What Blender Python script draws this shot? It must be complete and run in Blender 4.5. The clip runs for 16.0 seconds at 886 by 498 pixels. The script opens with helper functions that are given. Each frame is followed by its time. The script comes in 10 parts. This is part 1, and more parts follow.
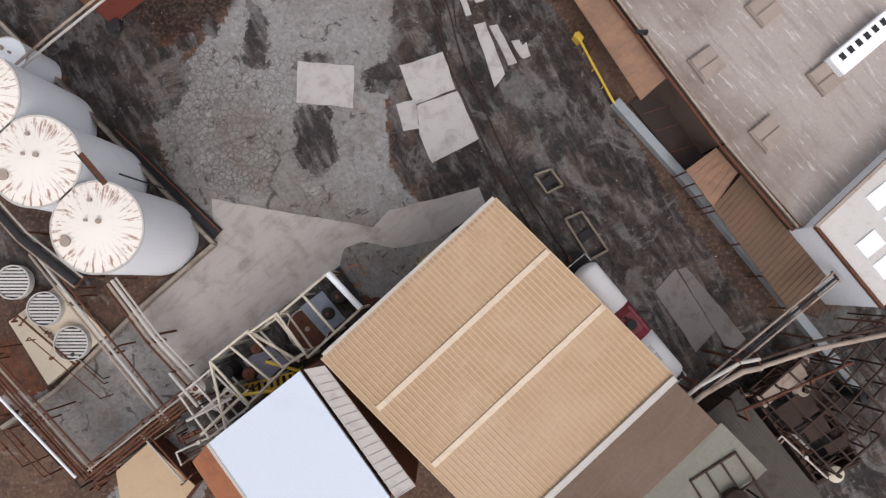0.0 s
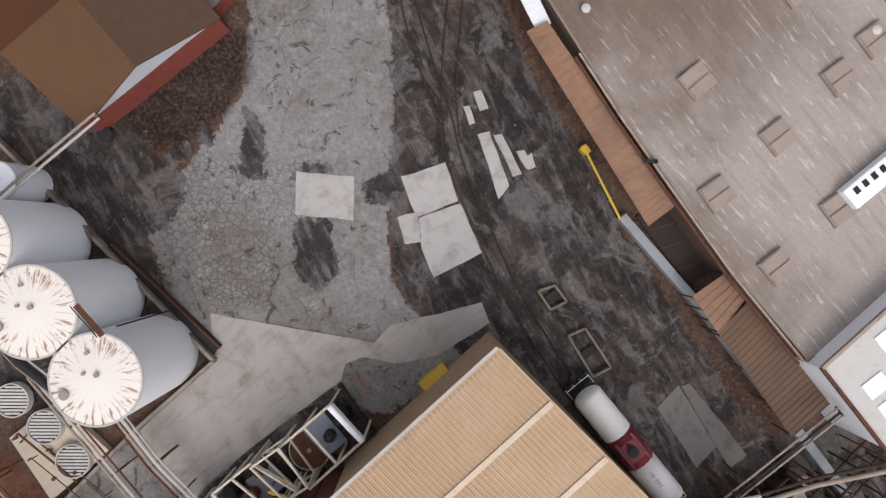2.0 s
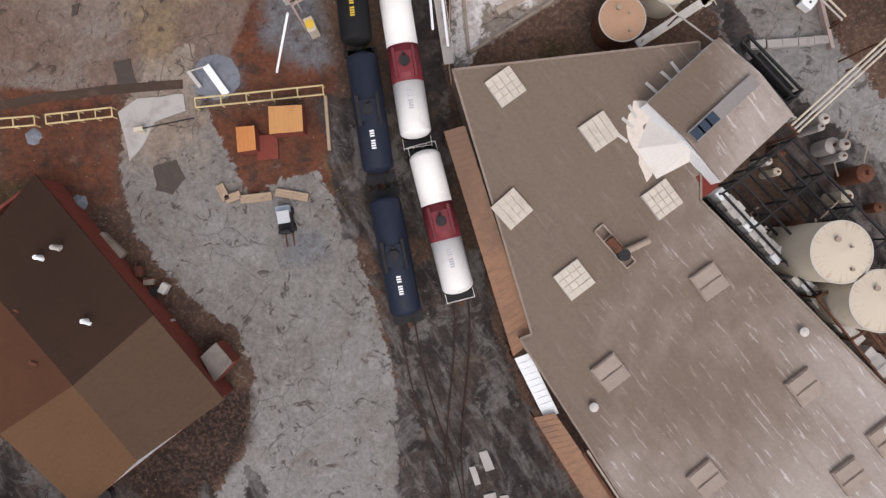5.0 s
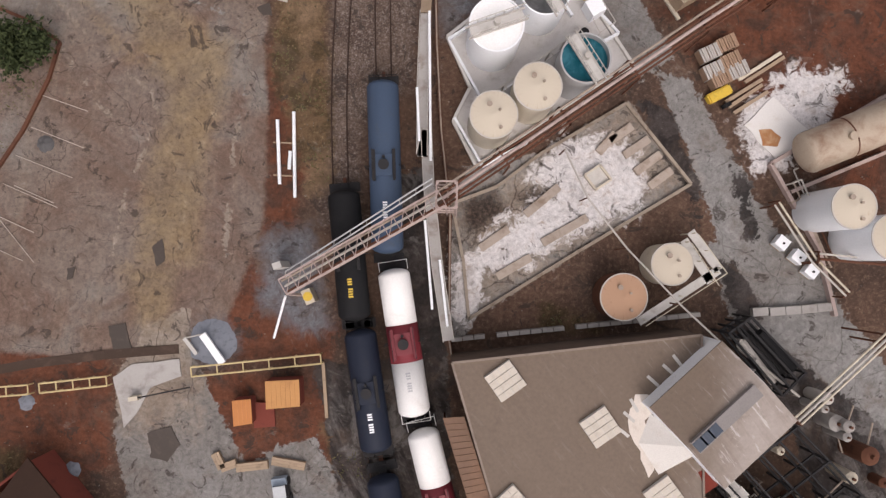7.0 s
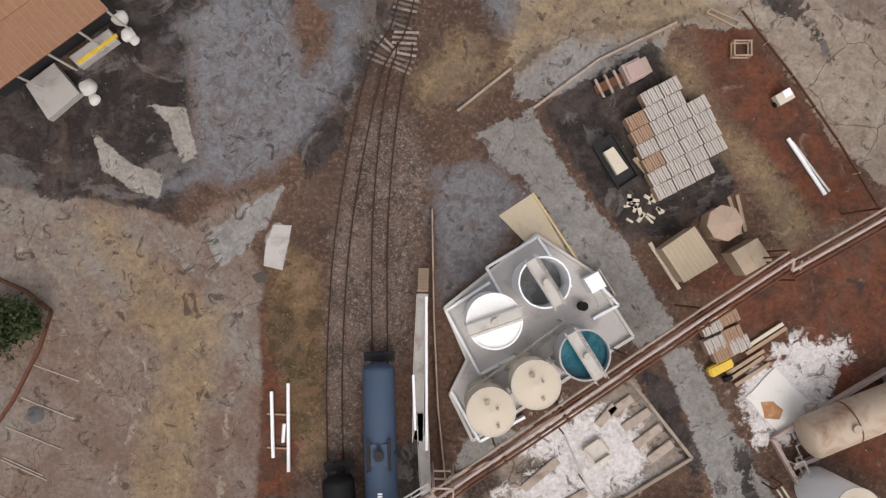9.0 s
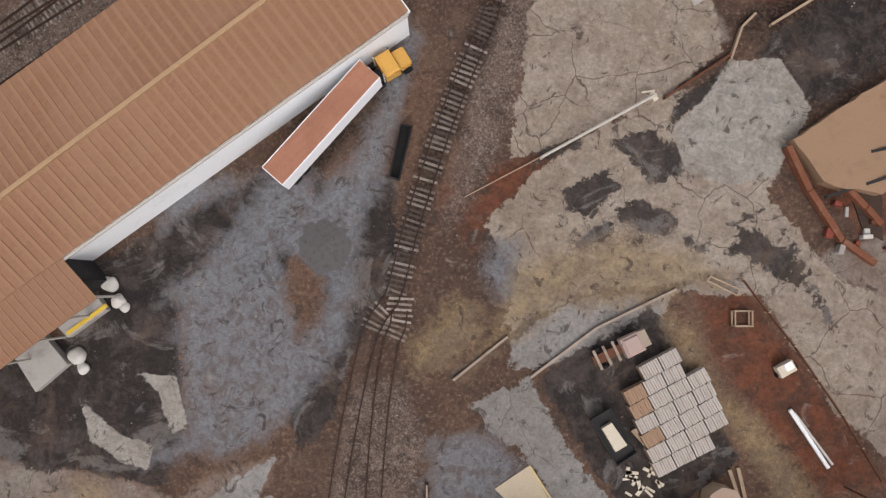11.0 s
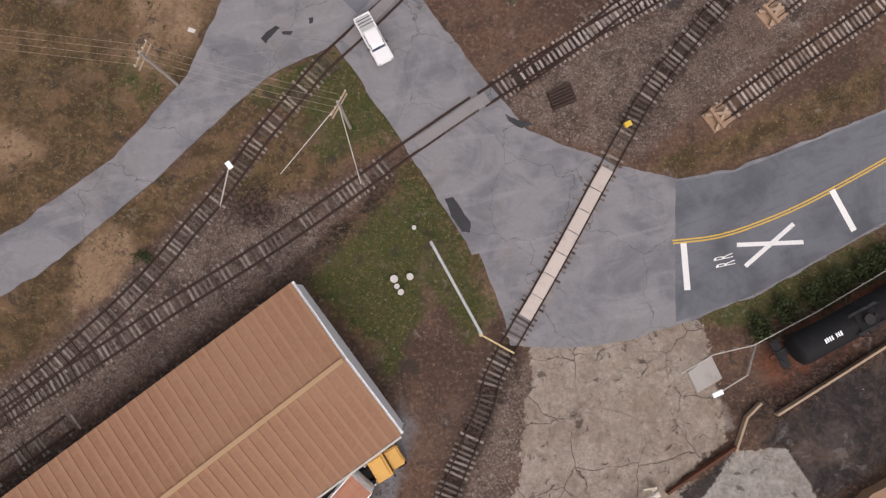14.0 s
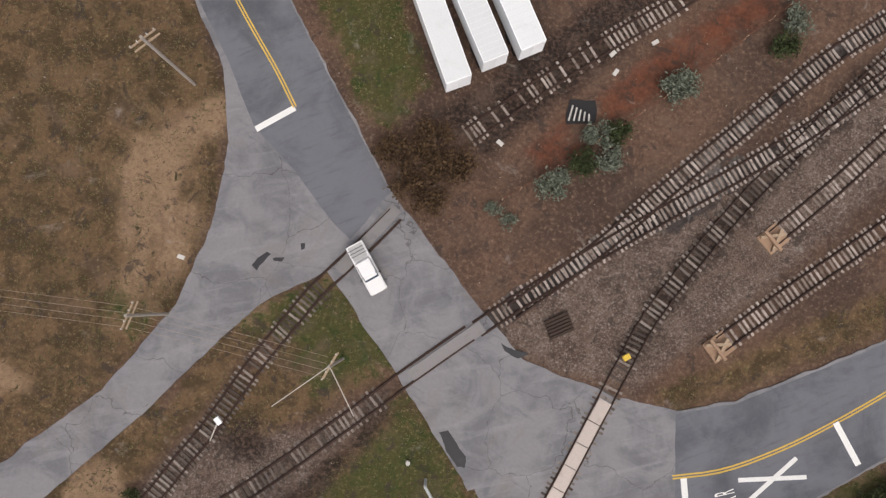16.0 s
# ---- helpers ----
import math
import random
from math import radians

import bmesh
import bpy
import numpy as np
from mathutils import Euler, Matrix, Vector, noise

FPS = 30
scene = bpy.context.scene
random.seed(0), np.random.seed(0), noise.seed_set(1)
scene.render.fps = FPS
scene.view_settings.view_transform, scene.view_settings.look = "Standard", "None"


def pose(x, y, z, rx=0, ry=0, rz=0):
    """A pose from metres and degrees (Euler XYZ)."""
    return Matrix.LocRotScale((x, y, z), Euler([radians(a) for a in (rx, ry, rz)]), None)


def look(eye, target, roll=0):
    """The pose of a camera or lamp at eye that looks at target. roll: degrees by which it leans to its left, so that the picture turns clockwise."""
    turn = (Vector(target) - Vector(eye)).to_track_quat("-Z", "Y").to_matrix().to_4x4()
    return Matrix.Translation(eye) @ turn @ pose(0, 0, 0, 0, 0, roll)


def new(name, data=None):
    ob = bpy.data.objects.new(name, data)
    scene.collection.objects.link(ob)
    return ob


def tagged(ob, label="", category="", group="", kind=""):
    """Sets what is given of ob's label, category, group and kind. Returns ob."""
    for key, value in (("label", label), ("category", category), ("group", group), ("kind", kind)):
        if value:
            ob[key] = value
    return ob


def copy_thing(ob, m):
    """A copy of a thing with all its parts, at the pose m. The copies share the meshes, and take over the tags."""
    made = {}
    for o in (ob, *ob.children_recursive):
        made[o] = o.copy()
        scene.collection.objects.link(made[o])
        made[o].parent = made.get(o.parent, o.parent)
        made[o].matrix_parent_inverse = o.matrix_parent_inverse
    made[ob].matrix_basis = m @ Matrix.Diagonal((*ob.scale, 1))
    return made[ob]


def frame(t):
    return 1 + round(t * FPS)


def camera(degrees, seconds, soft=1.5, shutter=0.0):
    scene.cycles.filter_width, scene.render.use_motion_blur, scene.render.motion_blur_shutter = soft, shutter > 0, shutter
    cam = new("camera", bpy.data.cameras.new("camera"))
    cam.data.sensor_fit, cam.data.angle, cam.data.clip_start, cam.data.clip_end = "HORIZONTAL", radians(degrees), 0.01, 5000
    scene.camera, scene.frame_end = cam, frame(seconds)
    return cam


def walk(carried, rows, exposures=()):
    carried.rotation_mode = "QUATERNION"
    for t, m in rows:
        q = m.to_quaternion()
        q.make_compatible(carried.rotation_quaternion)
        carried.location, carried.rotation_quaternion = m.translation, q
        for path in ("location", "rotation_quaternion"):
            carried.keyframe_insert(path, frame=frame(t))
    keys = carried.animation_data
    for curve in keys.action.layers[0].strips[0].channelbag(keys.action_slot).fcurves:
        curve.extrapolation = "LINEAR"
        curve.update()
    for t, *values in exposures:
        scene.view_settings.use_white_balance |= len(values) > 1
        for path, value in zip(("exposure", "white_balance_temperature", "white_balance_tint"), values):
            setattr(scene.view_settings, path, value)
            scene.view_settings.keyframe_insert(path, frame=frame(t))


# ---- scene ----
cam = camera(65.0, 16.0, soft=1.35)
METRES, EYE, TILT, LEAN, TURN = 186.0, 70.8, -87.35, 0.0, 0.0
ROWS = [
    (0.0, 0.0, 0.0, 0.0, 0.0, 0.0, -0.0),
    (0.5, -0.0005, 0.0024, 0.0199, -0.08, -3.07, -0.04),
    (1.0, -0.0012, 0.0047, 0.042, -0.17, -4.56, -0.1),
    (1.5, -0.0017, 0.0068, 0.0654, -0.15, -4.56, -0.14),
    (2.0, -0.0025, 0.0087, 0.0904, -0.17, -4.21, -0.2),
    (2.5, -0.0041, 0.0108, 0.1175, -0.28, -3.91, -0.25),
    (3.0, -0.0046, 0.0131, 0.1459, -0.25, -3.61, -0.3),
    (3.5, -0.0051, 0.0156, 0.1753, -0.23, -3.26, -0.35),
    (4.0, -0.0061, 0.0182, 0.2061, -0.27, -2.94, -0.4),
    (6.5, -0.0087, 0.0299, 0.3702, -0.34, -1.55, -0.74),
    (7.0, -0.0091, 0.0321, 0.4049, -0.38, -1.42, -0.8),
    (7.5, -0.0092, 0.0341, 0.4392, -0.36, -1.2, -0.88),
    (8.0, -0.0093, 0.0362, 0.4741, -0.35, -1.07, -0.94),
    (8.5, -0.0097, 0.0384, 0.5082, -0.41, -0.83, -1.0),
    (9.0, -0.0099, 0.0403, 0.5418, -0.42, -0.55, -1.08),
    (11.5, -0.0101, 0.0492, 0.7114, -0.37, 0.58, -1.35),
    (12.0, -0.0104, 0.0509, 0.7451, -0.33, 0.78, -1.4),
    (12.5, -0.0104, 0.0524, 0.777, -0.28, 0.85, -1.41),
    (13.0, -0.0106, 0.0539, 0.8098, -0.26, 1.09, -1.44),
    (13.5, -0.011, 0.0551, 0.8434, -0.25, 1.18, -1.47),
    (14.0, -0.011, 0.0566, 0.8758, -0.22, 1.3, -1.5),
    (14.5, -0.0106, 0.058, 0.9075, -0.14, 1.33, -1.5),
    (15.0, -0.0103, 0.0592, 0.9387, -0.07, 1.29, -1.49),
    (15.5, -0.01, 0.0605, 0.9687, -0.01, 1.25, -1.47),
    (16.0, -0.0101, 0.0618, 0.9978, -0.03, 1.21, -1.46),
]
walk(cam, [(t, pose(0, 0, EYE, TILT, LEAN, TURN) @ pose(METRES * x, METRES * y, METRES * z, 90 + pitch, roll, yaw)) for t, x, y, z, yaw, pitch, roll in ROWS],
     exposures=((0.0, 0.0, 6380.0, 15.0), (4.2, 0.0, 6420.0, 15.0), (6.5, -0.02, 6800.0, 19.0), (9.2, 0.04, 6750.0, 14.0), (12.0, -0.04, 6680.0, 15.0), (14.0, -0.02, 6750.0, 18.0), (16.0, 0.0, 6800.0, 14.0)))

# ---- light: an overcast sky with a weak, wide sun ----
world = bpy.data.worlds.new("overcast_sky")
scene.world = world
world.use_nodes = True
wn = world.node_tree
sky = wn.nodes.new("ShaderNodeTexSky")
sky.sky_type, sky.sun_disc = "NISHITA", False
sky.sun_elevation, sky.sun_rotation = radians(58), radians(165)
sky.air_density, sky.dust_density = 1.0, 4.0
wash = wn.nodes.new("ShaderNodeHueSaturation")
wash.inputs["Saturation"].default_value = 0.22
wn.links.new(sky.outputs[0], wash.inputs["Color"])
wn.links.new(wash.outputs[0], wn.nodes["Background"].inputs[0])
wn.nodes["Background"].inputs[1].default_value = 0.185
sun_data = bpy.data.lights.new("sun", "SUN")
sun_data.energy, sun_data.angle, sun_data.color = 0.65, radians(40), (1.0, 0.96, 0.9)
sun = new("sun", sun_data)
sun.matrix_world = look((0, 0, 90), (-60 * math.sin(radians(165)), -60 * math.cos(radians(165)), 90 - 60 * math.tan(radians(58))))


# ---- materials ----
class Nodes:
    """Short hand for building a node tree."""

    def __init__(self, name):
        self.mat = bpy.data.materials.new(name)
        self.mat.use_nodes = True
        self.tree = self.mat.node_tree
        self.out = self.tree.nodes["Principled BSDF"]
        self.out.inputs["Specular IOR Level"].default_value = 0.16
        self.geo = self.tree.nodes.new("ShaderNodeNewGeometry")

    def put(self, socket, value):
        if isinstance(value, bpy.types.NodeSocket):
            self.tree.links.new(value, socket)
        else:
            socket.default_value = value

    def noise(self, scale, detail=4.0, rough=0.6, warp=0.0, stretch=None, pos=None):
        n = self.tree.nodes.new("ShaderNodeTexNoise")
        n.inputs["Scale"].default_value, n.inputs["Detail"].default_value = scale, detail
        n.inputs["Roughness"].default_value, n.inputs["Distortion"].default_value = rough, warp
        p = pos or self.geo.outputs["Position"]
        if stretch:
            m = self.tree.nodes.new("ShaderNodeMapping")
            m.vector_type = "TEXTURE"
            m.inputs["Rotation"].default_value = (0, 0, stretch[2])
            m.inputs["Scale"].default_value = (stretch[0], stretch[1], 1)
            self.put(m.inputs["Vector"], p)
            p = m.outputs[0]
        self.put(n.inputs["Vector"], p)
        return n.outputs["Fac"]

    def math(self, op, a, b=0.0, c=0.0):
        n = self.tree.nodes.new("ShaderNodeMath")
        n.operation = op
        for s, v in zip(n.inputs, (a, b, c)):
            self.put(s, v)
        return n.outputs[0]

    def step(self, v, lo, hi, a=0.0, b=1.0):
        n = self.tree.nodes.new("ShaderNodeMapRange")
        n.interpolation_type = "SMOOTHSTEP"
        for s, x in zip(n.inputs, (v, lo, hi, a, b)):
            self.put(s, x)
        return n.outputs[0]

    def mix(self, f, a, b, how="MIX"):
        n = self.tree.nodes.new("ShaderNodeMix")
        n.data_type, n.blend_type = "RGBA", how
        self.put(n.inputs[0], f)
        self.put(n.inputs[6], a if not isinstance(a, tuple) else (*a, 1))
        self.put(n.inputs[7], b if not isinstance(b, tuple) else (*b, 1))
        return n.outputs[2]

    def cracks(self, scale, width, warp=0.5):
        """1 on thin cracks between large uneven cells."""
        n = self.tree.nodes.new("ShaderNodeTexVoronoi")
        n.feature = "DISTANCE_TO_EDGE"
        n.inputs["Scale"].default_value = scale
        w = self.tree.nodes.new("ShaderNodeTexNoise")
        w.inputs["Scale"].default_value, w.inputs["Detail"].default_value = scale * 1.7, 6.0
        self.put(w.inputs["Vector"], self.geo.outputs["Position"])
        v = self.tree.nodes.new("ShaderNodeVectorMath")
        v.operation = "MULTIPLY_ADD"
        self.put(v.inputs[0], w.outputs["Color"])
        v.inputs[1].default_value = (warp * 1.6 / scale,) * 3
        self.put(v.inputs[2], self.geo.outputs["Position"])
        self.put(n.inputs["Vector"], v.outputs[0])
        return self.step(n.outputs["Distance"], 0.0, width * scale, 1.0, 0.0)

    def attr(self, name):
        n = self.tree.nodes.new("ShaderNodeAttribute")
        n.attribute_name = name
        return n.outputs["Fac"]

    def end(self, color, rough=0.8, metal=0.0, bump=None, strength=0.3, dist=0.02):
        self.put(self.out.inputs["Base Color"], color if not isinstance(color, tuple) else (*color, 1))
        self.put(self.out.inputs["Roughness"], rough)
        self.put(self.out.inputs["Metallic"], metal)
        if bump is not None:
            b = self.tree.nodes.new("ShaderNodeBump")
            b.inputs["Strength"].default_value, b.inputs["Distance"].default_value = strength, dist
            self.put(b.inputs["Height"], bump)
            self.put(self.out.inputs["Normal"], b.outputs[0])
        return self.mat


def worn(name, base, stain, amount=0.5, scale=0.6, rough=0.75, metal=0.0, fine=9.0, streak=None, spec=None):
    """Paint or sheet with broad stains, fine grain and, where given, streaks in one direction."""
    n = Nodes(name)
    broad = n.step(n.noise(scale, 6.0, 0.65, 0.4), 0.62 - 0.3 * amount, 0.9 - 0.25 * amount)
    grain = n.noise(fine, 3.0, 0.7)
    col = n.mix(n.math("MULTIPLY", broad, min(1.0, amount + 0.3)), base, stain)
    if streak:
        lines = n.step(n.noise(1.0, 4.0, 0.6, 0.0, streak), 0.5, 0.75)
        col = n.mix(n.math("MULTIPLY", lines, 0.5), col, stain)
    obj = n.tree.nodes.new("ShaderNodeObjectInfo")
    shade = n.math("ADD", n.math("MULTIPLY", grain, 0.35), n.math("MULTIPLY_ADD", obj.outputs["Random"], 0.12, 0.76))
    col = n.mix(1.0, col, shade, "MULTIPLY")
    n.out.inputs["Specular IOR Level"].default_value = spec if spec is not None else (0.16 if rough >= 0.7 else 0.4)
    return n.end(col, rough, metal, grain, 0.15, 0.01)


WHITE = worn("white_paint", (0.83, 0.85, 0.87), (0.5, 0.48, 0.45), 0.15, 0.5, 0.45)
CREAM = worn("cream_paint", (0.55, 0.49, 0.39), (0.38, 0.3, 0.2), 0.35, 0.5, 0.6)
RUST = worn("rusty_steel", (0.12, 0.052, 0.032), (0.04, 0.024, 0.02), 0.5, 0.9, 0.85)
PIPE = worn("weathered_pipe", (0.33, 0.27, 0.22), (0.13, 0.075, 0.05), 0.5, 0.7, 0.7)
PALEPIPE = worn("pale_pipe", (0.45, 0.42, 0.38), (0.24, 0.18, 0.14), 0.3, 0.8, 0.6)
GRIMY = worn("grimy_steel", (0.055, 0.036, 0.028), (0.025, 0.018, 0.016), 0.5, 0.9, 0.85)
DARK = worn("dark_steel", (0.022, 0.021, 0.022), (0.06, 0.04, 0.032), 0.3, 0.8, 0.75, spec=0.3)
YELLOW = worn("yellow_paint", (0.62, 0.42, 0.05), (0.3, 0.19, 0.05), 0.3, 1.5, 0.6)
CONC = worn("concrete", (0.36, 0.34, 0.32), (0.19, 0.165, 0.145), 0.5, 0.35, 0.9)
PALECONC = worn("pale_concrete", (0.52, 0.5, 0.47), (0.3, 0.27, 0.23), 0.4, 0.5, 0.9)
BRICK = worn("red_brick", (0.2, 0.055, 0.04), (0.1, 0.035, 0.03), 0.4, 0.8, 0.9)
WOOD = worn("weathered_timber", (0.36, 0.27, 0.19), (0.2, 0.14, 0.1), 0.4, 1.5, 0.85)
GLASS = worn("dark_glass", (0.03, 0.045, 0.07), (0.05, 0.06, 0.08), 0.2, 1.0, 0.15)


# ---- builders ----
def thing(name, label, category, group="", kind="", at=(0, 0, 0), turn=0.0):
    ob = new(name)
    ob.matrix_basis = pose(*at, 0, 0, turn)
    return tagged(ob, label, category, group, kind)


def part(name, bm, material, parent=None, label="", smooth=False, keep=False):
    """Links a bmesh as one mesh object under a thing or a part."""
    me = bpy.data.meshes.new(name)
    if not keep:
        bmesh.ops.recalc_face_normals(bm, faces=bm.faces)
    bm.to_mesh(me)
    bm.free()
    me.materials.append(material)
    if smooth:
        for p in me.polygons:
            p.use_smooth = True
    ob = new(name, me)
    if parent:
        ob.parent = parent
    if label:
        ob["label"] = label
    return ob


def prism(bm, outline, z0, z1):
    low = [bm.verts.new((x, y, z0)) for x, y in outline]
    top = [bm.verts.new((x, y, z1)) for x, y in outline]
    n = len(outline)
    bm.faces.new(top)
    bm.faces.new(low[::-1])
    for i in range(n):
        bm.faces.new((low[i], low[(i + 1) % n], top[(i + 1) % n], top[i]))
    return bm


def box(bm, x, y, z, sx, sy, sz, turn=0.0, tilt=0.0):
    """A box whose base centre is x, y, z."""
    m = Matrix.Translation((x, y, z)) @ Matrix.Rotation(radians(turn), 4, "Z") @ Matrix.Rotation(radians(tilt), 4, "Y") @ Matrix.Translation((0, 0, sz / 2)) @ Matrix.Diagonal((sx, sy, sz, 1))
    bmesh.ops.create_cube(bm, size=1.0, matrix=m)
    return bm


def rod(bm, a, b, r, seg=8):
    a, b = Vector(a), Vector(b)
    d = b - a
    m = Matrix.Translation((a + b) / 2) @ d.to_track_quat("Z", "Y").to_matrix().to_4x4()
    bmesh.ops.create_cone(bm, cap_ends=True, segments=seg, radius1=r, radius2=r, depth=d.length, matrix=m)
    return bm


def beam(bm, a, b, w, h):
    """A straight square section from a to b, its top edges level."""
    a, b = Vector(a), Vector(b)
    d = (b - a).normalized()
    s = d.cross(Vector((0, 0, 1)))
    s = s.normalized() if s.length > 1e-4 else Vector((1, 0, 0))
    u = s.cross(d).normalized()
    ring = [[bm.verts.new(p + s * i * w / 2 + u * j * h / 2) for i, j in ((-1, -1), (1, -1), (1, 1), (-1, 1))] for p in (a, b)]
    for i in range(4):
        bm.faces.new((ring[0][i], ring[0][(i + 1) % 4], ring[1][(i + 1) % 4], ring[1][i]))
    bm.faces.new(ring[0][::-1])
    bm.faces.new(ring[1])
    return bm


def lathe(bm, profile, seg=48):
    """A body turned round z from (radius, z) pairs, bottom to top."""
    rings = []
    for r, z in profile:
        if r < 1e-4:
            rings.append([bm.verts.new((0, 0, z))])
        else:
            rings.append([bm.verts.new((r * math.cos(2 * math.pi * i / seg), r * math.sin(2 * math.pi * i / seg), z)) for i in range(seg)])
    for lo, hi in zip(rings, rings[1:]):
        for i in range(seg):
            j = (i + 1) % seg
            if len(lo) == 1 and len(hi) > 1:
                bm.faces.new((lo[0], hi[j], hi[i]))
            elif len(hi) == 1 and len(lo) > 1:
                bm.faces.new((lo[i], lo[j], hi[0]))
            elif len(lo) > 1:
                bm.faces.new((lo[i], lo[j], hi[j], hi[i]))
    return bm


def smooth_line(points, step=1.0):
    """A Catmull-Rom line through the points, at even steps."""
    p = [Vector((*q[:2], 0)) for q in points]
    p = [2 * p[0] - p[1]] + p + [2 * p[-1] - p[-2]]
    dense = []
    for a, b, c, d in zip(p, p[1:], p[2:], p[3:]):
        for k in range(24):
            t = k / 24
            dense.append(0.5 * (2 * b + (c - a) * t + (2 * a - 5 * b + 4 * c - d) * t * t + (3 * b - a - 3 * c + d) * t ** 3))
    dense.append(p[-2])
    out, left = [dense[0]], step
    for a, b in zip(dense, dense[1:]):
        seg = (b - a).length
        at = 0.0
        while seg - at >= left:
            at += left
            out.append(a.lerp(b, at / seg))
            left = step
        left -= seg - at
    return out


def strip(bm, line, half0, half1, z0, z1):
    """A bar swept along a level line: from half0 to half1 to its left."""
    last = None
    for i, p in enumerate(line):
        d = (line[min(i + 1, len(line) - 1)] - line[max(i - 1, 0)]).normalized()
        s = Vector((-d.y, d.x, 0))
        ring = [bm.verts.new((*(p + s * h).xy, z)) for h, z in ((half0, z0), (half1, z0), (half1, z1), (half0, z1))]
        if last:
            for k in range(4):
                bm.faces.new((last[k], last[(k + 1) % 4], ring[(k + 1) % 4], ring[k]))
        last = ring
    return bm


def ragged(outline, amount=0.35, step=0.6, seed=0.0):
    """The outline with uneven, broken edges."""
    out = []
    n = len(outline)
    for i in range(n):
        a, b = Vector(outline[i]), Vector(outline[(i + 1) % n])
        k = max(1, int((b - a).length / step))
        for j in range(k):
            p = a.lerp(b, j / k)
            q = Vector((p.x * 0.5 + seed, p.y * 0.5, seed))
            out.append((p.x + amount * (noise.noise(q) + 0.6 * noise.noise(q * 3.1)), p.y + amount * (noise.noise(q + Vector((9, 5, 2))) + 0.6 * noise.noise(q * 3.1 + Vector((4, 7, 1))))))
    return out


# ---- ground: one sheet, with the spread of each kind of surface kept as a distance field ----
GX = np.concatenate(([-1500.0, -600.0, -250.0, -120.0], np.arange(-75, 75.01, 0.5), [120.0, 250.0, 600.0, 1500.0]))
GY = np.concatenate(([-1500.0, -600.0, -200.0, -90.0], np.arange(-45, 240.01, 0.5), [300.0, 450.0, 800.0, 1700.0]))
PX, PY = [g.ravel() for g in np.meshgrid(GX, GY)]
FIELDS = {k: np.full(PX.size, -4.0) for k in ("red", "grass", "lot", "pale", "gravel", "dark", "silt", "lime", "slab", "soot_shade", "warm", "lush", "ballast", "craze")}


def inside(outline):
    """Signed distance to the outline, positive inside, on the ground's grid."""
    near, odd = np.full(PX.size, 1e9), np.zeros(PX.size, bool)
    for (ax, ay), (bx, by) in zip(outline, outline[1:] + outline[:1]):
        dx, dy = bx - ax, by - ay
        t = np.clip(((PX - ax) * dx + (PY - ay) * dy) / (dx * dx + dy * dy + 1e-9), 0, 1)
        near = np.minimum(near, (PX - ax - t * dx) ** 2 + (PY - ay - t * dy) ** 2)
        odd ^= ((ay > PY) != (by > PY)) & (PX < dx * (PY - ay) / (by - ay + 1e-12) + ax)
    return np.where(odd, 1, -1) * np.sqrt(near)


def area(kind, outline):
    FIELDS[kind] = np.maximum(FIELDS[kind], np.clip(inside(outline), -4, 4))


def carve(kind, outline):
    """Takes the outline out of a surface."""
    FIELDS[kind] = np.minimum(FIELDS[kind], -np.clip(inside(outline), -4, 4))


def streak(kind, line, half):
    """A band of that half width along a line."""
    near = np.full(PX.size, 1e9)
    for (ax, ay), (bx, by) in zip(line, line[1:]):
        dx, dy = bx - ax, by - ay
        t = np.clip(((PX - ax) * dx + (PY - ay) * dy) / (dx * dx + dy * dy), 0, 1)
        near = np.minimum(near, np.hypot(PX - ax - t * dx, PY - ay - t * dy))
    FIELDS[kind] = np.maximum(FIELDS[kind], np.clip(half - near, -4, 4))


# south yard
area("pale", [(-33.26, 58.46), (-31.30, 51.77), (-26.24, 45.92), (-21.18, 42.59), (-19.48, 38.10), (-20.47, 30.22), (-25.63, 23.98), (-30.41, 17.74), (-28.43, 12.09), (-23.90, 2.46), (-7.48, 0.25), (3.26, 3.71), (-1.86, 7.10), (-5.28, 11.63), (-5.87, 17.86), (-4.49, 22.96), (-4.54, 32.00), (-5.99, 39.88), (-8.84, 48.28), (-10.55, 53.32), (-13.38, 58.33), (-16.74, 57.75), (-20.10, 55.49), (-22.91, 61.05), (-25.16, 66.05), (-26.29, 71.06), (-30.20, 69.36), (-32.71, 64.32)])
area("pale", [(-23.14, 7.88), (-7.19, 5.80), (3.64, 9.37), (4.34, 6.80), (-1.48, 3.06), (-8.33, 3.05), (-10.63, 0.75), (-20.97, -6.77), (-26.20, -13.75), (-30.70, -5.05), (-26.07, 0.14), (-23.18, 3.02)])
area("pale", [(-26.20, -13.75), (-33.78, -21.35), (-39.66, -28.42), (-30.44, -31.37), (-21.05, -16.66)])
area("dark", [(-8.00, 48.29), (-5.99, 39.88), (-4.37, 31.44), (-4.66, 23.53), (-5.31, 18.43), (-1.86, 7.10), (3.84, 2.58), (11.84, -5.38), (29.02, -16.77), (37.51, -11.01), (24.80, 6.08), (16.16, 20.81), (8.15, 33.20), (4.13, 43.32), (2.95, 51.17)])
area("dark", [(-44.39, 27.33), (-37.04, 29.03), (-32.60, 24.00), (-29.78, 24.01), (-25.85, 21.77), (-27.59, 17.25), (-30.44, 16.11), (-28.23, 11.01), (-22.61, 3.02), (-24.32, 3.02), (-34.42, 15.53), (-41.08, 23.41)])
area("pale", [(-10.61, 5.34), (4.22, 8.23), (4.80, 6.51), (-4.91, -1.55), (-8.34, -1.55), (-10.63, 0.75)])
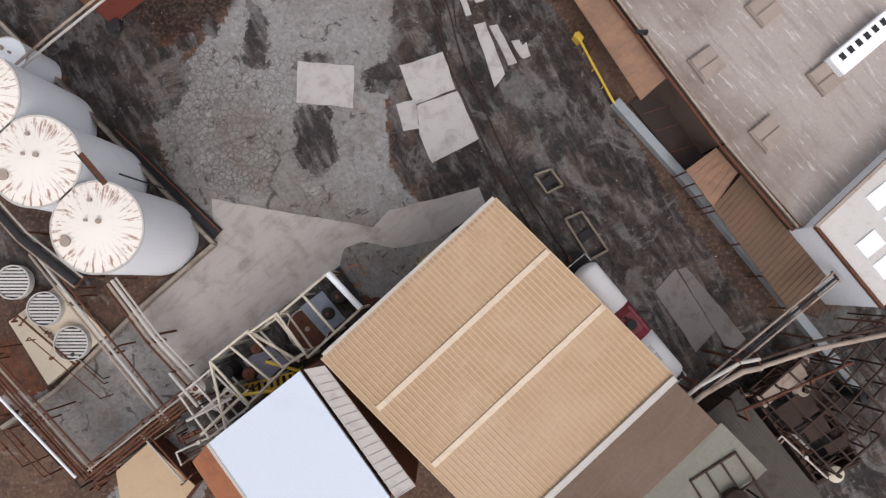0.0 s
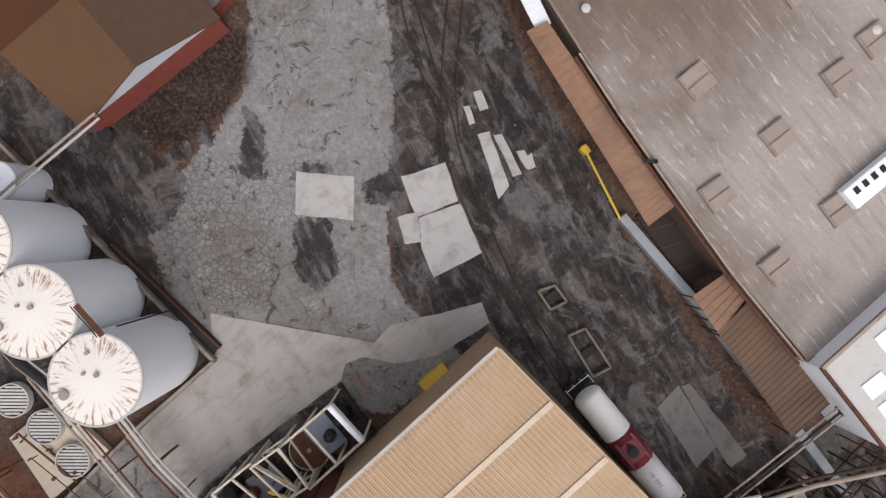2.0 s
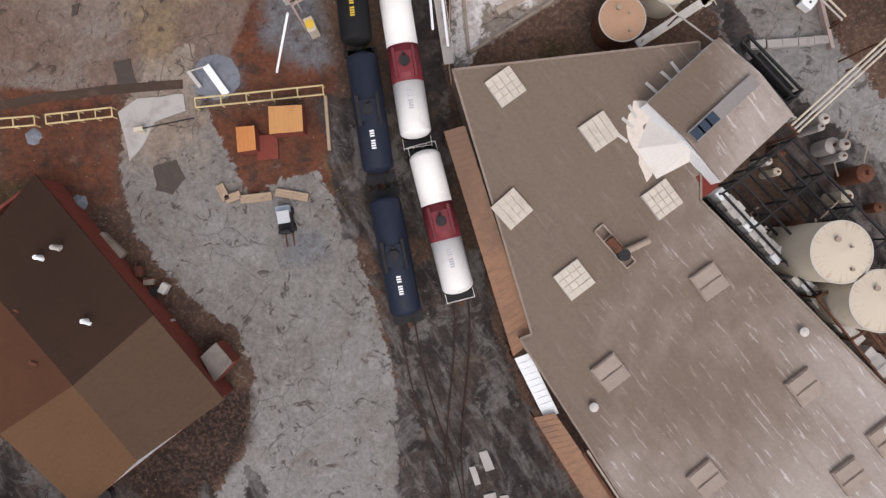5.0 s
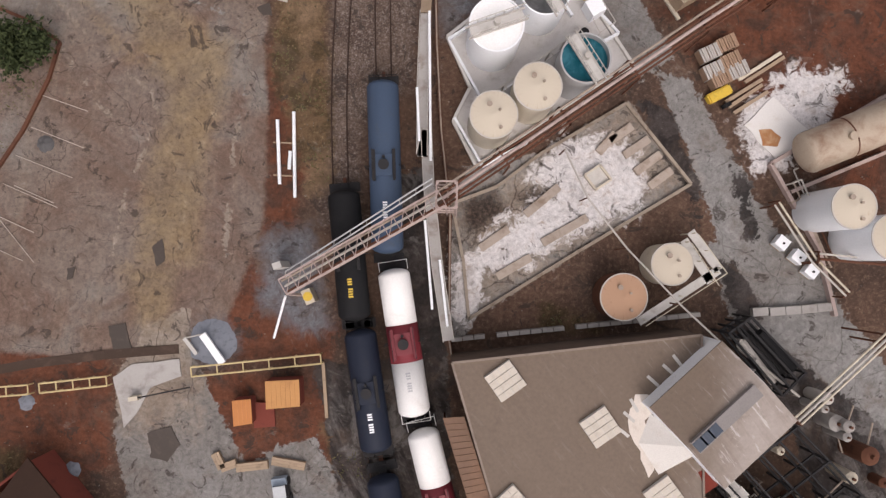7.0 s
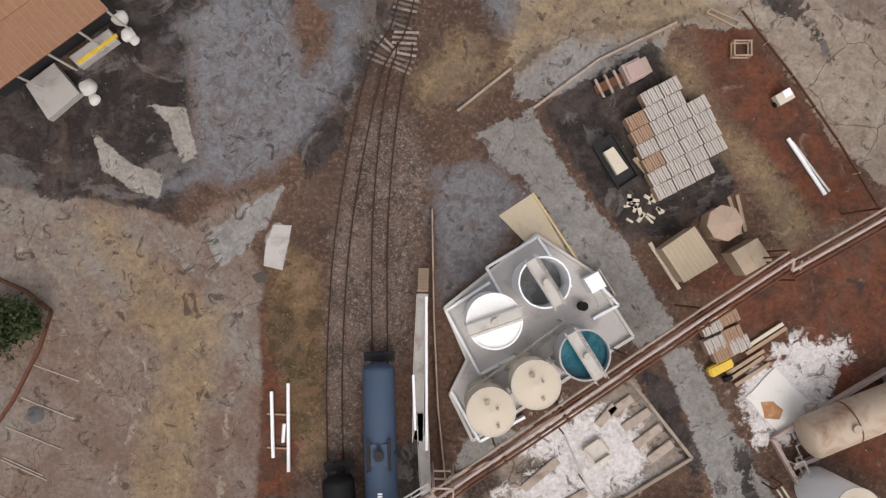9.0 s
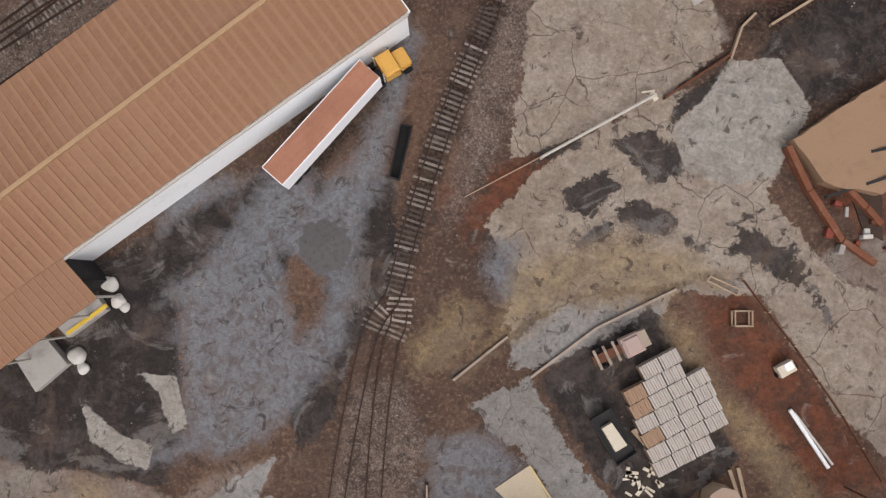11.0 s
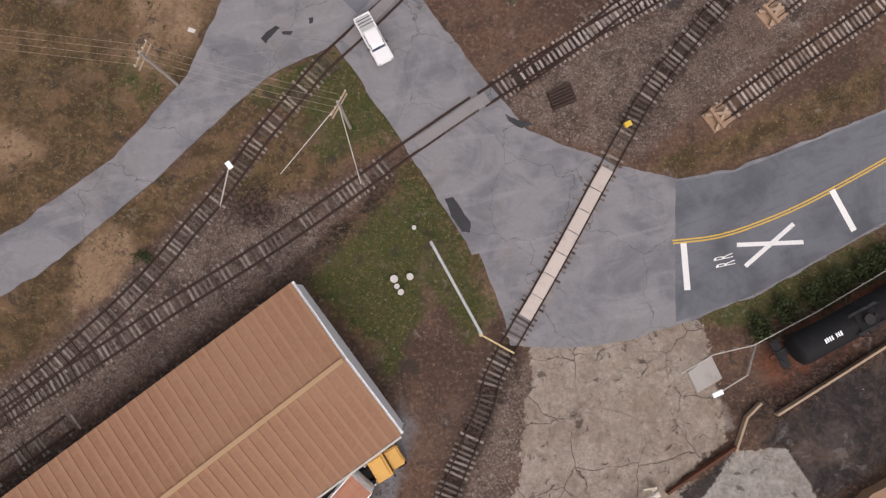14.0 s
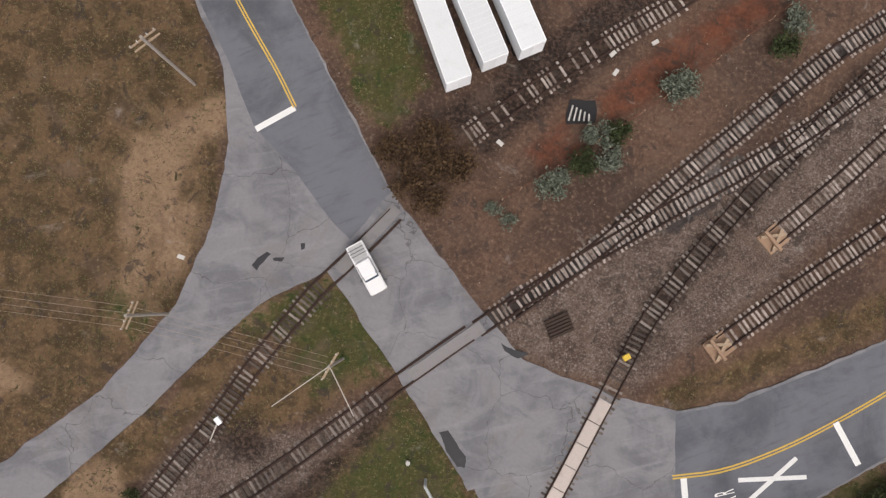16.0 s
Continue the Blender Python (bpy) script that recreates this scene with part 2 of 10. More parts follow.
area("pale", [(-39.03, -10.95), (-31.19, -3.55), (-25.90, -10.95), (-30.39, -14.90), (-35.97, -19.39), (-44.72, -11.51)])
area("dark", [(23.71, -12.64), (31.78, -8.11), (45.09, 1.03), (55.55, 1.03), (54.39, -31.05), (29.11, -28.29)])
area("dark", [(-49.97, 9.70), (-41.73, 4.49), (-34.71, -0.12), (-38.13, -1.26), (-49.71, 1.61)])
area("warm", [(-10.45, 177.12), (4.20, 179.85), (20.68, 177.97), (21.31, 163.04), (41.88, 157.92), (54.73, 152.64), (53.47, 104.57), (37.54, 109.36), (26.87, 125.86), (10.63, 124.43), (-0.04, 118.93), (-5.85, 134.73)])
area("warm", [(-61.97, 113.83), (-26.58, 97.69), (-19.13, 86.73), (-25.58, 59.36), (-59.76, 58.91)])
area("warm", [(25.60, 124.89), (55.73, 125.46), (55.57, 85.66), (38.70, 85.41), (29.13, 93.69)])
area("red", [(28.58, 158.14), (34.77, 162.82), (49.56, 171.79), (49.42, 164.91), (31.35, 153.17)])
area("red", [(17.86, 100.84), (29.11, 98.77), (34.21, 85.34), (42.52, 80.99), (42.52, 105.78)])
area("red", [(21.76, 97.36), (42.23, 106.61), (49.48, 90.16), (32.85, 89.87)])
area("dark", [(-13.44, 65.80), (-5.71, 65.90), (-6.00, 84.76), (-2.66, 84.80), (-0.76, 68.17), (0.01, 51.69), (-11.00, 51.57)])
area("dark", [(-15.41, 16.15), (-11.15, 16.16), (-10.60, 12.18), (-13.45, 10.47), (-15.43, 12.74)])
area("dark", [(-5.47, 13.90), (-1.50, 14.48), (-0.35, 11.64), (-4.91, 12.20)])
area("dark", [(-14.53, 23.49), (-12.26, 23.49), (-12.27, 22.37), (-14.53, 22.36)])
area("dark", [(-20.17, 24.88), (-18.19, 24.60), (-18.21, 22.63), (-19.62, 22.35)])
area("dark", [(-24.39, 26.83), (-23.09, 26.83), (-23.10, 25.43), (-24.40, 25.43)])
area("dark", [(-26.94, 25.42), (-24.97, 25.14), (-25.26, 24.02), (-26.96, 24.01)])
area("pale", [(6.43, 21.85), (9.84, 20.17), (12.15, 16.21), (16.70, 15.66), (15.59, 12.81), (12.17, 13.37), (9.91, 11.09), (6.47, 14.50), (5.31, 19.03)])
area("pale", [(3.01, 26.91), (5.27, 26.35), (7.57, 20.16), (5.31, 19.59), (3.59, 23.54)])
area("pale", [(4.76, 13.92), (9.91, 11.09), (12.22, 6.53), (17.42, 1.37), (12.26, 1.94), (8.21, 8.24)])
area("red", [(-31.45, 26.25), (-28.04, 27.94), (-25.80, 26.82), (-26.39, 24.02), (-30.35, 24.00)])
area("red", [(-10.05, 3.04), (-1.48, 3.06), (-7.20, -2.13), (-8.34, -1.55)])
area("red", [(-10.59, 2.76), (-1.38, 3.91), (-4.83, -0.12), (-7.69, -2.41)])
area("red", [(-50.61, -5.84), (-43.17, -5.84), (-39.58, -11.51), (-41.23, -13.77), (-50.38, -12.64)])
area("red", [(-44.85, 67.26), (-33.69, 66.81), (-33.08, 56.75), (-36.97, 53.36), (-44.79, 54.41)])
area("red", [(-25.86, 64.64), (-12.43, 64.76), (-11.25, 56.37), (-17.94, 51.83), (-23.01, 55.71)])
area("grass", [(-12.95, 59.72), (-9.03, 59.75), (-8.43, 54.15), (-11.24, 54.13)])
area("grass", [(-48.15, 57.18), (-41.45, 56.67), (-42.53, 50.51), (-48.11, 50.47)])
area("gravel", [(-16.83, 52.96), (-13.47, 52.43), (-12.33, 49.63), (-16.81, 49.04)])

# the middle: car park, lime heap pad, roads between
area("lot", [(-51.76, 107.29), (-45.19, 109.09), (-34.06, 107.61), (-20.56, 100.58), (-18.68, 91.16), (-19.21, 78.48), (-22.03, 70.24), (-25.76, 66.39), (-32.84, 65.75), (-50.29, 66.59)])
area("silt", [(-35.12, 105.91), (-30.61, 103.19), (-25.89, 92.15), (-26.21, 83.31), (-28.02, 69.07), (-30.75, 69.03), (-33.77, 78.80), (-31.92, 90.94), (-35.55, 101.99)])
area("pale", [(-24.75, 104.78), (-17.16, 109.36), (-18.19, 106.56), (-20.30, 103.20), (-23.55, 101.49)])
area("gravel", [(-29.08, 136.15), (-14.54, 137.06), (-9.80, 126.34), (-11.32, 119.54), (-13.99, 115.00), (-18.31, 111.00), (-22.68, 109.25), (-25.01, 113.10), (-28.52, 119.18)])
area("gravel", [(-2.53, 111.32), (3.85, 112.00), (6.67, 108.71), (4.52, 104.23), (2.91, 101.43), (-1.45, 98.04), (-2.40, 104.65)])
area("gravel", [(-19.19, 77.89), (-14.23, 79.07), (-13.03, 73.54), (-12.40, 69.13), (-15.15, 68.54), (-19.07, 71.25)])
area("gravel", [(-25.64, 68.95), (-22.35, 69.82), (-21.20, 67.36), (-22.81, 65.14), (-25.29, 65.65)])
area("dark", [(-44.92, 114.37), (-41.68, 116.11), (-35.35, 124.10), (-31.01, 127.01), (-26.91, 120.90), (-26.13, 113.63), (-27.55, 106.38), (-36.41, 107.87), (-41.46, 110.55)])
area("red", [(-44.92, 114.37), (-37.84, 116.75), (-35.55, 114.56), (-39.22, 109.48), (-44.73, 109.93)])
area("dark", [(-14.53, 136.48), (-6.67, 136.66), (-5.37, 128.14), (-9.66, 120.13), (-11.73, 113.37), (-14.95, 109.40), (-16.19, 114.39), (-11.92, 121.21)])
area("slab", [(-36.10, 114.55), (-32.13, 111.29), (-28.78, 110.24), (-29.26, 108.01), (-31.48, 108.52), (-34.86, 110.68)])
area("slab", [(-30.67, 117.17), (-26.79, 116.97), (-25.53, 111.97), (-27.16, 111.39), (-28.39, 115.26)])
area("slab", [(-18.16, 105.46), (-16.23, 105.49), (-16.68, 101.62), (-18.62, 102.13)])
area("silt", [(5.83, 128.38), (15.92, 131.45), (23.83, 127.64), (20.47, 125.29), (10.37, 124.51), (4.82, 121.56), (0.97, 117.54), (3.69, 122.10)])
area("silt", [(-4.66, 120.80), (0.88, 123.17), (3.13, 122.09), (-0.72, 118.63), (-4.05, 118.00)])
area("pale", [(1.58, 114.75), (7.11, 117.67), (11.66, 109.92), (16.16, 105.00), (21.49, 96.26), (17.92, 94.00), (14.02, 97.22), (10.06, 104.88), (7.21, 109.83), (3.28, 112.55)])
area("pale", [(12.60, 125.69), (21.03, 125.87), (19.92, 123.01), (7.66, 118.24), (4.84, 119.87)])
area("silt", [(19.91, 124.71), (23.30, 121.95), (25.57, 116.36), (29.49, 114.19), (35.08, 107.03), (32.85, 104.20), (28.94, 110.26), (25.01, 114.66), (21.06, 121.34)])
area("dark", [(8.22, 117.69), (19.35, 124.70), (25.01, 114.66), (27.82, 110.24), (21.72, 105.10), (16.71, 105.01), (12.77, 109.94)])
area("dark", [(17.92, 92.39), (21.29, 90.76), (24.14, 82.96), (24.17, 77.94), (22.74, 83.50), (19.63, 87.93)])
area("dark", [(27.55, 70.75), (34.26, 66.41), (42.52, 59.87), (49.86, 52.25), (49.84, 43.48), (37.64, 46.09), (33.16, 59.76)])
area("pale", [(24.73, 77.94), (34.23, 78.63), (38.72, 70.90), (42.52, 66.51), (49.89, 63.28), (49.87, 55.00), (35.95, 59.80), (33.14, 66.39), (27.00, 70.75)])
area("dark", [(25.30, 75.73), (27.53, 76.31), (30.34, 70.79), (28.11, 70.21)])
area("dark", [(26.92, 85.80), (29.17, 83.59), (30.31, 78.02), (28.63, 78.56)])
area("pale", [(19.58, 95.23), (22.95, 94.16), (27.48, 86.37), (31.43, 79.71), (32.57, 73.04), (26.98, 74.08), (24.71, 81.85), (21.86, 89.08)])
area("pale", [(-0.39, 81.49), (4.04, 83.23), (8.47, 86.64), (16.80, 91.70), (23.30, 83.79), (10.80, 76.08), (1.43, 70.14), (0.80, 75.95)])
area("warm", [(-0.39, 81.49), (4.04, 83.23), (8.47, 86.64), (16.80, 91.70), (23.30, 83.79), (10.80, 76.08), (1.43, 70.14), (0.80, 75.95)])
area("soot_shade", [(6.06, 82.14), (9.50, 83.98), (9.97, 81.86), (7.31, 80.04)])
area("soot_shade", [(0.72, 81.95), (3.49, 83.22), (5.18, 81.01), (2.43, 79.03), (1.05, 78.17)])
area("lime", [(11.31, 87.25), (17.24, 86.77), (17.72, 82.03), (14.94, 81.15), (11.10, 79.59), (8.23, 77.83), (5.85, 76.63), (1.53, 75.07), (1.25, 71.24), (0.53, 74.83), (5.00, 78.06), (6.70, 79.81), (10.79, 82.77), (8.21, 84.40)])
area("pale", [(0.68, 84.85), (8.47, 86.64), (16.80, 91.81), (23.29, 84.06), (10.80, 76.08), (1.43, 69.86), (-0.31, 75.38)])
area("pale", [(-0.67, 81.49), (1.31, 79.29), (2.53, 70.43), (0.34, 68.19), (-0.52, 70.39)])
area("lime", [(29.14, 91.44), (34.19, 94.33), (37.56, 93.82), (34.76, 89.84), (31.41, 85.86), (28.59, 88.62)])
area("red", [(33.04, 102.22), (42.52, 105.78), (42.52, 95.59), (35.32, 93.22), (29.12, 97.07)])
area("red", [(-18.90, 91.27), (-16.11, 90.75), (-15.34, 79.05), (-19.19, 77.89)])
area("red", [(-22.50, 77.29), (-11.29, 69.14), (-11.79, 65.82), (-21.16, 65.71), (-26.77, 70.04)])
area("red", [(-44.25, 65.42), (-33.26, 65.00), (-33.02, 55.15), (-43.92, 53.38)])
area("grass", [(-15.54, 90.20), (-12.73, 88.56), (-12.08, 82.99), (-14.84, 82.40)])
area("grass", [(-18.13, 104.35), (-13.10, 101.68), (-12.16, 85.85), (-14.83, 83.64), (-18.40, 94.45)])
area("grass", [(8.07, 71.61), (13.64, 70.57), (14.21, 68.92), (8.65, 68.85)])
area("grass", [(-49.58, 98.62), (-41.83, 98.75), (-40.04, 93.74), (-43.16, 86.44), (-49.12, 82.46)])
area("grass", [(-48.66, 99.38), (-40.98, 98.42), (-39.17, 94.08), (-42.17, 87.51), (-47.90, 82.02)])
area("red", [(23.83, 127.64), (28.34, 126.59), (42.24, 107.72), (35.64, 106.48), (29.49, 114.19), (24.99, 120.29)])
area("lot", [(28.90, 128.31), (44.18, 132.65), (49.67, 112.35), (42.25, 110.52)])

# north: broken concrete, junction verge, fields
area("pale", [(7.72, 170.51), (21.39, 172.06), (25.98, 150.21), (20.39, 145.54), (8.19, 139.63), (4.87, 138.99), (6.36, 149.72)])
area("pale", [(11.51, 140.83), (20.39, 145.54), (27.11, 147.97), (32.17, 149.23), (34.95, 144.77), (32.69, 140.78), (30.44, 135.70), (37.06, 128.12), (41.90, 126.03), (49.01, 115.33), (41.72, 110.78), (36.95, 115.07), (29.86, 125.77), (21.59, 126.13), (10.61, 124.79), (4.08, 121.93), (6.17, 127.42), (2.23, 132.28), (8.21, 137.96)])
area("silt", [(6.17, 127.42), (16.05, 130.94), (23.24, 130.00), (20.49, 126.65), (10.60, 125.34), (4.11, 120.30), (5.13, 124.12)])
area("dark", [(9.91, 135.78), (14.32, 138.10), (16.00, 135.92), (12.14, 134.72)])
area("dark", [(14.85, 140.91), (21.53, 141.07), (22.66, 137.19), (18.77, 137.10)])
area("dark", [(28.77, 131.79), (32.64, 130.22), (34.29, 127.51), (28.21, 130.67)])
area("red", [(-1.72, 136.06), (8.19, 139.63), (9.32, 137.99), (2.78, 132.29), (-1.09, 132.75)])
area("red", [(32.12, 139.08), (38.21, 133.66), (41.94, 129.33), (42.10, 142.69)])
area("gravel", [(-23.54, 130.03), (-13.82, 134.67), (-9.56, 139.76), (-5.50, 153.97), (-4.29, 150.58), (-6.29, 141.52), (-9.32, 131.46), (-10.22, 124.87), (-20.08, 111.21), (-29.65, 108.36), (-27.68, 124.48)])
area("dark", [(-37.04, 126.45), (-19.41, 136.75), (-13.79, 133.56), (-16.85, 126.90), (-26.00, 123.43), (-32.86, 118.96)])
area("lush", [(-15.51, 164.75), (-5.45, 176.01), (-1.47, 172.24), (3.70, 161.99), (1.59, 158.70), (-5.89, 154.24)])
area("lush", [(-21.84, 183.43), (-12.54, 188.22), (-5.53, 178.80), (-14.30, 175.78), (-15.56, 179.66)])
area("lush", [(-17.70, 221.00), (-7.38, 218.92), (-3.64, 206.85), (-7.42, 201.63), (-10.29, 203.83)])
area("lush", [(-33.89, 185.33), (-30.47, 183.22), (-31.45, 181.02), (-33.70, 182.05)])
area("lush", [(20.19, 161.03), (42.08, 171.59), (42.01, 166.42), (28.59, 160.96)])
area("grass", [(-15.95, 165.29), (-5.76, 176.84), (-1.72, 172.41), (3.50, 162.46), (1.38, 158.54), (-3.17, 163.96), (-6.23, 155.06), (-10.76, 159.33)])
area("grass", [(-21.84, 183.43), (-12.54, 188.22), (-5.53, 178.80), (-14.30, 175.78), (-15.56, 179.66)])
area("grass", [(-70.37, 163.97), (-65.33, 231.64), (-29.11, 232.60), (-27.37, 214.89), (-23.44, 203.49), (-24.86, 192.19), (-27.79, 184.39), (-34.45, 176.06), (-43.77, 168.87)])
area("grass", [(-17.70, 221.00), (-7.38, 218.92), (-3.64, 206.85), (-7.42, 201.63), (-10.29, 203.83)])
area("grass", [(18.44, 176.86), (41.44, 187.80), (41.36, 183.41), (21.17, 175.31)])
area("grass", [(-5.45, 176.01), (-2.10, 174.99), (3.68, 163.07), (2.10, 160.33), (-3.08, 170.54)])
area("grass", [(-45.57, 161.87), (-34.87, 169.54), (-29.62, 176.60), (-27.77, 173.18), (-34.48, 162.16), (-45.18, 155.70)])
area("grass", [(20.19, 161.03), (42.08, 171.59), (42.01, 166.42), (28.59, 160.96)])
area("red", [(6.03, 200.28), (9.89, 203.78), (11.61, 200.42), (7.73, 198.63)])
area("red", [(12.67, 205.56), (21.07, 212.68), (31.29, 218.77), (31.27, 215.26), (21.09, 207.50), (14.38, 203.33)])
area("soot_shade", [(-2.45, 204.03), (21.05, 222.02), (29.61, 222.24), (2.13, 199.61)])
area("soot_shade", [(26.90, 153.06), (41.94, 161.87), (49.27, 158.10), (41.74, 147.87), (34.61, 144.39), (31.33, 149.28)])
area("lot", [(18.48, 157.88), (22.34, 160.18), (26.74, 151.53), (23.45, 149.28)])



carve("gravel", [(-18.78, 137.18), (-33.55, 128.06), (-38.31, 122.54), (-37.00, 118.28), (-32.04, 120.53), (-27.63, 126.02), (-24.98, 127.71), (-20.30, 133.83)])
carve("gravel", [(-17.38, 128.97), (-13.52, 127.97), (-12.61, 125.28), (-13.32, 122.02), (-15.46, 120.89), (-16.43, 125.19)])
carve("gravel", [(-17.27, 111.25), (-13.16, 117.19), (-8.94, 121.04), (-1.41, 124.99), (-0.73, 119.07), (-8.65, 111.43)])
# dark strip paints the shade at the foot of the rail shed's wall
area("dark", [(-18.78, 137.18), (-33.53, 127.68), (-37.20, 122.03), (-32.82, 121.05), (-27.63, 126.02), (-20.96, 133.82)])
area("ballast", [(3.04, 182.44), (10.11, 187.55), (21.12, 193.93), (41.78, 207.46), (49.33, 212.26), (49.11, 203.66), (41.62, 197.81), (26.65, 184.67), (16.80, 177.36), (9.13, 178.78)])
area("ballast", [(0.96, 146.87), (4.63, 156.97), (7.95, 157.61), (7.50, 151.46), (4.89, 142.58), (1.77, 134.91), (-1.42, 131.61)])
area("ballast", [(-13.09, 79.35), (-13.42, 92.35), (-12.09, 105.57), (-9.59, 116.77), (-5.14, 116.86), (-2.81, 111.31), (-3.70, 100.20), (-4.64, 92.50), (-9.51, 89.15), (-9.28, 79.41)])
area("dark", [(27.14, 132.57), (29.91, 132.36), (33.65, 127.84), (35.45, 125.16), (32.71, 127.39), (30.40, 130.07), (28.08, 131.39)])
area("dark", [(18.25, 140.50), (22.48, 138.27), (21.54, 137.30), (18.76, 138.62)])
area("dark", [(-27.59, -12.64), (-18.00, -3.55), (-11.16, 1.03), (-7.68, -3.55), (-13.94, -8.68), (-22.97, -16.58)])
area("pale", [(5.19, 122.97), (10.62, 125.80), (20.49, 126.02), (20.50, 125.21), (7.99, 118.72), (5.27, 118.66)])
carve("dark", [(1.58, 114.75), (7.11, 117.67), (11.66, 109.92), (16.16, 105.00), (21.49, 96.26), (17.92, 94.00), (14.02, 97.22), (10.06, 104.88), (7.21, 109.83), (3.28, 112.55)])
area("slab", [(21.08, 142.41), (23.74, 144.89), (26.70, 149.19), (30.91, 149.52), (34.64, 144.65), (30.44, 142.19), (24.31, 138.31)])
area("soot_shade", [(30.78, -5.33), (37.66, -3.61), (52.59, -1.30), (58.50, -26.06), (36.62, -26.63), (31.39, -15.11)])
area("dark", [(-47.70, 30.67), (-40.93, 32.37), (-37.04, 29.31), (-30.88, 26.25), (-25.86, 20.64), (-27.58, 18.38), (-33.21, 21.18), (-41.07, 23.97), (-47.80, 26.20)])
streak("dark", [(2.70, 183.52), (9.89, 188.43), (18.29, 193.65), (26.77, 199.39)], 0.9)
streak("dark", [(4.93, 184.51), (13.38, 190.95), (21.11, 197.85), (28.38, 203.97), (35.74, 210.17), (46.03, 216.81)], 0.9)
streak("dark", [(20.57, 193.64), (31.17, 201.21), (41.80, 208.61)], 0.9)
streak("soot_shade", [(16.77, 181.15), (22.79, 190.08), (28.35, 196.63), (33.97, 202.42), (41.83, 210.04)], 1.4)
streak("soot_shade", [(-6.23, 124.96), (-4.64, 131.57), (-3.02, 137.14), (-1.47, 142.19), (0.63, 147.87), (4.54, 157.66)], 1.3)
# finer spread: junction, broken concrete, car park, south yard
area("ballast", [(-57.64, 143.21), (-44.33, 153.20), (-39.66, 156.86), (-33.98, 162.78), (-27.20, 170.20), (-22.43, 175.12), (-19.00, 173.23), (-14.52, 172.79), (-10.14, 174.89), (-6.85, 176.96), (-6.78, 174.69), (-14.33, 167.74), (-17.55, 165.15), (-28.15, 156.61), (-43.77, 145.15), (-54.00, 138.01)])
streak("soot_shade", [(-43.63, 143.02), (-33.29, 150.78), (-22.79, 158.93), (-16.41, 164.34), (-12.16, 168.92), (-7.32, 174.11)], 0.9)
area("soot_shade", [(-23.40, 171.99), (-19.58, 173.78), (-17.79, 171.01), (-21.05, 169.24)])
area("slab", [(27.01, 148.90), (31.77, 149.58), (34.80, 144.62), (33.68, 142.36), (31.43, 137.88), (26.45, 136.66), (22.31, 138.21), (20.91, 142.05), (24.79, 143.81), (26.73, 146.65)])
area("dark", [(10.46, 135.73), (13.75, 137.46), (15.97, 136.41), (13.79, 134.16), (12.70, 132.77), (11.04, 133.82)])
area("dark", [(16.48, 141.39), (19.24, 142.29), (22.14, 138.76), (21.48, 137.09), (18.72, 136.91), (17.05, 139.19)])
area("dark", [(21.50, 132.16), (25.36, 130.07), (29.21, 132.45), (32.50, 129.69), (33.85, 126.74), (30.84, 127.48), (28.65, 130.14), (26.45, 129.82), (22.61, 130.44)])
area("dark", [(33.59, 128.08), (36.59, 125.18), (35.87, 124.62), (32.49, 127.52)])
area("dark", [(14.89, 134.19), (17.63, 135.07), (21.50, 133.25), (20.95, 131.49), (17.10, 132.60)])
area("dark", [(21.45, 145.40), (26.45, 148.89), (26.79, 146.09), (23.12, 144.05), (20.90, 142.60)])
area("dark", [(7.65, 139.51), (12.05, 141.28), (11.51, 140.16), (8.22, 138.70)])
area("dark", [(13.25, 132.51), (16.54, 133.41), (13.82, 130.89), (11.09, 129.74)])
area("silt", [(5.46, 123.13), (7.31, 126.40), (10.55, 129.18), (16.01, 131.21), (21.51, 130.25), (27.00, 127.39), (24.81, 126.53), (18.78, 127.64), (13.32, 126.54), (8.46, 123.20)])
streak("dark", [(-0.12, 117.40), (3.62, 120.15), (7.91, 123.45), (13.33, 125.89), (18.79, 126.23), (22.62, 127.02)], 0.25)
streak("dark", [(27.00, 132.83), (30.32, 134.55), (33.60, 130.26), (36.84, 122.76)], 0.2)
area("red", [(-0.57, 137.11), (3.82, 137.77), (6.58, 137.28), (2.83, 132.27), (1.25, 129.51), (-0.49, 133.83)])
area("red", [(23.17, 127.30), (27.00, 127.39), (30.28, 123.69), (32.44, 118.38), (29.17, 117.14), (24.82, 121.42)])
area("dark", [(28.69, 149.79), (35.44, 155.33), (42.13, 158.92), (41.99, 148.71), (38.17, 146.66), (34.81, 145.06), (32.04, 149.59)])
area("gravel", [(3.40, 131.19), (5.87, 130.70), (5.97, 125.29), (4.63, 124.19), (2.38, 127.37)])
area("silt", [(-4.50, 119.70), (-0.29, 125.15), (2.45, 124.14), (-0.70, 119.25), (-3.91, 117.58)])
area("lot", [(-45.93, 109.05), (-40.40, 108.22), (-37.61, 107.27), (-31.00, 107.28), (-26.52, 105.14), (-23.28, 107.54), (-17.25, 109.60), (-17.18, 107.10), (-20.42, 104.26), (-18.67, 100.41), (-19.14, 97.64), (-18.79, 88.32), (-18.94, 79.62), (-19.67, 76.36), (-27.28, 76.25), (-44.63, 75.99)])
carve("silt", [(-41.44, 106.64), (-16.08, 107.12), (-18.46, 92.71), (-19.64, 75.18), (-43.50, 74.82), (-44.18, 92.27)])
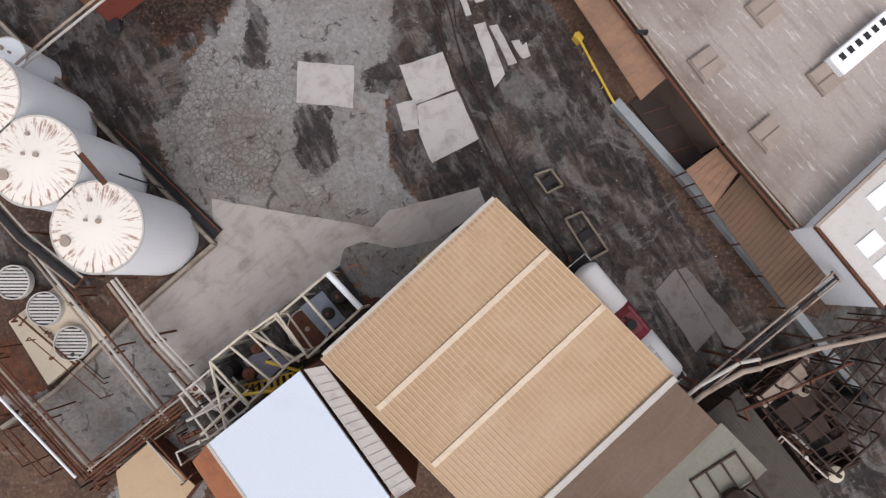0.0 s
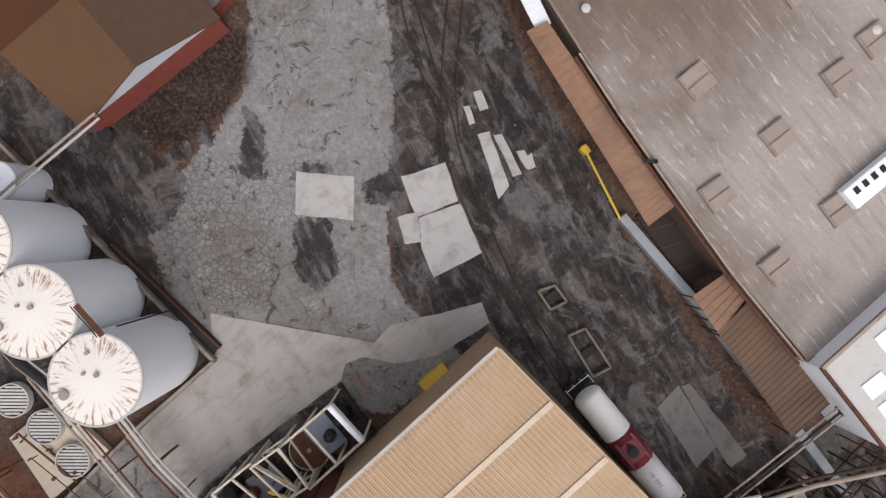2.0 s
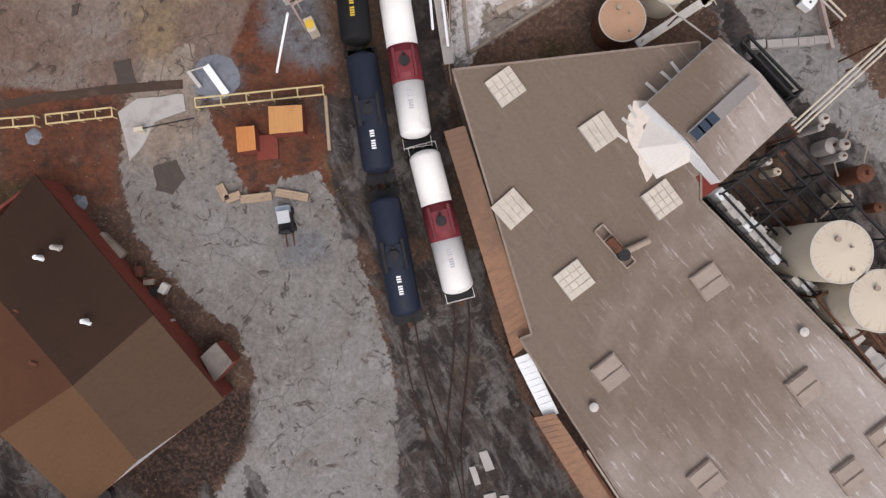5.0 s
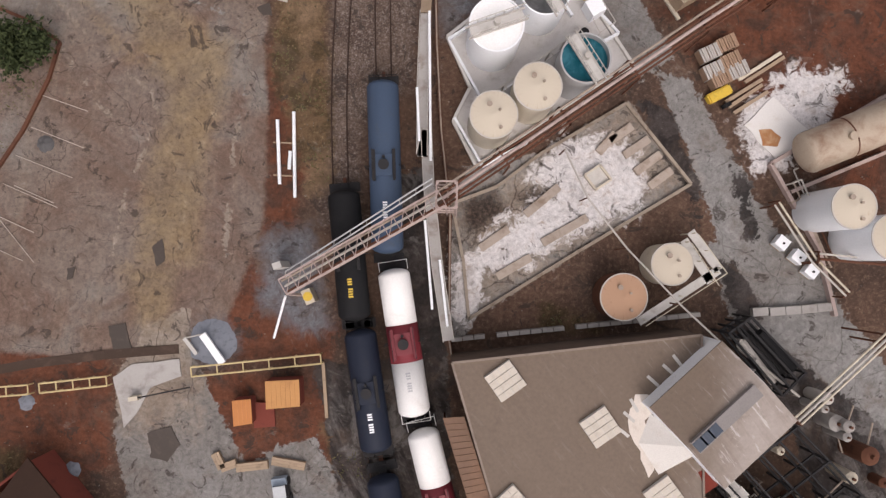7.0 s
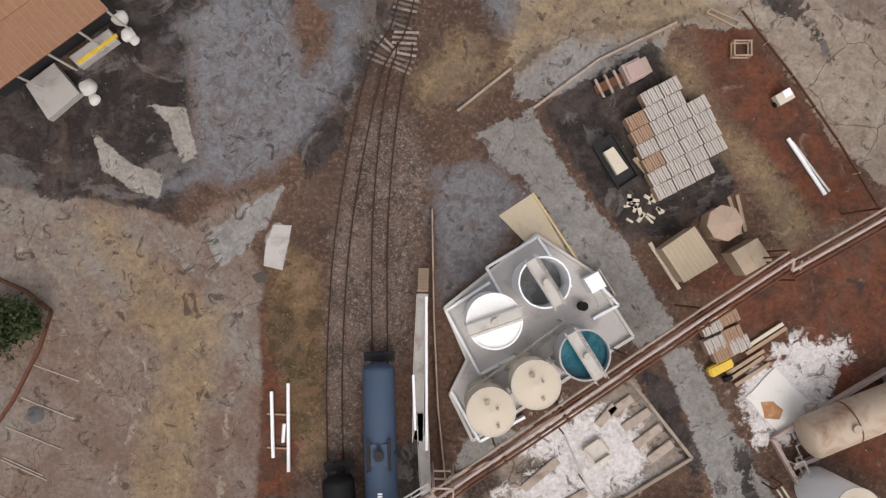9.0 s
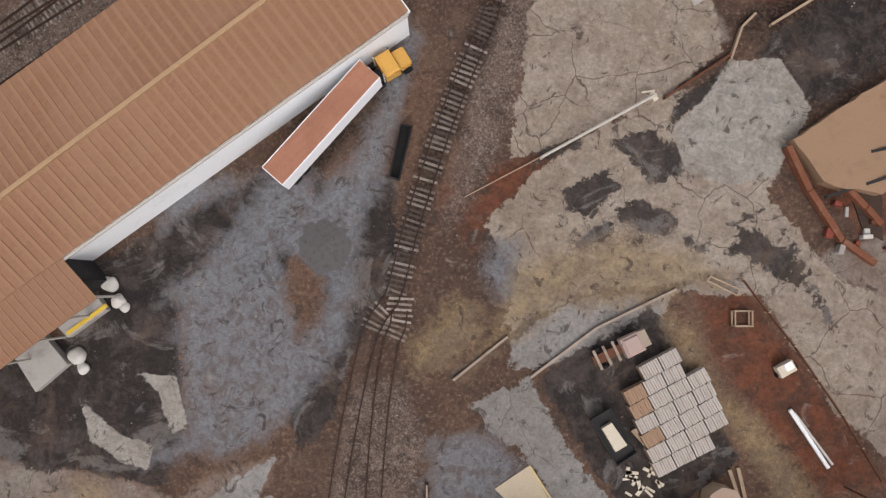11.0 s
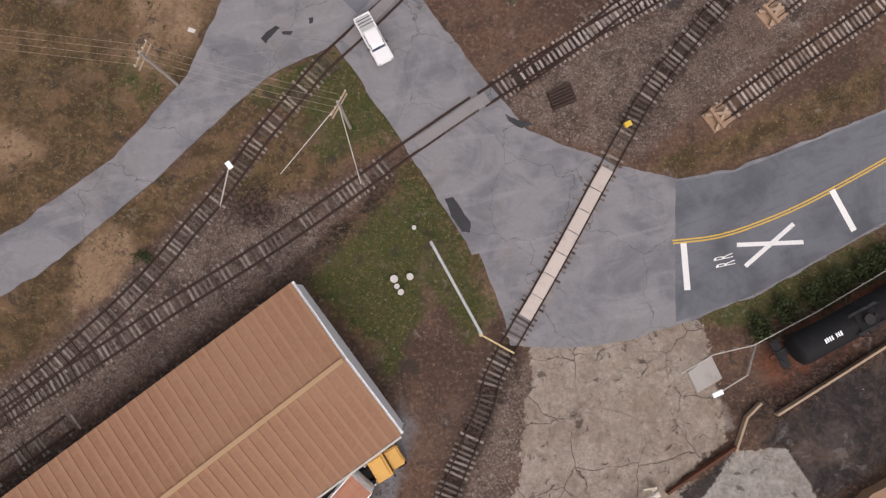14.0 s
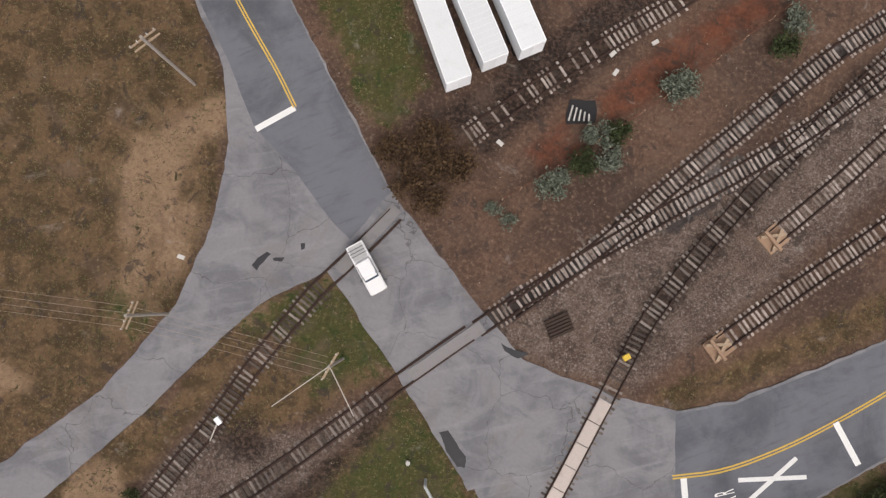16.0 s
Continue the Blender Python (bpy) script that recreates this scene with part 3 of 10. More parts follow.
area("silt", [(-36.49, 106.73), (-33.74, 106.78), (-32.29, 104.59), (-27.46, 99.98), (-22.43, 97.03), (-22.85, 92.63), (-24.82, 84.95), (-25.34, 75.09), (-31.32, 75.00), (-30.28, 84.86), (-28.52, 89.80), (-28.33, 92.54), (-31.45, 95.78), (-32.11, 99.07), (-35.53, 102.87)])
streak("silt", [(-38.08, 105.04), (-36.26, 100.09), (-32.82, 95.75), (-26.12, 92.03)], 0.2)
area("slab", [(-18.77, 104.29), (-17.70, 105.86), (-16.30, 105.17), (-17.04, 101.27), (-18.14, 101.53)])
area("red", [(-19.04, 97.64), (-15.80, 96.05), (-12.92, 90.61), (-13.32, 84.05), (-17.61, 80.72), (-19.09, 85.05)])
streak("dark", [(-4.26, 36.30), (-4.09, 29.04), (-4.48, 23.14), (-3.23, 17.20), (-1.51, 11.53), (3.62, 9.26), (7.63, 6.41)], 1.1)
streak("dark", [(-7.20, 51.48), (-4.13, 44.21), (-3.90, 32.40), (-3.29, 22.80)], 1.1)
area("soot_shade", [(-23.99, 37.92), (-19.93, 36.25), (-19.66, 32.32), (-22.20, 28.36), (-26.16, 24.95), (-32.94, 23.80), (-36.31, 26.04), (-26.14, 33.97)])
area("dark", [(-38.27, 25.57), (-32.63, 25.02), (-26.99, 24.20), (-26.47, 19.41), (-31.01, 18.83), (-29.93, 14.30), (-26.00, 8.62), (-30.52, 11.46), (-38.92, 19.94)])
area("dark", [(-14.28, 23.50), (-12.01, 23.51), (-10.60, 22.55), (-13.99, 22.54)])
area("dark", [(-15.15, 17.46), (-11.74, 18.32), (-11.18, 16.62), (-12.62, 10.93), (-14.32, 10.93), (-15.45, 14.34)])
area("dark", [(-20.18, 29.27), (-18.21, 27.31), (-18.52, 22.25), (-20.79, 21.96)])
area("dark", [(-8.33, 21.71), (-5.50, 22.85), (-4.93, 19.46), (-8.34, 19.74)])
area("dark", [(-27.55, 25.04), (-25.29, 25.33), (-25.30, 23.92), (-27.00, 23.80)])
area("dark", [(-24.71, 27.29), (-23.30, 27.30), (-23.31, 25.89), (-24.61, 25.72)])
area("dark", [(-4.65, 13.51), (-1.52, 14.09), (-2.65, 11.53), (-4.93, 10.95)])
streak("pale", [(-0.43, 36.31), (2.42, 25.13), (6.45, 13.26), (12.22, 4.42), (20.93, -6.52)], 0.1)
streak("pale", [(-2.12, 36.31), (0.72, 24.56), (4.17, 13.82), (9.93, 4.12)], 0.0)
streak("pale", [(4.63, 36.33), (8.09, 24.58), (12.14, 13.27), (17.91, 6.43), (26.66, -5.06)], 0.2)
streak("pale", [(1.82, 36.32), (4.69, 24.57), (9.88, 12.13)], 0.1)
streak("pale", [(8.12, 18.93), (12.72, 12.13), (19.67, 3.00)], 0.4)
area("pale", [(9.84, 17.24), (16.10, 16.69), (16.41, 13.85), (12.71, 13.27), (9.86, 14.97)])
area("pale", [(6.70, 18.93), (9.83, 18.37), (11.59, 10.99), (8.17, 10.98)])
area("craze", [(-28.68, 24.47), (-17.38, 25.63), (-16.27, 21.13), (-16.89, 8.64), (-23.16, 8.63), (-27.68, 12.03), (-29.89, 17.13)])
area("craze", [(6.77, 126.39), (11.06, 131.91), (15.44, 134.20), (22.05, 133.81), (22.06, 131.08), (14.93, 129.83), (10.59, 126.48), (5.21, 122.05)])
area("craze", [(-22.77, 23.84), (-13.16, 25.01), (-13.16, 17.08), (-21.09, 14.77)])
area("dark", [(-5.50, 22.29), (-2.39, 23.14), (-0.94, 11.53), (-3.79, 9.24), (-5.50, 13.23)])
area("dark", [(22.64, -6.16), (31.25, -3.86), (44.90, -3.85), (44.91, -22.32), (29.54, -22.33)])
area("soot_shade", [(25.51, -6.16), (44.90, -5.58), (44.91, -22.32), (31.83, -22.33)])
area("dark", [(-45.55, 113.24), (-39.56, 115.60), (-35.71, 116.23), (-36.13, 112.31), (-34.91, 108.71), (-38.72, 107.52), (-45.38, 109.06)])
# shed wall's shadow laid into the ground colour along its south-east foot
area("soot_shade", [(-35.46, 122.75), (-26.08, 130.50), (-18.20, 138.34), (-9.65, 146.31), (-6.88, 146.38), (-5.36, 151.46), (-4.71, 148.11), (-8.95, 141.32), (-13.75, 136.80), (-21.29, 133.34), (-27.64, 128.84), (-30.04, 122.34)])
area("dark", [(-38.90, 116.82), (-34.35, 122.24), (-28.15, 128.29), (-26.00, 128.88), (-27.43, 124.54), (-32.49, 117.49), (-36.69, 115.70)])
area("grass", [(-11.94, 187.30), (-14.09, 185.87), (-19.31, 179.18), (-24.48, 173.12), (-20.59, 171.08), (-13.65, 174.20), (-6.71, 178.42), (-10.44, 183.76)])
area("grass", [(-22.27, 183.99), (-27.48, 175.84), (-34.30, 168.33), (-45.32, 159.73), (-44.96, 154.54), (-39.71, 157.68), (-34.03, 163.61), (-24.61, 174.21), (-17.21, 184.13)])
area("lush", [(-11.81, 183.73), (-9.58, 182.69), (-9.47, 179.43), (-13.81, 178.24)])
streak("pale", [(-41.44, 106.64), (-39.59, 101.14), (-35.58, 96.25), (-29.96, 91.96), (-27.55, 84.91)], 0.1)
streak("pale", [(-30.98, 106.84), (-26.41, 101.38), (-21.39, 99.26)], 0.1)
streak("pale", [(-27.25, 75.06), (-26.39, 82.75), (-23.89, 90.42), (-21.88, 97.04)], 0.1)
streak("pale", [(-33.76, 74.97), (-32.38, 82.66), (-29.84, 88.14)], 0.1)
streak("pale", [(-22.63, 75.13), (-22.09, 85.00), (-20.72, 94.86)], 0.1)
streak("pale", [(-43.68, 107.71), (-41.74, 100.00), (-37.12, 93.48), (-33.11, 88.08)], 0.1)
streak("soot_shade", [(-44.20, 151.31), (-38.26, 156.35), (-33.34, 161.14), (-28.67, 166.52), (-24.24, 172.25), (-19.80, 178.89), (-15.00, 185.35)], -0.1)
streak("soot_shade", [(-44.13, 150.29), (-33.68, 157.50), (-23.06, 164.84), (-11.20, 173.33), (-5.75, 177.56)], 0.1)
carve("gravel", [(-38.54, 120.66), (-34.18, 122.43), (-27.02, 124.28), (-25.77, 110.86), (-30.92, 108.26), (-38.23, 112.28), (-45.31, 110.47), (-45.66, 118.83)])
area("dark", [(-38.54, 120.66), (-34.18, 122.43), (-27.02, 124.28), (-25.77, 110.86), (-30.92, 108.26), (-38.23, 112.28), (-45.31, 110.47), (-45.66, 118.83)])
ground_mesh = bpy.data.meshes.new("ground")
NX, NY = len(GX), len(GY)
idx = np.arange(NX * NY).reshape(NY, NX)
quads = np.stack((idx[:-1, :-1], idx[:-1, 1:], idx[1:, 1:], idx[1:, :-1]), -1).reshape(-1, 4)
lift = 0.05 * np.sin(PX * 0.21 + 1.3) * np.sin(PY * 0.17) + 0.03 * np.sin(PX * 0.63) * np.cos(PY * 0.55)
ground_mesh.from_pydata(np.stack((PX, PY, lift - 0.06), 1).tolist(), [], quads.tolist())
for k, v in FIELDS.items():
    ground_mesh.attributes.new(k, "FLOAT", "POINT").data.foreach_set("value", v.astype(np.float32))


def ground_material():
    n = Nodes("yard_ground")
    wide, mid, fine, grit = n.noise(0.06, 5.0, 0.6, 0.3), n.noise(0.35, 8.0, 0.68, 0.5), n.noise(2.6, 5.0, 0.7), n.noise(14.0, 3.0, 0.8)
    torn = n.noise(0.9, 7.0, 0.72, 0.8)
    edge = n.math("ADD", n.math("MULTIPLY_ADD", mid, 3.0, -1.5), n.math("MULTIPLY_ADD", torn, 3.0, -1.5))

    def over(col, name, new_col, soft, amount=1.0, reach=1.0, bias=0.0):
        v = n.math("MULTIPLY_ADD", edge, reach, n.math("ADD", n.attr(name), bias))
        return n.mix(n.math("MULTIPLY", n.step(v, -soft, soft), amount), col, new_col)

    dirt = n.mix(n.step(wide, 0.35, 0.65), (0.15, 0.09, 0.063), (0.085, 0.055, 0.042))
    dirt = n.mix(n.step(fine, 0.5, 0.75), dirt, (0.21, 0.145, 0.105))
    red = n.mix(n.step(mid, 0.4, 0.65), (0.17, 0.062, 0.034), (0.09, 0.045, 0.032))
    straw = n.mix(n.step(mid, 0.4, 0.6), (0.17, 0.108, 0.06), (0.085, 0.058, 0.03))
    straw = n.mix(n.step(n.noise(0.05, 5.0, 0.6, 0.5), 0.55, 0.64), straw, (0.3, 0.2, 0.125))
    straw = n.mix(n.step(torn, 0.56, 0.68), straw, (0.05, 0.043, 0.02))
    straw = n.mix(n.math("MULTIPLY", n.step(n.math("MULTIPLY_ADD", edge, 2.0, n.attr("lush")), -1.0, 1.5), 0.9), straw, n.mix(n.step(torn, 0.45, 0.65), (0.085, 0.085, 0.03), (0.033, 0.058, 0.015)))
    straw = n.mix(n.step(fine, 0.55, 0.75), straw, (0.26, 0.19, 0.11))
    lot = n.mix(n.step(n.noise(0.09, 6.0, 0.65, 0.6), 0.4, 0.6), (0.235, 0.185, 0.155), (0.2, 0.135, 0.105))
    lot = n.mix(n.step(wide, 0.5, 0.62), lot, (0.26, 0.23, 0.205))
    lot = n.mix(n.math("MULTIPLY", n.step(n.noise(0.35, 5.0, 0.7, 0.2, (0.35, 5.0, -0.12)), 0.46, 0.7), 0.22), lot, (0.34, 0.27, 0.2))
    lot = n.mix(n.math("MULTIPLY", n.cracks(0.085, 0.055, 0.35), 0.75), lot, (0.08, 0.06, 0.05))
    pale = n.mix(n.step(wide, 0.4, 0.62), (0.31, 0.3, 0.287), (0.235, 0.218, 0.202))
    pale = n.mix(n.step(mid, 0.55, 0.75), pale, (0.37, 0.355, 0.338))
    alligator = n.math("MULTIPLY", n.cracks(1.5, 0.085, 0.3), n.step(n.math("MULTIPLY_ADD", edge, 0.9, n.attr("craze")), -0.3, 1.2))
    cracked = n.math("MAXIMUM", n.cracks(0.16, 0.075, 0.25), n.math("MULTIPLY", alligator, 0.7))
    pale = n.mix(n.math("MULTIPLY", cracked, n.step(n.noise(0.07, 3.0, 0.5), 0.42, 0.6, 0.05, 0.5)), pale, (0.08, 0.068, 0.06))
    pale = n.mix(n.math("MULTIPLY", alligator, n.step(torn, 0.35, 0.6, 0.1, 0.5)), pale, (0.07, 0.06, 0.054))
    pale = n.mix(n.math("MULTIPLY", n.step(n.math("MULTIPLY_ADD", edge, 2.5, n.attr("warm")), -2.0, 2.5), 0.75), pale, n.mix(n.step(mid, 0.42, 0.62), (0.39, 0.318, 0.25), (0.305, 0.23, 0.172)))
    pale = n.mix(n.math("MULTIPLY", n.math("MULTIPLY", cracked, n.step(n.attr("warm"), -1.0, 2.0)), n.step(n.noise(0.09, 3.0, 0.5), 0.4, 0.55, 0.25, 0.85)), pale, (0.07, 0.05, 0.04))
    stone = n.mix(n.step(torn, 0.4, 0.65), (0.25, 0.26, 0.285), (0.12, 0.112, 0.112))
    dark = n.mix(n.step(mid, 0.42, 0.62), (0.026, 0.022, 0.021), (0.075, 0.063, 0.059))
    lanes = n.noise(0.55, 6.0, 0.68, 0.3, (2.6, 0.7, 2.09))
    sep = n.tree.nodes.new("ShaderNodeSeparateXYZ")
    n.put(sep.inputs[0], n.geo.outputs["Position"])
    south = n.step(sep.outputs[1], 55.0, 70.0, 1.0, 0.0)
    dark = n.mix(n.math("MULTIPLY", n.math("MULTIPLY", n.step(lanes, 0.47, 0.64), 0.75), south), dark, (0.175, 0.162, 0.155))
    dark = n.mix(n.math("MULTIPLY", n.step(torn, 0.6, 0.68), n.math("MULTIPLY_ADD", south, 0.45, 0.15)), dark, (0.24, 0.225, 0.213))
    dark = n.mix(n.math("MULTIPLY", n.step(lanes, 0.34, 0.46, 0.8, 0.0), south), dark, (0.03, 0.025, 0.024))
    dark = n.mix(n.math("MULTIPLY", n.step(n.noise(0.16, 7.0, 0.66, 0.8), 0.54, 0.6), 0.6), dark, (0.2, 0.187, 0.178))
    silt = n.mix(n.step(mid, 0.4, 0.65), (0.33, 0.24, 0.135), (0.24, 0.18, 0.12))
    lime = n.mix(n.step(torn, 0.5, 0.72), (0.8, 0.77, 0.76), (0.36, 0.29, 0.24))
    slab = n.mix(n.step(mid, 0.45, 0.7), (0.36, 0.335, 0.3), (0.26, 0.23, 0.2))
    soot_shade = n.mix(n.step(fine, 0.42, 0.66), (0.026, 0.019, 0.016), (0.095, 0.062, 0.048))
    col = over(dirt, "red", red, 0.9, 0.9)
    ball = n.mix(n.step(mid, 0.4, 0.62), (0.185, 0.137, 0.11), (0.118, 0.082, 0.066))
    ball = n.mix(n.step(fine, 0.52, 0.72), ball, (0.27, 0.235, 0.207))
    pebble = n.noise(5.5, 2.0, 0.6)
    ball = n.mix(n.step(pebble, 0.38, 0.48, 0.5, 0.0), ball, (0.05, 0.037, 0.032))
    ball = n.mix(n.step(pebble, 0.56, 0.64, 0.0, 0.45), ball, (0.34, 0.305, 0.285))
    col = over(col, "ballast", ball, 1.0, 0.9)
    col = over(col, "grass", straw, 0.8)
    col = over(col, "lot", lot, 0.35, 1.0, 0.35)
    col = over(col, "pale", pale, 0.1, 1.0, 0.75)
    col = over(col, "soot_shade", soot_shade, 0.9, 0.9)
    col = over(col, "dark", dark, 0.16, 0.95, 0.95)
    col = over(col, "gravel", stone, 1.1, 0.85, 1.3)
    col = over(col, "silt", silt, 1.2, 0.7)
    col = over(col, "lime", lime, 0.5, 1.0, 2.0, 1.1)
    col = over(col, "slab", slab, 0.08, 1.0, 0.3)
    col = n.mix(1.0, col, n.math("ADD", n.math("MULTIPLY_ADD", grit, 0.95, 0.25), n.math("MULTIPLY", n.math("SUBTRACT", n.math("ADD", fine, torn), 1.0), 0.8)), "MULTIPLY")
    grime = n.noise(0.21, 8.0, 0.7, 0.9)
    col = n.mix(n.math("MULTIPLY", n.step(grime, 0.5, 0.68), 0.42), col, (0.125, 0.086, 0.064))
    smear = n.noise(0.5, 8.0, 0.72, 1.2)
    col = n.mix(n.math("MULTIPLY", n.step(smear, 0.57, 0.62), 0.72), col, (0.042, 0.033, 0.028))
    col = n.mix(n.math("MULTIPLY", n.step(n.noise(0.33, 7.0, 0.7, 0.6), 0.6, 0.72), 0.3), col, (0.36, 0.33, 0.3))
    wet = n.step(n.math("MULTIPLY_ADD", edge, 0.8, n.attr("dark")), -0.2, 0.8)
    rough = n.math("SUBTRACT", 0.92, n.math("MULTIPLY", n.math("MULTIPLY", wet, n.step(mid, 0.5, 0.38)), 0.5))
    return n.end(col, rough, 0.0, n.math("ADD", fine, n.math("MULTIPLY", grit, 0.5)), 0.5, 0.06)


ground_mesh.materials.append(ground_material())
ground = tagged(new("ground", ground_mesh), "bare brown dirt, cracked concrete and wet patches of a works yard", "ground", kind="structure")


# ---- public road ----
def asphalt_material():
    n = Nodes("road_asphalt")
    mid, fine, grit = n.noise(0.25, 6.0, 0.65, 0.6), n.noise(3.0, 4.0, 0.7), n.noise(20.0, 2.0, 0.8)
    col = n.mix(n.step(mid, 0.4, 0.66), (0.21, 0.206, 0.214), (0.145, 0.145, 0.156))
    col = n.mix(n.step(n.noise(0.5, 5.0, 0.7, 0.3, (0.5, 3.0, 1.05)), 0.55, 0.8), col, (0.105, 0.11, 0.125))
    col = n.mix(n.math("MULTIPLY", n.step(n.noise(0.4, 6.0, 0.7, 0.4, (3.5, 0.5, 0.25)), 0.5, 0.68), 0.5), col, (0.26, 0.255, 0.262))
    col = n.mix(n.math("MULTIPLY", n.step(n.noise(0.13, 6.0, 0.68, 0.6), 0.54, 0.7), 0.35), col, (0.19, 0.16, 0.14))
    col = n.mix(n.math("MULTIPLY", n.cracks(0.11, 0.05, 0.4), 0.6), col, (0.06, 0.055, 0.055))
    col = n.mix(1.0, col, n.math("MULTIPLY_ADD", n.math("ADD", grit, fine), 0.3, 0.7), "MULTIPLY")
    return n.end(col, 0.85, 0.0, grit, 0.4, 0.02)


ASPHALT = asphalt_material()


def sheet(name, outline, z, material, label, category, amount=0.25, kind="structure", seed=0.0):
    ob = part(name, prism(bmesh.new(), ragged(outline, amount, 0.7, seed) if amount else outline, z - 0.3, z), material)
    return tagged(ob, label, category, kind=kind)


sheet("road", [(-27.36, 214.88), (-24.21, 208.03), (-23.30, 200.65), (-24.58, 192.20), (-27.77, 184.39), (-34.43, 176.07), (-43.75, 168.88), (-59.11, 158.51), (-55.60, 154.96), (-40.25, 165.00), (-30.49, 173.75), (-23.23, 181.23), (-19.01, 185.16), (-13.07, 188.06), (-5.02, 176.81), (1.19, 167.35), (1.74, 167.43), (4.07, 161.92), (4.96, 158.63), (10.20, 158.49), (16.25, 159.47), (21.22, 161.15), (28.43, 163.94), (41.79, 171.58), (52.19, 178.97), (52.41, 187.07), (41.98, 183.01), (26.79, 176.57), (21.18, 175.45), (15.56, 176.55), (13.52, 177.28), (6.38, 179.80), (1.89, 184.87), (-6.67, 195.45), (-12.00, 204.91), (-17.74, 215.13), (-23.65, 226.74), (-33.94, 226.47)], 0.03, ASPHALT, "grey worn asphalt road bending through a level crossing", "road", 0.2)



DARKASPHALT = worn("darker_blue_asphalt", (0.145, 0.15, 0.168), (0.085, 0.09, 0.102), 0.7, 0.16, 0.85, fine=14.0, streak=(3.0, 0.5, 0.4))
sheet("road_overlay", [(-26.96, 214.89), (-17.91, 215.13), (-12.23, 204.91), (-7.24, 195.99), (-10.97, 191.16), (-12.98, 193.05), (-16.78, 197.99), (-20.86, 202.13), (-23.67, 208.62)], 0.036, DARKASPHALT, "darker blue-grey asphalt overlay on the road", "road", 0.08)
sheet("road_overlay", [(20.94, 161.36), (28.43, 164.11), (41.79, 171.86), (52.20, 179.26), (52.40, 186.78), (41.98, 182.72), (26.79, 176.29), (20.90, 175.16)], 0.036, DARKASPHALT, "darker blue-grey asphalt overlay past a joint", "road", 0.06, seed=4.0)


# ---- railway tracks ----
RAIL = worn("rail_steel", (0.05, 0.03, 0.024), (0.025, 0.018, 0.016), 0.5, 2.0, 0.8)


def tie_material(name, low, high):
    n = Nodes(name)
    r = n.tree.nodes.new("ShaderNodeObjectInfo").outputs["Random"]
    col = n.mix(r, low, high)
    col = n.mix(n.math("MULTIPLY", n.step(n.noise(1.6, 5.0, 0.7), 0.48, 0.66), 0.75), col, (0.08, 0.055, 0.043))
    return n.end(col, 0.9, 0.0, n.noise(9.0, 3.0), 0.4, 0.02)


TIE = tie_material("pale_timber_sleeper", (0.16, 0.125, 0.105), (0.42, 0.365, 0.33))
OLDTIE = tie_material("dark_timber_sleeper", (0.05, 0.038, 0.032), (0.27, 0.235, 0.21))
tie_meshes = {}


def track(line, z=0.1, ties=(0.0, 0.0), gone=0.07, seed=1, tone=None, foot=0.13):
    """Two rails, with sleepers from the first to the second part of the way."""
    rng = random.Random(seed)
    tone = tone or TIE
    path = smooth_line(line, 0.54)
    root = thing("railway_track", "rusty steel rails on weathered timber sleepers in dirt", "railway track", "railway tracks", "structure")
    coarse = path[::3]
    for side in (-0.7525, 0.7525):
        bm = bmesh.new()
        strip(bm, coarse, side - 0.05, side + 0.05, z, z + 0.16)
        # rusty foot, drawn extra wide so its dark colour includes the rail's shadow
        strip(bm, coarse, side - foot, side + foot, z - 0.02, z + 0.02)
        part("rail", bm, RAIL, root)
    tie_mesh = tie_meshes.get(tone.name)
    if tie_mesh is None:
        bm = box(bmesh.new(), 0, 0, 0, 2.45, 0.24, 0.18)
        bmesh.ops.bevel(bm, geom=bm.edges[:], offset=0.015, segments=1, affect="EDGES")
        tie_mesh = tie_meshes[tone.name] = bpy.data.meshes.new("sleeper")
        bm.to_mesh(tie_mesh)
        bm.free()
        tie_mesh.materials.append(tone)
    n = len(path)
    for i in range(int(n * ties[0]), int(n * ties[1])):
        d = (path[min(i + 1, n - 1)] - path[max(i - 1, 0)])
        if rng.random() < gone:
            continue
        ob = new("sleeper", tie_mesh)
        ob.parent = root
        ob.matrix_basis = pose(path[i].x + rng.uniform(-0.1, 0.1), path[i].y, z - 0.185 + rng.uniform(-0.02, 0.015), 0, 0, math.degrees(math.atan2(d.y, d.x)) - 90 + rng.uniform(-2.5, 2.5))
    return root


track([(25.67, -16.56), (20.98, -10.74), (15.84, -3.33), (11.38, 3.10), (6.76, 10.52), (3.61, 17.32), (1.15, 23.01), (-0.17, 28.08), (-1.89, 33.14), (-3.44, 38.20), (-4.77, 44.64), (-6.13, 48.96), (-8.65, 63.30), (-10.20, 71.05), (-11.09, 78.85), (-11.38, 83.72), (-11.65, 92.39), (-11.25, 103.37), (-9.94, 113.38), (-8.13, 121.83), (-6.22, 124.97), (-4.64, 131.57), (-3.01, 137.13), (-1.47, 142.18), (0.63, 147.85), (2.76, 153.00), (3.10, 155.19), (5.21, 159.46), (8.00, 164.52), (10.70, 169.62), (13.43, 174.94), (15.96, 179.80), (18.37, 184.19), (22.76, 190.08), (28.31, 196.62), (33.92, 202.39), (41.77, 210.01), (45.90, 213.87)], 0.06, (0.575, 1.0), 0.16, seed=2, tone=OLDTIE, foot=0.07)
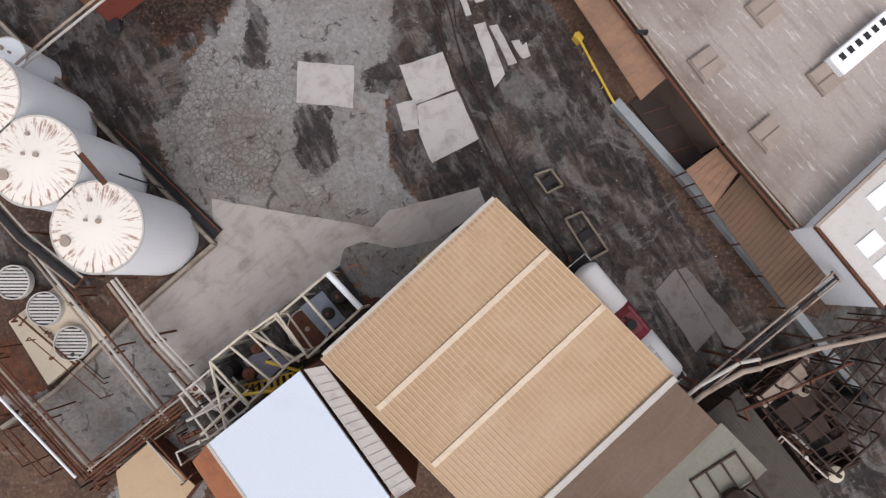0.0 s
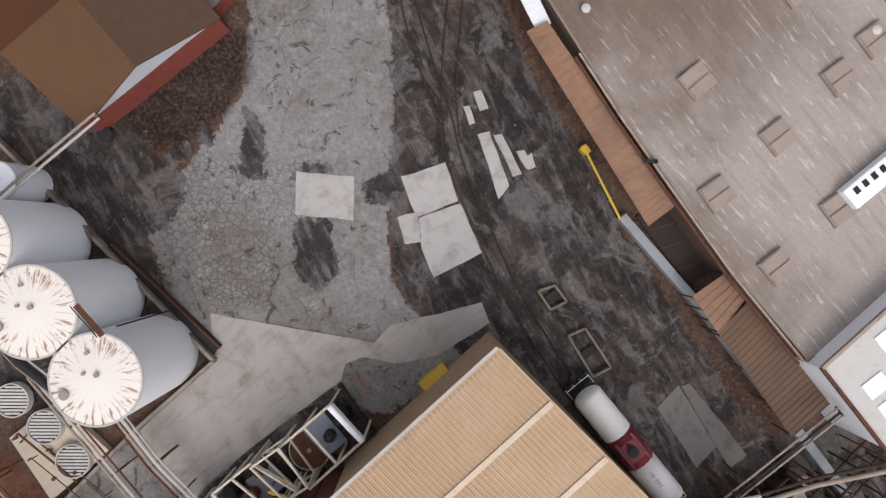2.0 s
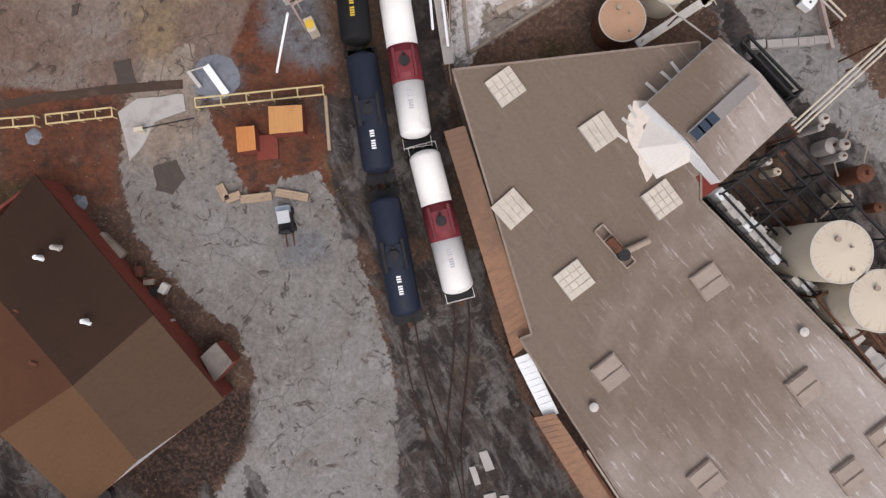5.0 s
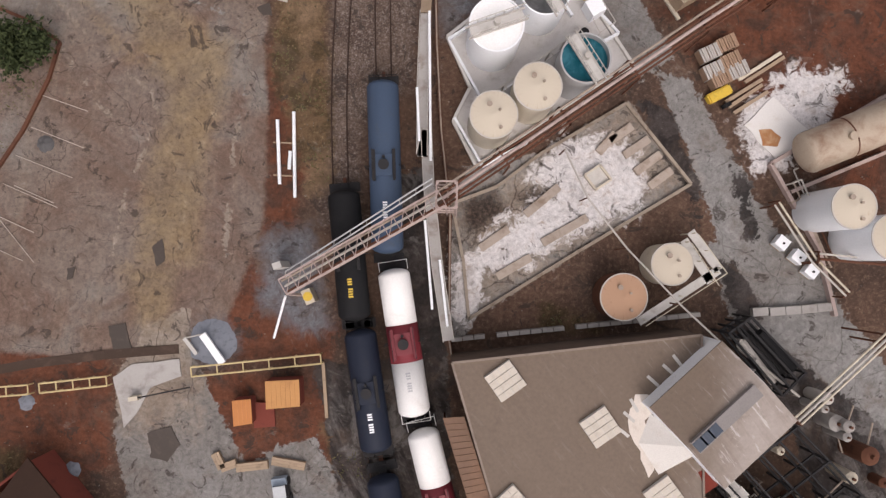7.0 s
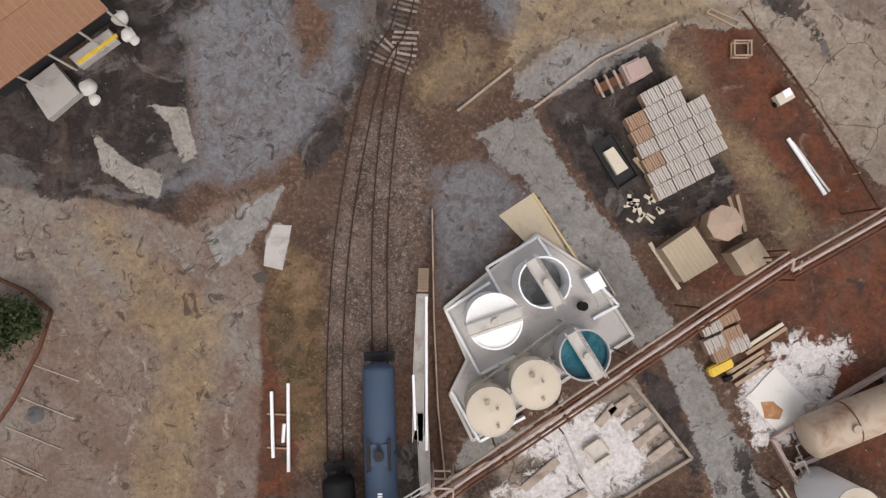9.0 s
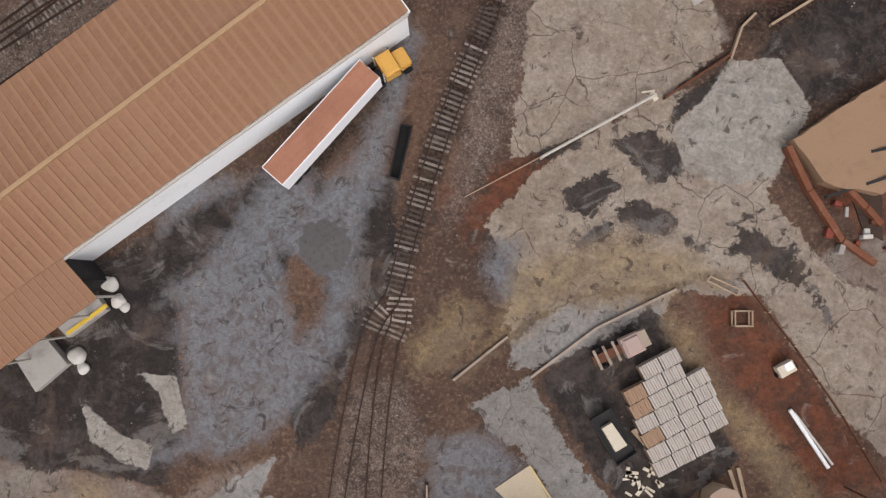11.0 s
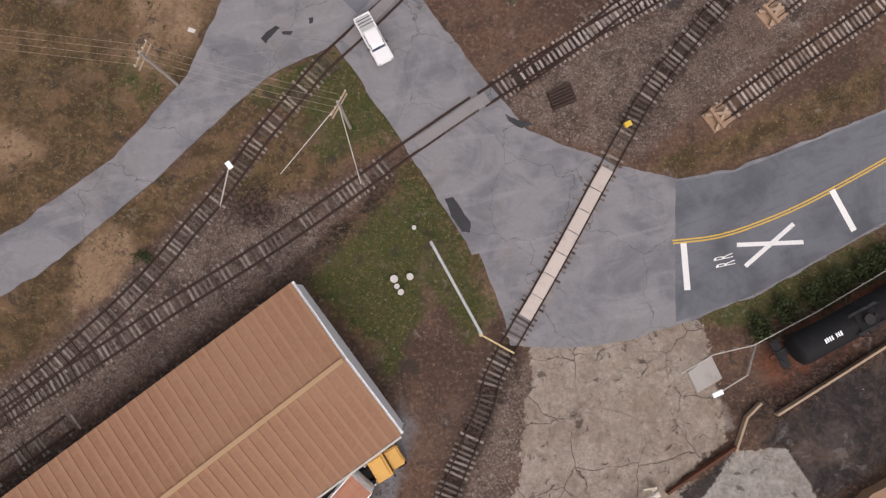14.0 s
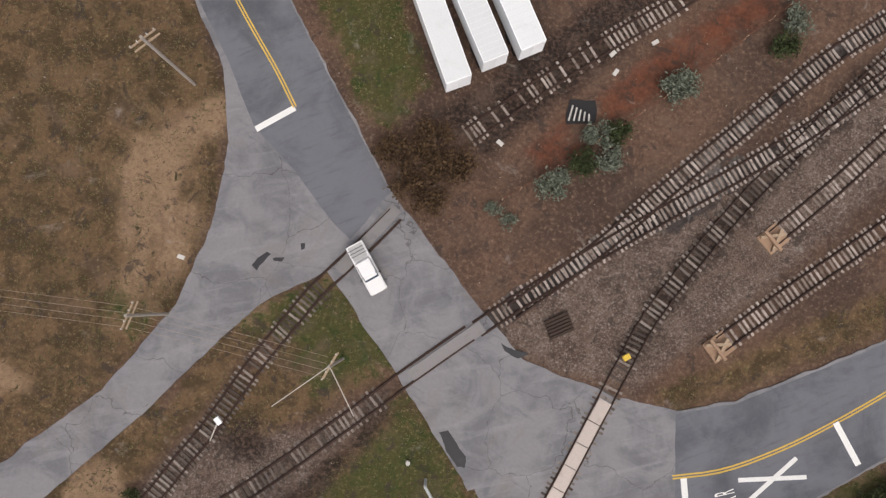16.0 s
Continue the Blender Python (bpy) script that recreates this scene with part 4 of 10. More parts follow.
track([(0.63, 26.11), (0.27, 29.77), (0.41, 34.28), (0.88, 39.91), (0.85, 44.96), (-0.42, 51.12), (-2.07, 56.73), (-3.82, 63.36), (-5.30, 70.00), (-6.21, 75.56), (-6.84, 81.14), (-7.14, 89.21), (-7.32, 94.66), (-7.53, 104.55), (-7.12, 113.44), (-6.32, 120.18), (-5.60, 122.27), (-5.40, 124.99)], 0.06, (0.96, 1.0), seed=3, foot=0.07)
track([(-56.55, 141.23), (-44.13, 151.32), (-41.04, 153.83), (-38.20, 156.35), (-35.88, 158.60), (-33.29, 161.13), (-30.96, 163.68), (-28.63, 166.51), (-26.30, 169.64), (-24.21, 172.23), (-21.87, 175.68), (-19.77, 178.86), (-16.58, 182.96), (-14.43, 185.73), (-12.23, 188.00), (-9.29, 190.95), (-6.08, 194.37)], 0.06, (0.0, 0.86), 0.12, seed=4, tone=OLDTIE)
track([(-57.22, 141.20), (-44.06, 150.30), (-38.87, 153.89), (-33.63, 157.50), (-28.36, 161.32), (-23.03, 164.83), (-17.13, 168.88), (-11.19, 173.31), (-7.38, 176.18), (-5.74, 177.53), (-1.34, 180.79), (1.98, 183.18)], 0.05, (0.0, 0.84), 0.08, seed=5, tone=OLDTIE)
track([(-56.51, 135.65), (-43.72, 145.27), (-39.60, 148.37), (-35.99, 151.26)], 0.05, (0.0, 1.0), 0.25, seed=7, tone=OLDTIE)
track([(1.60, 182.79), (4.34, 184.67), (9.88, 188.40), (18.26, 193.61), (31.12, 201.19), (41.74, 208.57), (45.85, 211.55)], 0.06, (0.05, 1.0), 0.1, seed=5)
track([(4.92, 184.51), (13.36, 190.94), (21.08, 197.83), (28.34, 203.95), (35.69, 210.14), (41.84, 214.34), (45.96, 216.77)], 0.05, (0.1, 1.0), seed=6)
track([(25.23, 181.91), (32.12, 187.01), (41.48, 193.60), (45.54, 196.78)], 0.06, (0.0, 1.0), seed=8)
track([(30.22, 192.21), (36.65, 197.67), (41.63, 202.31), (45.73, 205.82)], 0.06, (0.0, 1.0), seed=9)
track([(0.40, 201.81), (7.58, 207.11), (14.28, 211.60), (21.03, 215.83), (26.70, 219.77)], 0.06, (0.0, 1.0), 0.4, seed=10)


# ---- roofs and walls ----
def roofing(name, base, stain, amount, angle, gloss=0.6, fine=3.0):
    """Painted sheet metal or felt, streaked down its fall."""
    n = Nodes(name)
    broad, grain = n.noise(0.08, 6.0, 0.65, 0.5), n.noise(fine, 4.0, 0.7)
    lines = n.noise(0.9, 5.0, 0.65, 0.0, (4.0, 0.35, angle))
    col = n.mix(n.math("MULTIPLY", n.step(broad, 0.42, 0.62), amount), base, stain)
    col = n.mix(n.math("MULTIPLY", n.step(lines, 0.48, 0.72), amount), col, stain)
    col = n.mix(1.0, col, n.math("MULTIPLY_ADD", grain, 0.4, 0.8), "MULTIPLY")
    return n.end(col, gloss, 0.0, grain, 0.1, 0.01)


def lerp3(a, b, t):
    return tuple(p + (q - p) * t for p, q in zip(a, b))


def ribbed(bm, a, b, c, d, spacing=0.9, wide=0.12, high=0.09, thick=0.12, ribs=None):
    """A sheet roof a, b, c, d (3D); ribs run from the side a-b to the side d-c."""
    top = [bm.verts.new(p) for p in (a, b, c, d)]
    low = [bm.verts.new((x, y, z - thick)) for x, y, z in (a, b, c, d)]
    bm.faces.new(top)
    bm.faces.new(low[::-1])
    for i in range(4):
        bm.faces.new((low[i], low[(i + 1) % 4], top[(i + 1) % 4], top[i]))
    n = max(2, int((Vector(b) - Vector(a)).length / spacing))
    for i in range(n + 1):
        beam(ribs or bm, lerp3(a, b, (i + 0.02) / (n + 0.04)), lerp3(d, c, (i + 0.02) / (n + 0.04)), wide, high * 2)
    return bm


def walls(root, outline, z0, z1, material, thick=0.25, skip=()):
    """One wall a side, each butting against the next."""
    n = len(outline)
    for i in range(n):
        if i in skip:
            continue
        a, b = Vector((*outline[i], 0)), Vector((*outline[(i + 1) % n], 0))
        d = (b - a).normalized()
        s = Vector((-d.y, d.x, 0)) * thick
        a2 = a + d * thick
        part("wall", prism(bmesh.new(), [a2.xy[:], b.xy[:], (b + s).xy[:], (a2 + s).xy[:]], z0, z1), material, root)


def ccw(outline):
    s = sum(a[0] * b[1] - b[0] * a[1] for a, b in zip(outline, outline[1:] + outline[:1]))
    return outline if s > 0 else outline[::-1]


TAN = roofing("tan_sheet_roof", (0.4, 0.268, 0.16), (0.47, 0.345, 0.23), 0.6, 0.8)
TANWEST = roofing("tan_brown_sheet_roof", (0.24, 0.127, 0.076), (0.265, 0.15, 0.095), 0.7, 0.95)
def felt_material():
    n = Nodes("brown_felt_roof")
    broad, grain = n.noise(0.035, 5.0, 0.6, 0.4), n.noise(3.0, 4.0, 0.7)
    sheen_dashes = n.noise(0.6, 5.0, 0.62, 0.0, (1.5, 0.24, -0.87))
    seams = n.noise(0.5, 3.0, 0.5, 0.0, (3.0, 0.3, -0.87))
    sx = n.tree.nodes.new("ShaderNodeSeparateXYZ")
    n.put(sx.inputs[0], n.geo.outputs["Position"])
    broad = n.math("ADD", broad, n.math("MULTIPLY_ADD", sx.outputs[0], 0.012, -0.26))
    col = n.mix(n.step(broad, 0.4, 0.66), (0.165, 0.125, 0.096), (0.35, 0.305, 0.275))
    col = n.mix(n.math("MULTIPLY", n.step(seams, 0.34, 0.48, 1.0, 0.0), 0.2), col, (0.13, 0.1, 0.08))
    # pale dashes put the shine of wet streaks into the felt's colour
    col = n.mix(n.math("MULTIPLY", n.step(sheen_dashes, 0.57, 0.67), n.step(broad, 0.36, 0.6, 0.06, 0.8)), col, (0.5, 0.46, 0.44))
    col = n.mix(n.math("MULTIPLY", n.step(n.noise(0.2, 6.0, 0.7, 0.6), 0.6, 0.75), 0.4), col, (0.11, 0.085, 0.07))
    col = n.mix(1.0, col, n.math("MULTIPLY_ADD", grain, 0.4, 0.8), "MULTIPLY")
    return n.end(col, 0.6, 0.0, grain, 0.15, 0.01)


FELT = felt_material()
CANOPY = roofing("rusty_canopy_sheet", (0.3, 0.17, 0.105), (0.19, 0.12, 0.085), 0.9, 0.5)
SIDING = worn("white_siding", (0.78, 0.8, 0.82), (0.4, 0.39, 0.37), 0.25, 0.5, 0.6)
# A, B and C, D: two rusty roof sections, slope shading mixed into the colours
HOUSE_A = roofing("brown_roof_shaded_slope", (0.038, 0.019, 0.012), (0.028, 0.014, 0.009), 0.5, 0.7)
HOUSE_C = roofing("tan_brown_roof_shaded_slope", (0.09, 0.054, 0.033), (0.075, 0.044, 0.027), 0.5, 0.7)
HOUSE_D = roofing("ochre_roof_lit_slope", (0.12, 0.063, 0.032), (0.1, 0.052, 0.027), 0.5, 0.7)
HOUSE_B = roofing("orange_brown_roof_lit_slope", (0.08, 0.033, 0.016), (0.062, 0.026, 0.013), 0.5, 0.7)

# seams paler than their sheets: the ribs' light edges painted as colour
SEAM = worn("pale_tan_seam", (0.5, 0.37, 0.24), (0.4, 0.25, 0.14), 0.4, 0.5)
SEAMW = worn("brown_tan_seam", (0.295, 0.166, 0.1), (0.255, 0.14, 0.084), 0.4, 0.5)

# tan-roofed plant building
Z = 12.4
PN, PE, PW = (4.38, 6.71), (19.22, -8.19), (-9.86, -6.41)
PS = (PE[0] + PW[0] - PN[0], PE[1] + PW[1] - PN[1])
plant = thing("plant_building", "large plant hall with tan ribbed sheet-metal roof", "industrial building")
walls(plant, ccw([PN, PE, PS, PW]), -0.3, Z - 0.2, worn("tan_siding", (0.36, 0.25, 0.16), (0.2, 0.13, 0.09), 0.4, 0.5))
ed = ((PE[0] - PN[0]), (PE[1] - PN[1]))


def along(t, s=0.0):
    """A point of the plant's roof: t down its long side, s across it."""
    return (PN[0] + ed[0] * t + (PW[0] - PN[0]) * s, PN[1] + ed[1] * t + (PW[1] - PN[1]) * s)


for t0, t1, z0, z1 in ((-0.01, 0.29, Z - 0.25, Z + 0.05), (0.29, 0.6, Z + 0.05, Z + 0.1), (0.6, 1.0, Z + 0.1, Z - 0.25)):
    seams = bmesh.new()
    part("roof", ribbed(bmesh.new(), (*along(t0, -0.015), z0), (*along(t0, 1.015), z0), (*along(t1, 1.015), z1), (*along(t1, -0.015), z1), 0.46, 0.13, 0.07, ribs=seams), TAN, plant)
    part("roof_seams", seams, SEAM, plant, "standing seams coloured paler for the light on them")["kind"] = "stuff"
for t, z in ((0.29, Z + 0.14), (0.6, Z + 0.19)):
    part("roof_strip", beam(bmesh.new(), (*along(t, -0.01), z), (*along(t, 0.99), z), 0.5, 0.16), worn("pale_roof_strip", (0.6, 0.5, 0.38), (0.46, 0.34, 0.22), 0.5, 0.8), plant, "pale sealing strip")
part("gutter", beam(bmesh.new(), (*along(1.0, -0.01), Z - 0.1), (*along(1.0, 1.0), Z - 0.1), 0.55, 0.4), PALEPIPE, plant, "pale gutter")
part("eaves_gutter", beam(bmesh.new(), (*along(-0.015, -0.01), Z - 0.35), (*along(-0.015, 1.0), Z - 0.35), 0.3, 0.25), PALEPIPE, plant)
LOWER = roofing("dull_brown_sheet", (0.13, 0.085, 0.058), (0.17, 0.12, 0.09), 0.6, 0.8)
GREENISH = roofing("greenish_grey_sheet", (0.2, 0.195, 0.16), (0.15, 0.14, 0.11), 0.6, 0.8)
lean = thing("plant_annexe", "low annexe with dull brown and grey-green ribbed roofs", "industrial building")
walls(lean, ccw([along(1.03, 0), along(1.55, 0), along(1.55, 1), along(1.03, 1)]), -0.3, 9.2, LOWER)
part("roof", ribbed(bmesh.new(), (*along(1.025, -0.01), 10.6), (*along(1.025, 1.0), 10.6), (*along(1.3, 1.0), 10.0), (*along(1.3, -0.01), 10.0), 0.55, 0.1, 0.06), LOWER, lean)
part("lower_roof", ribbed(bmesh.new(), (*along(1.3, -0.03), 9.9), (*along(1.3, 1.0), 9.9), (*along(1.58, 1.0), 9.3), (*along(1.58, -0.03), 9.3), 0.55, 0.1, 0.06), GREENISH, lean, "grey-green lower roof")

# flat pale-blue roof beside it, with a narrow ribbed strip between
pale = thing("flat_roofed_block", "block with smooth pale blue-white flat roof", "industrial building")
QA, QB, QC = (-12.05, -7.54), (-19.69, -13.59), (-4.42, -18.05)
QD = (QB[0] + QC[0] - QA[0], QB[1] + QC[1] - QA[1])
walls(pale, ccw([QA, QB, QD, QC]), -0.3, 11.6, RUST)
part("roof", prism(bmesh.new(), ccw([QA, QB, QD, QC]), 11.6, 12.0), worn("pale_blue_membrane", (0.5, 0.55, 0.61), (0.45, 0.48, 0.53), 0.3, 0.15, 0.5), pale)
part("roof_edge", beam(bmesh.new(), (*QB, 11.9), (*QD, 11.9), 0.25, 0.35), PALEPIPE, pale)
slip = thing("link_roof", "narrow pale ribbed roof between two blocks", "roof")
SA, SB, SC, SD = [(-11.75, -7.49, 11.60), (-9.92, -7.11, 12.00), (-2.31, -17.03, 12.00), (-3.98, -18.17, 11.60)]
part("sheet", ribbed(bmesh.new(), SA, SD, SC, SB, 0.8, 0.1, 0.07), worn("pale_grey_sheet", (0.42, 0.39, 0.36), (0.28, 0.24, 0.21), 0.4, 0.6), slip)
part("wall", prism(bmesh.new(), ccw([p[:2] for p in (SA, SB, SC, SD)]), -0.3, 11.4), RUST, slip)

# long warehouse with a flat brown roof and hatches
H = 6.6
warehouse = thing("long_warehouse", "long warehouse under a flat grey-brown felt roof", "warehouse")
WA, WB = (-0.33, 66.77), (21.78, 69.51)
WK, WC = (5.9, 42.75), (22.04, 55.26)
WE, WF = (33.37, 4.96), (42.92, 13.03)
WD = (43.12, 34.39)
outline = ccw([WA, (6.95, 43.2), WK, (15.98, 27.34), (26.4, 13.0), WE, WF, (62.0, 12.0), (62.0, WD[1] - 14.0), WD, WC, WB])
walls(warehouse, outline, -0.3, H - 0.35, worn("rust_brown_wall", (0.13, 0.095, 0.075), (0.07, 0.045, 0.035), 0.5, 0.6))
part("roof", prism(bmesh.new(), outline, H - 0.34, H), FELT, warehouse)
for i in range(len(outline)):
    a, b = outline[i], outline[(i + 1) % len(outline)]
    part("roof_kerb", beam(bmesh.new(), (*a, H + 0.05), (*b, H + 0.05), 0.2, 0.2), worn("pale_kerb", (0.25, 0.2, 0.165), (0.13, 0.1, 0.08), 0.5, 0.9), warehouse)

# gable-roofed brick house
house = thing("brick_house", "red brick house under a rusty brown gable roof", "house")
R0, R1 = [(-28.13, 31.57, 6.60), (-43.60, 49.34, 6.60)]
E0, E1, V0, V1 = [(-21.13, 36.59, 4.30), (-38.87, 57.33, 4.30), (-34.13, 26.16, 4.30), (-54.61, 45.16, 4.30)]
rm, em, vm = [lerp3(p, q, 0.375) for p, q in ((R0, R1), (E0, E1), (V0, V1))]
# east slopes coloured as shaded, west slopes as lit, in both sections
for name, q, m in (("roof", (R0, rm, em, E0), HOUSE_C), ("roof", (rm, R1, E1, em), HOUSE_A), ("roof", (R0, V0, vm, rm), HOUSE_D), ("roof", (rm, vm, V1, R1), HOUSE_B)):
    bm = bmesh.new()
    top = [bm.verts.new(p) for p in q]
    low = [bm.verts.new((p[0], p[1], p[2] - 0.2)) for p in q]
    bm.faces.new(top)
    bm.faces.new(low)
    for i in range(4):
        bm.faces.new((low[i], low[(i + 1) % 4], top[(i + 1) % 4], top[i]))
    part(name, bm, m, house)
inset = [lerp3(E0, V1, 0.012), lerp3(V0, E1, 0.012), lerp3(V1, E0, 0.012), lerp3(E1, V0, 0.012)]
walls(house, ccw([p[:2] for p in inset]), -0.3, 4.1, BRICK)
bm = bmesh.new()
g = [lerp3(E0, V1, 0.01), lerp3(V0, E1, 0.01), lerp3(R0, R1, 0.008)]
f = [bm.verts.new((p[0], p[1], z)) for p, z in zip(g, (4.1, 4.1, 6.35))]
bm.faces.new(f)
bmesh.ops.solidify(bm, geom=bm.faces[:], thickness=0.2)
part("gable", bm, WHITE, house, "white-painted gable")

# long tan shed in the north-west
shed = thing("rail_shed", "long rail shed with tan-brown ribbed gable roof", "warehouse")
N0, N1 = [(-15.43, 164.05, 5.80), (-5.20, 151.00, 5.80)]
M0, M1 = [(-64.10, 125.48, 5.80), (-53.43, 114.06, 5.80)]
mid0 = tuple((a + b) / 2 for a, b in zip(N0[:2], N1[:2])) + (6.7,)
mid1 = (-58.3, 118.7, 6.7)
for q in ((N0, M0, mid1, mid0), (mid0, mid1, M1, N1)):
    seams = bmesh.new()
    part("roof", ribbed(bmesh.new(), *q, 1.05, 0.36, 0.035, ribs=seams), TANWEST, shed)
    part("roof_seams", seams, SEAMW, shed)["kind"] = "stuff"
part("ridge_cap", beam(bmesh.new(), (mid0[0], mid0[1], 6.75), (mid1[0], mid1[1], 6.78), 0.42, 0.2), worn("ridge_tan", (0.36, 0.24, 0.14), (0.27, 0.17, 0.1), 0.4), shed)
# added white strips stand in for the bright face of the gable wall
for p, q in ((N0, mid0), (mid0, N1)):
    part("gable_trim", beam(bmesh.new(), (p[0] + 0.16, p[1] + 0.12, p[2] - 0.55), (q[0] + 0.16, q[1] + 0.12, q[2] - 0.55), 0.3, 0.5), WHITE, shed, "added white strip brightening the gable wall")
part("eaves_trim", beam(bmesh.new(), (N1[0] + 0.1, N1[1] - 0.15, 5.55), (M1[0] + 0.1, M1[1] - 0.15, 5.5), 0.2, 0.25), PALEPIPE, shed, "grey eaves trim")
walls(shed, ccw([N0[:2], N1[:2], M1[:2], M0[:2]]), -0.3, 5.6, SIDING)


# ---- vertical tanks ----
def rusty_top(name, base, stain):
    n = Nodes(name)
    p = n.tree.nodes.new("ShaderNodeTexCoord").outputs["Object"]
    s = n.tree.nodes.new("ShaderNodeSeparateXYZ")
    n.put(s.inputs[0], p)
    ang = n.math("ARCTAN2", s.outputs[1], s.outputs[0])
    rad = n.math("SQRT", n.math("ADD", n.math("MULTIPLY", s.outputs[0], s.outputs[0]), n.math("MULTIPLY", s.outputs[1], s.outputs[1])))
    c = n.tree.nodes.new("ShaderNodeCombineXYZ")
    n.put(c.inputs[0], n.math("MULTIPLY", ang, 9.0))
    n.put(c.inputs[1], n.math("MULTIPLY", rad, 0.55))
    rays = n.noise(1.0, 4.0, 0.7, 0.2, None, c.outputs[0])
    f = n.math("MULTIPLY", n.step(rays, 0.52, 0.62), n.step(rad, 1.0, 3.4))
    blot = n.step(n.noise(0.8, 5.0, 0.7, 0.4, None, p), 0.62, 0.75)
    col = n.mix(n.math("MULTIPLY", n.math("MAXIMUM", f, n.math("MULTIPLY", blot, 0.5)), 0.85), base, stain)
    return n.end(col, 0.65, 0.0, rays, 0.1, 0.01)


TOP_RUSTED = rusty_top("rusted_white_tank_top", (0.74, 0.69, 0.62), (0.25, 0.1, 0.045))
TOP_CREAM = rusty_top("cream_tank_top", (0.52, 0.46, 0.37), (0.36, 0.25, 0.15))
TOP_ORANGE = rusty_top("faded_orange_tank_top", (0.42, 0.26, 0.17), (0.2, 0.09, 0.05))


def tank(at, z0, z1, r, shell, top, label, hatches=((0.45, 2.0, 0.2), (0.62, 5.2, 0.13), (0.3, 0.6, 0.1)), seg=56, cone=0.35):
    """A closed upright tank: shell, shallow cone roof, rim, hatches."""
    x, y = at
    root = thing("storage_tank", label, "storage tank", "upright tanks", at=(x, y, 0))
    part("shell", lathe(bmesh.new(), [(0, z0), (r, z0), (r, z1 - 0.1), (r - 0.02, z1 - 0.08), (0, z1 - 0.08)], seg), shell, root, smooth=False)
    part("top", lathe(bmesh.new(), [(r * 0.98, z1 - 0.07), (r * 0.98, z1), (0, z1 + cone)], seg), top, root)
    part("rim", lathe(bmesh.new(), [(r * 0.97, z1 - 0.05), (r + 0.05, z1 - 0.05), (r + 0.05, z1 + 0.06), (r * 0.97, z1 + 0.06)], seg), PALEPIPE, root)
    for rr, ang, s in hatches:
        px, py, pz = r * rr * math.cos(ang), r * rr * math.sin(ang), z1 + cone * (1 - rr) - 0.05
        bm = rod(bmesh.new(), (px, py, pz), (px, py, pz + 0.3), s, 12)
        rod(bm, (px, py, pz + 0.28), (px, py, pz + 0.36), s * 1.25, 12)
        part("hatch", bm, PIPE, root)
    return root


FOUR = (((0.15, 1.0, 0.18), (0.7, 3.6, 0.35), (0.25, 2.5, 0.12), (0.6, 1.8, 0.15)))
tank((-28.82, 4.47), 0, 13.0, 3.9, WHITE, TOP_RUSTED, "tall white steel tank with rust-streaked top", FOUR)
tank((-34.15, 10.01), 0, 13.0, 3.9, WHITE, TOP_RUSTED, "tall white steel tank with lightly rusted top", FOUR)
tank((-39.43, 15.56), 0, 13.0, 3.9, WHITE, TOP_RUSTED, "tall white steel tank with heavily rusted top", FOUR)
tank((-41.23, 21.17), 0, 6.0, 1.9, WHITE, WHITE, "small white steel tank beside larger ones")
tank((3.14, 88.98), 0, 6.2, 2.15, CREAM, TOP_CREAM, "cream steel tank with a domed top hatch")
tank((7.02, 91.49), 0, 6.6, 2.15, CREAM, TOP_CREAM, "cream steel tank beside its twin")
tank((15.69, 72.65), 0, 3.5, 2.2, RUST, TOP_ORANGE, "low tank with faded orange top")
tank((20.04, 75.77), 0, 4.0, 1.95, CREAM, TOP_CREAM, "low cream tank with flat top")
tank((33.12, 50.74), 0, 9.4, 2.7, CREAM, TOP_CREAM, "cream process tank beside the warehouse")
tank((36.48, 46.58), 0, 9.4, 2.7, CREAM, TOP_CREAM, "cream process tank with stained top")


# ---- tank cars ----
NAVY = worn("navy_paint", (0.012, 0.017, 0.032), (0.026, 0.028, 0.034), 0.4, 0.6, 0.6, spec=0.25)
STEELBLUE = worn("faded_blue_paint", (0.045, 0.07, 0.115), (0.06, 0.068, 0.08), 0.4, 0.5, 0.65, spec=0.25)
BLACK = worn("black_paint", (0.009, 0.009, 0.01), (0.022, 0.02, 0.019), 0.4, 0.6, 0.7, spec=0.2)
MAROON = worn("maroon_paint", (0.17, 0.022, 0.03), (0.11, 0.03, 0.03), 0.4, 0.8, 0.55)
CARWHITE = worn("tank_car_white", (0.74, 0.73, 0.71), (0.5, 0.45, 0.4), 0.25, 0.5, 0.5)


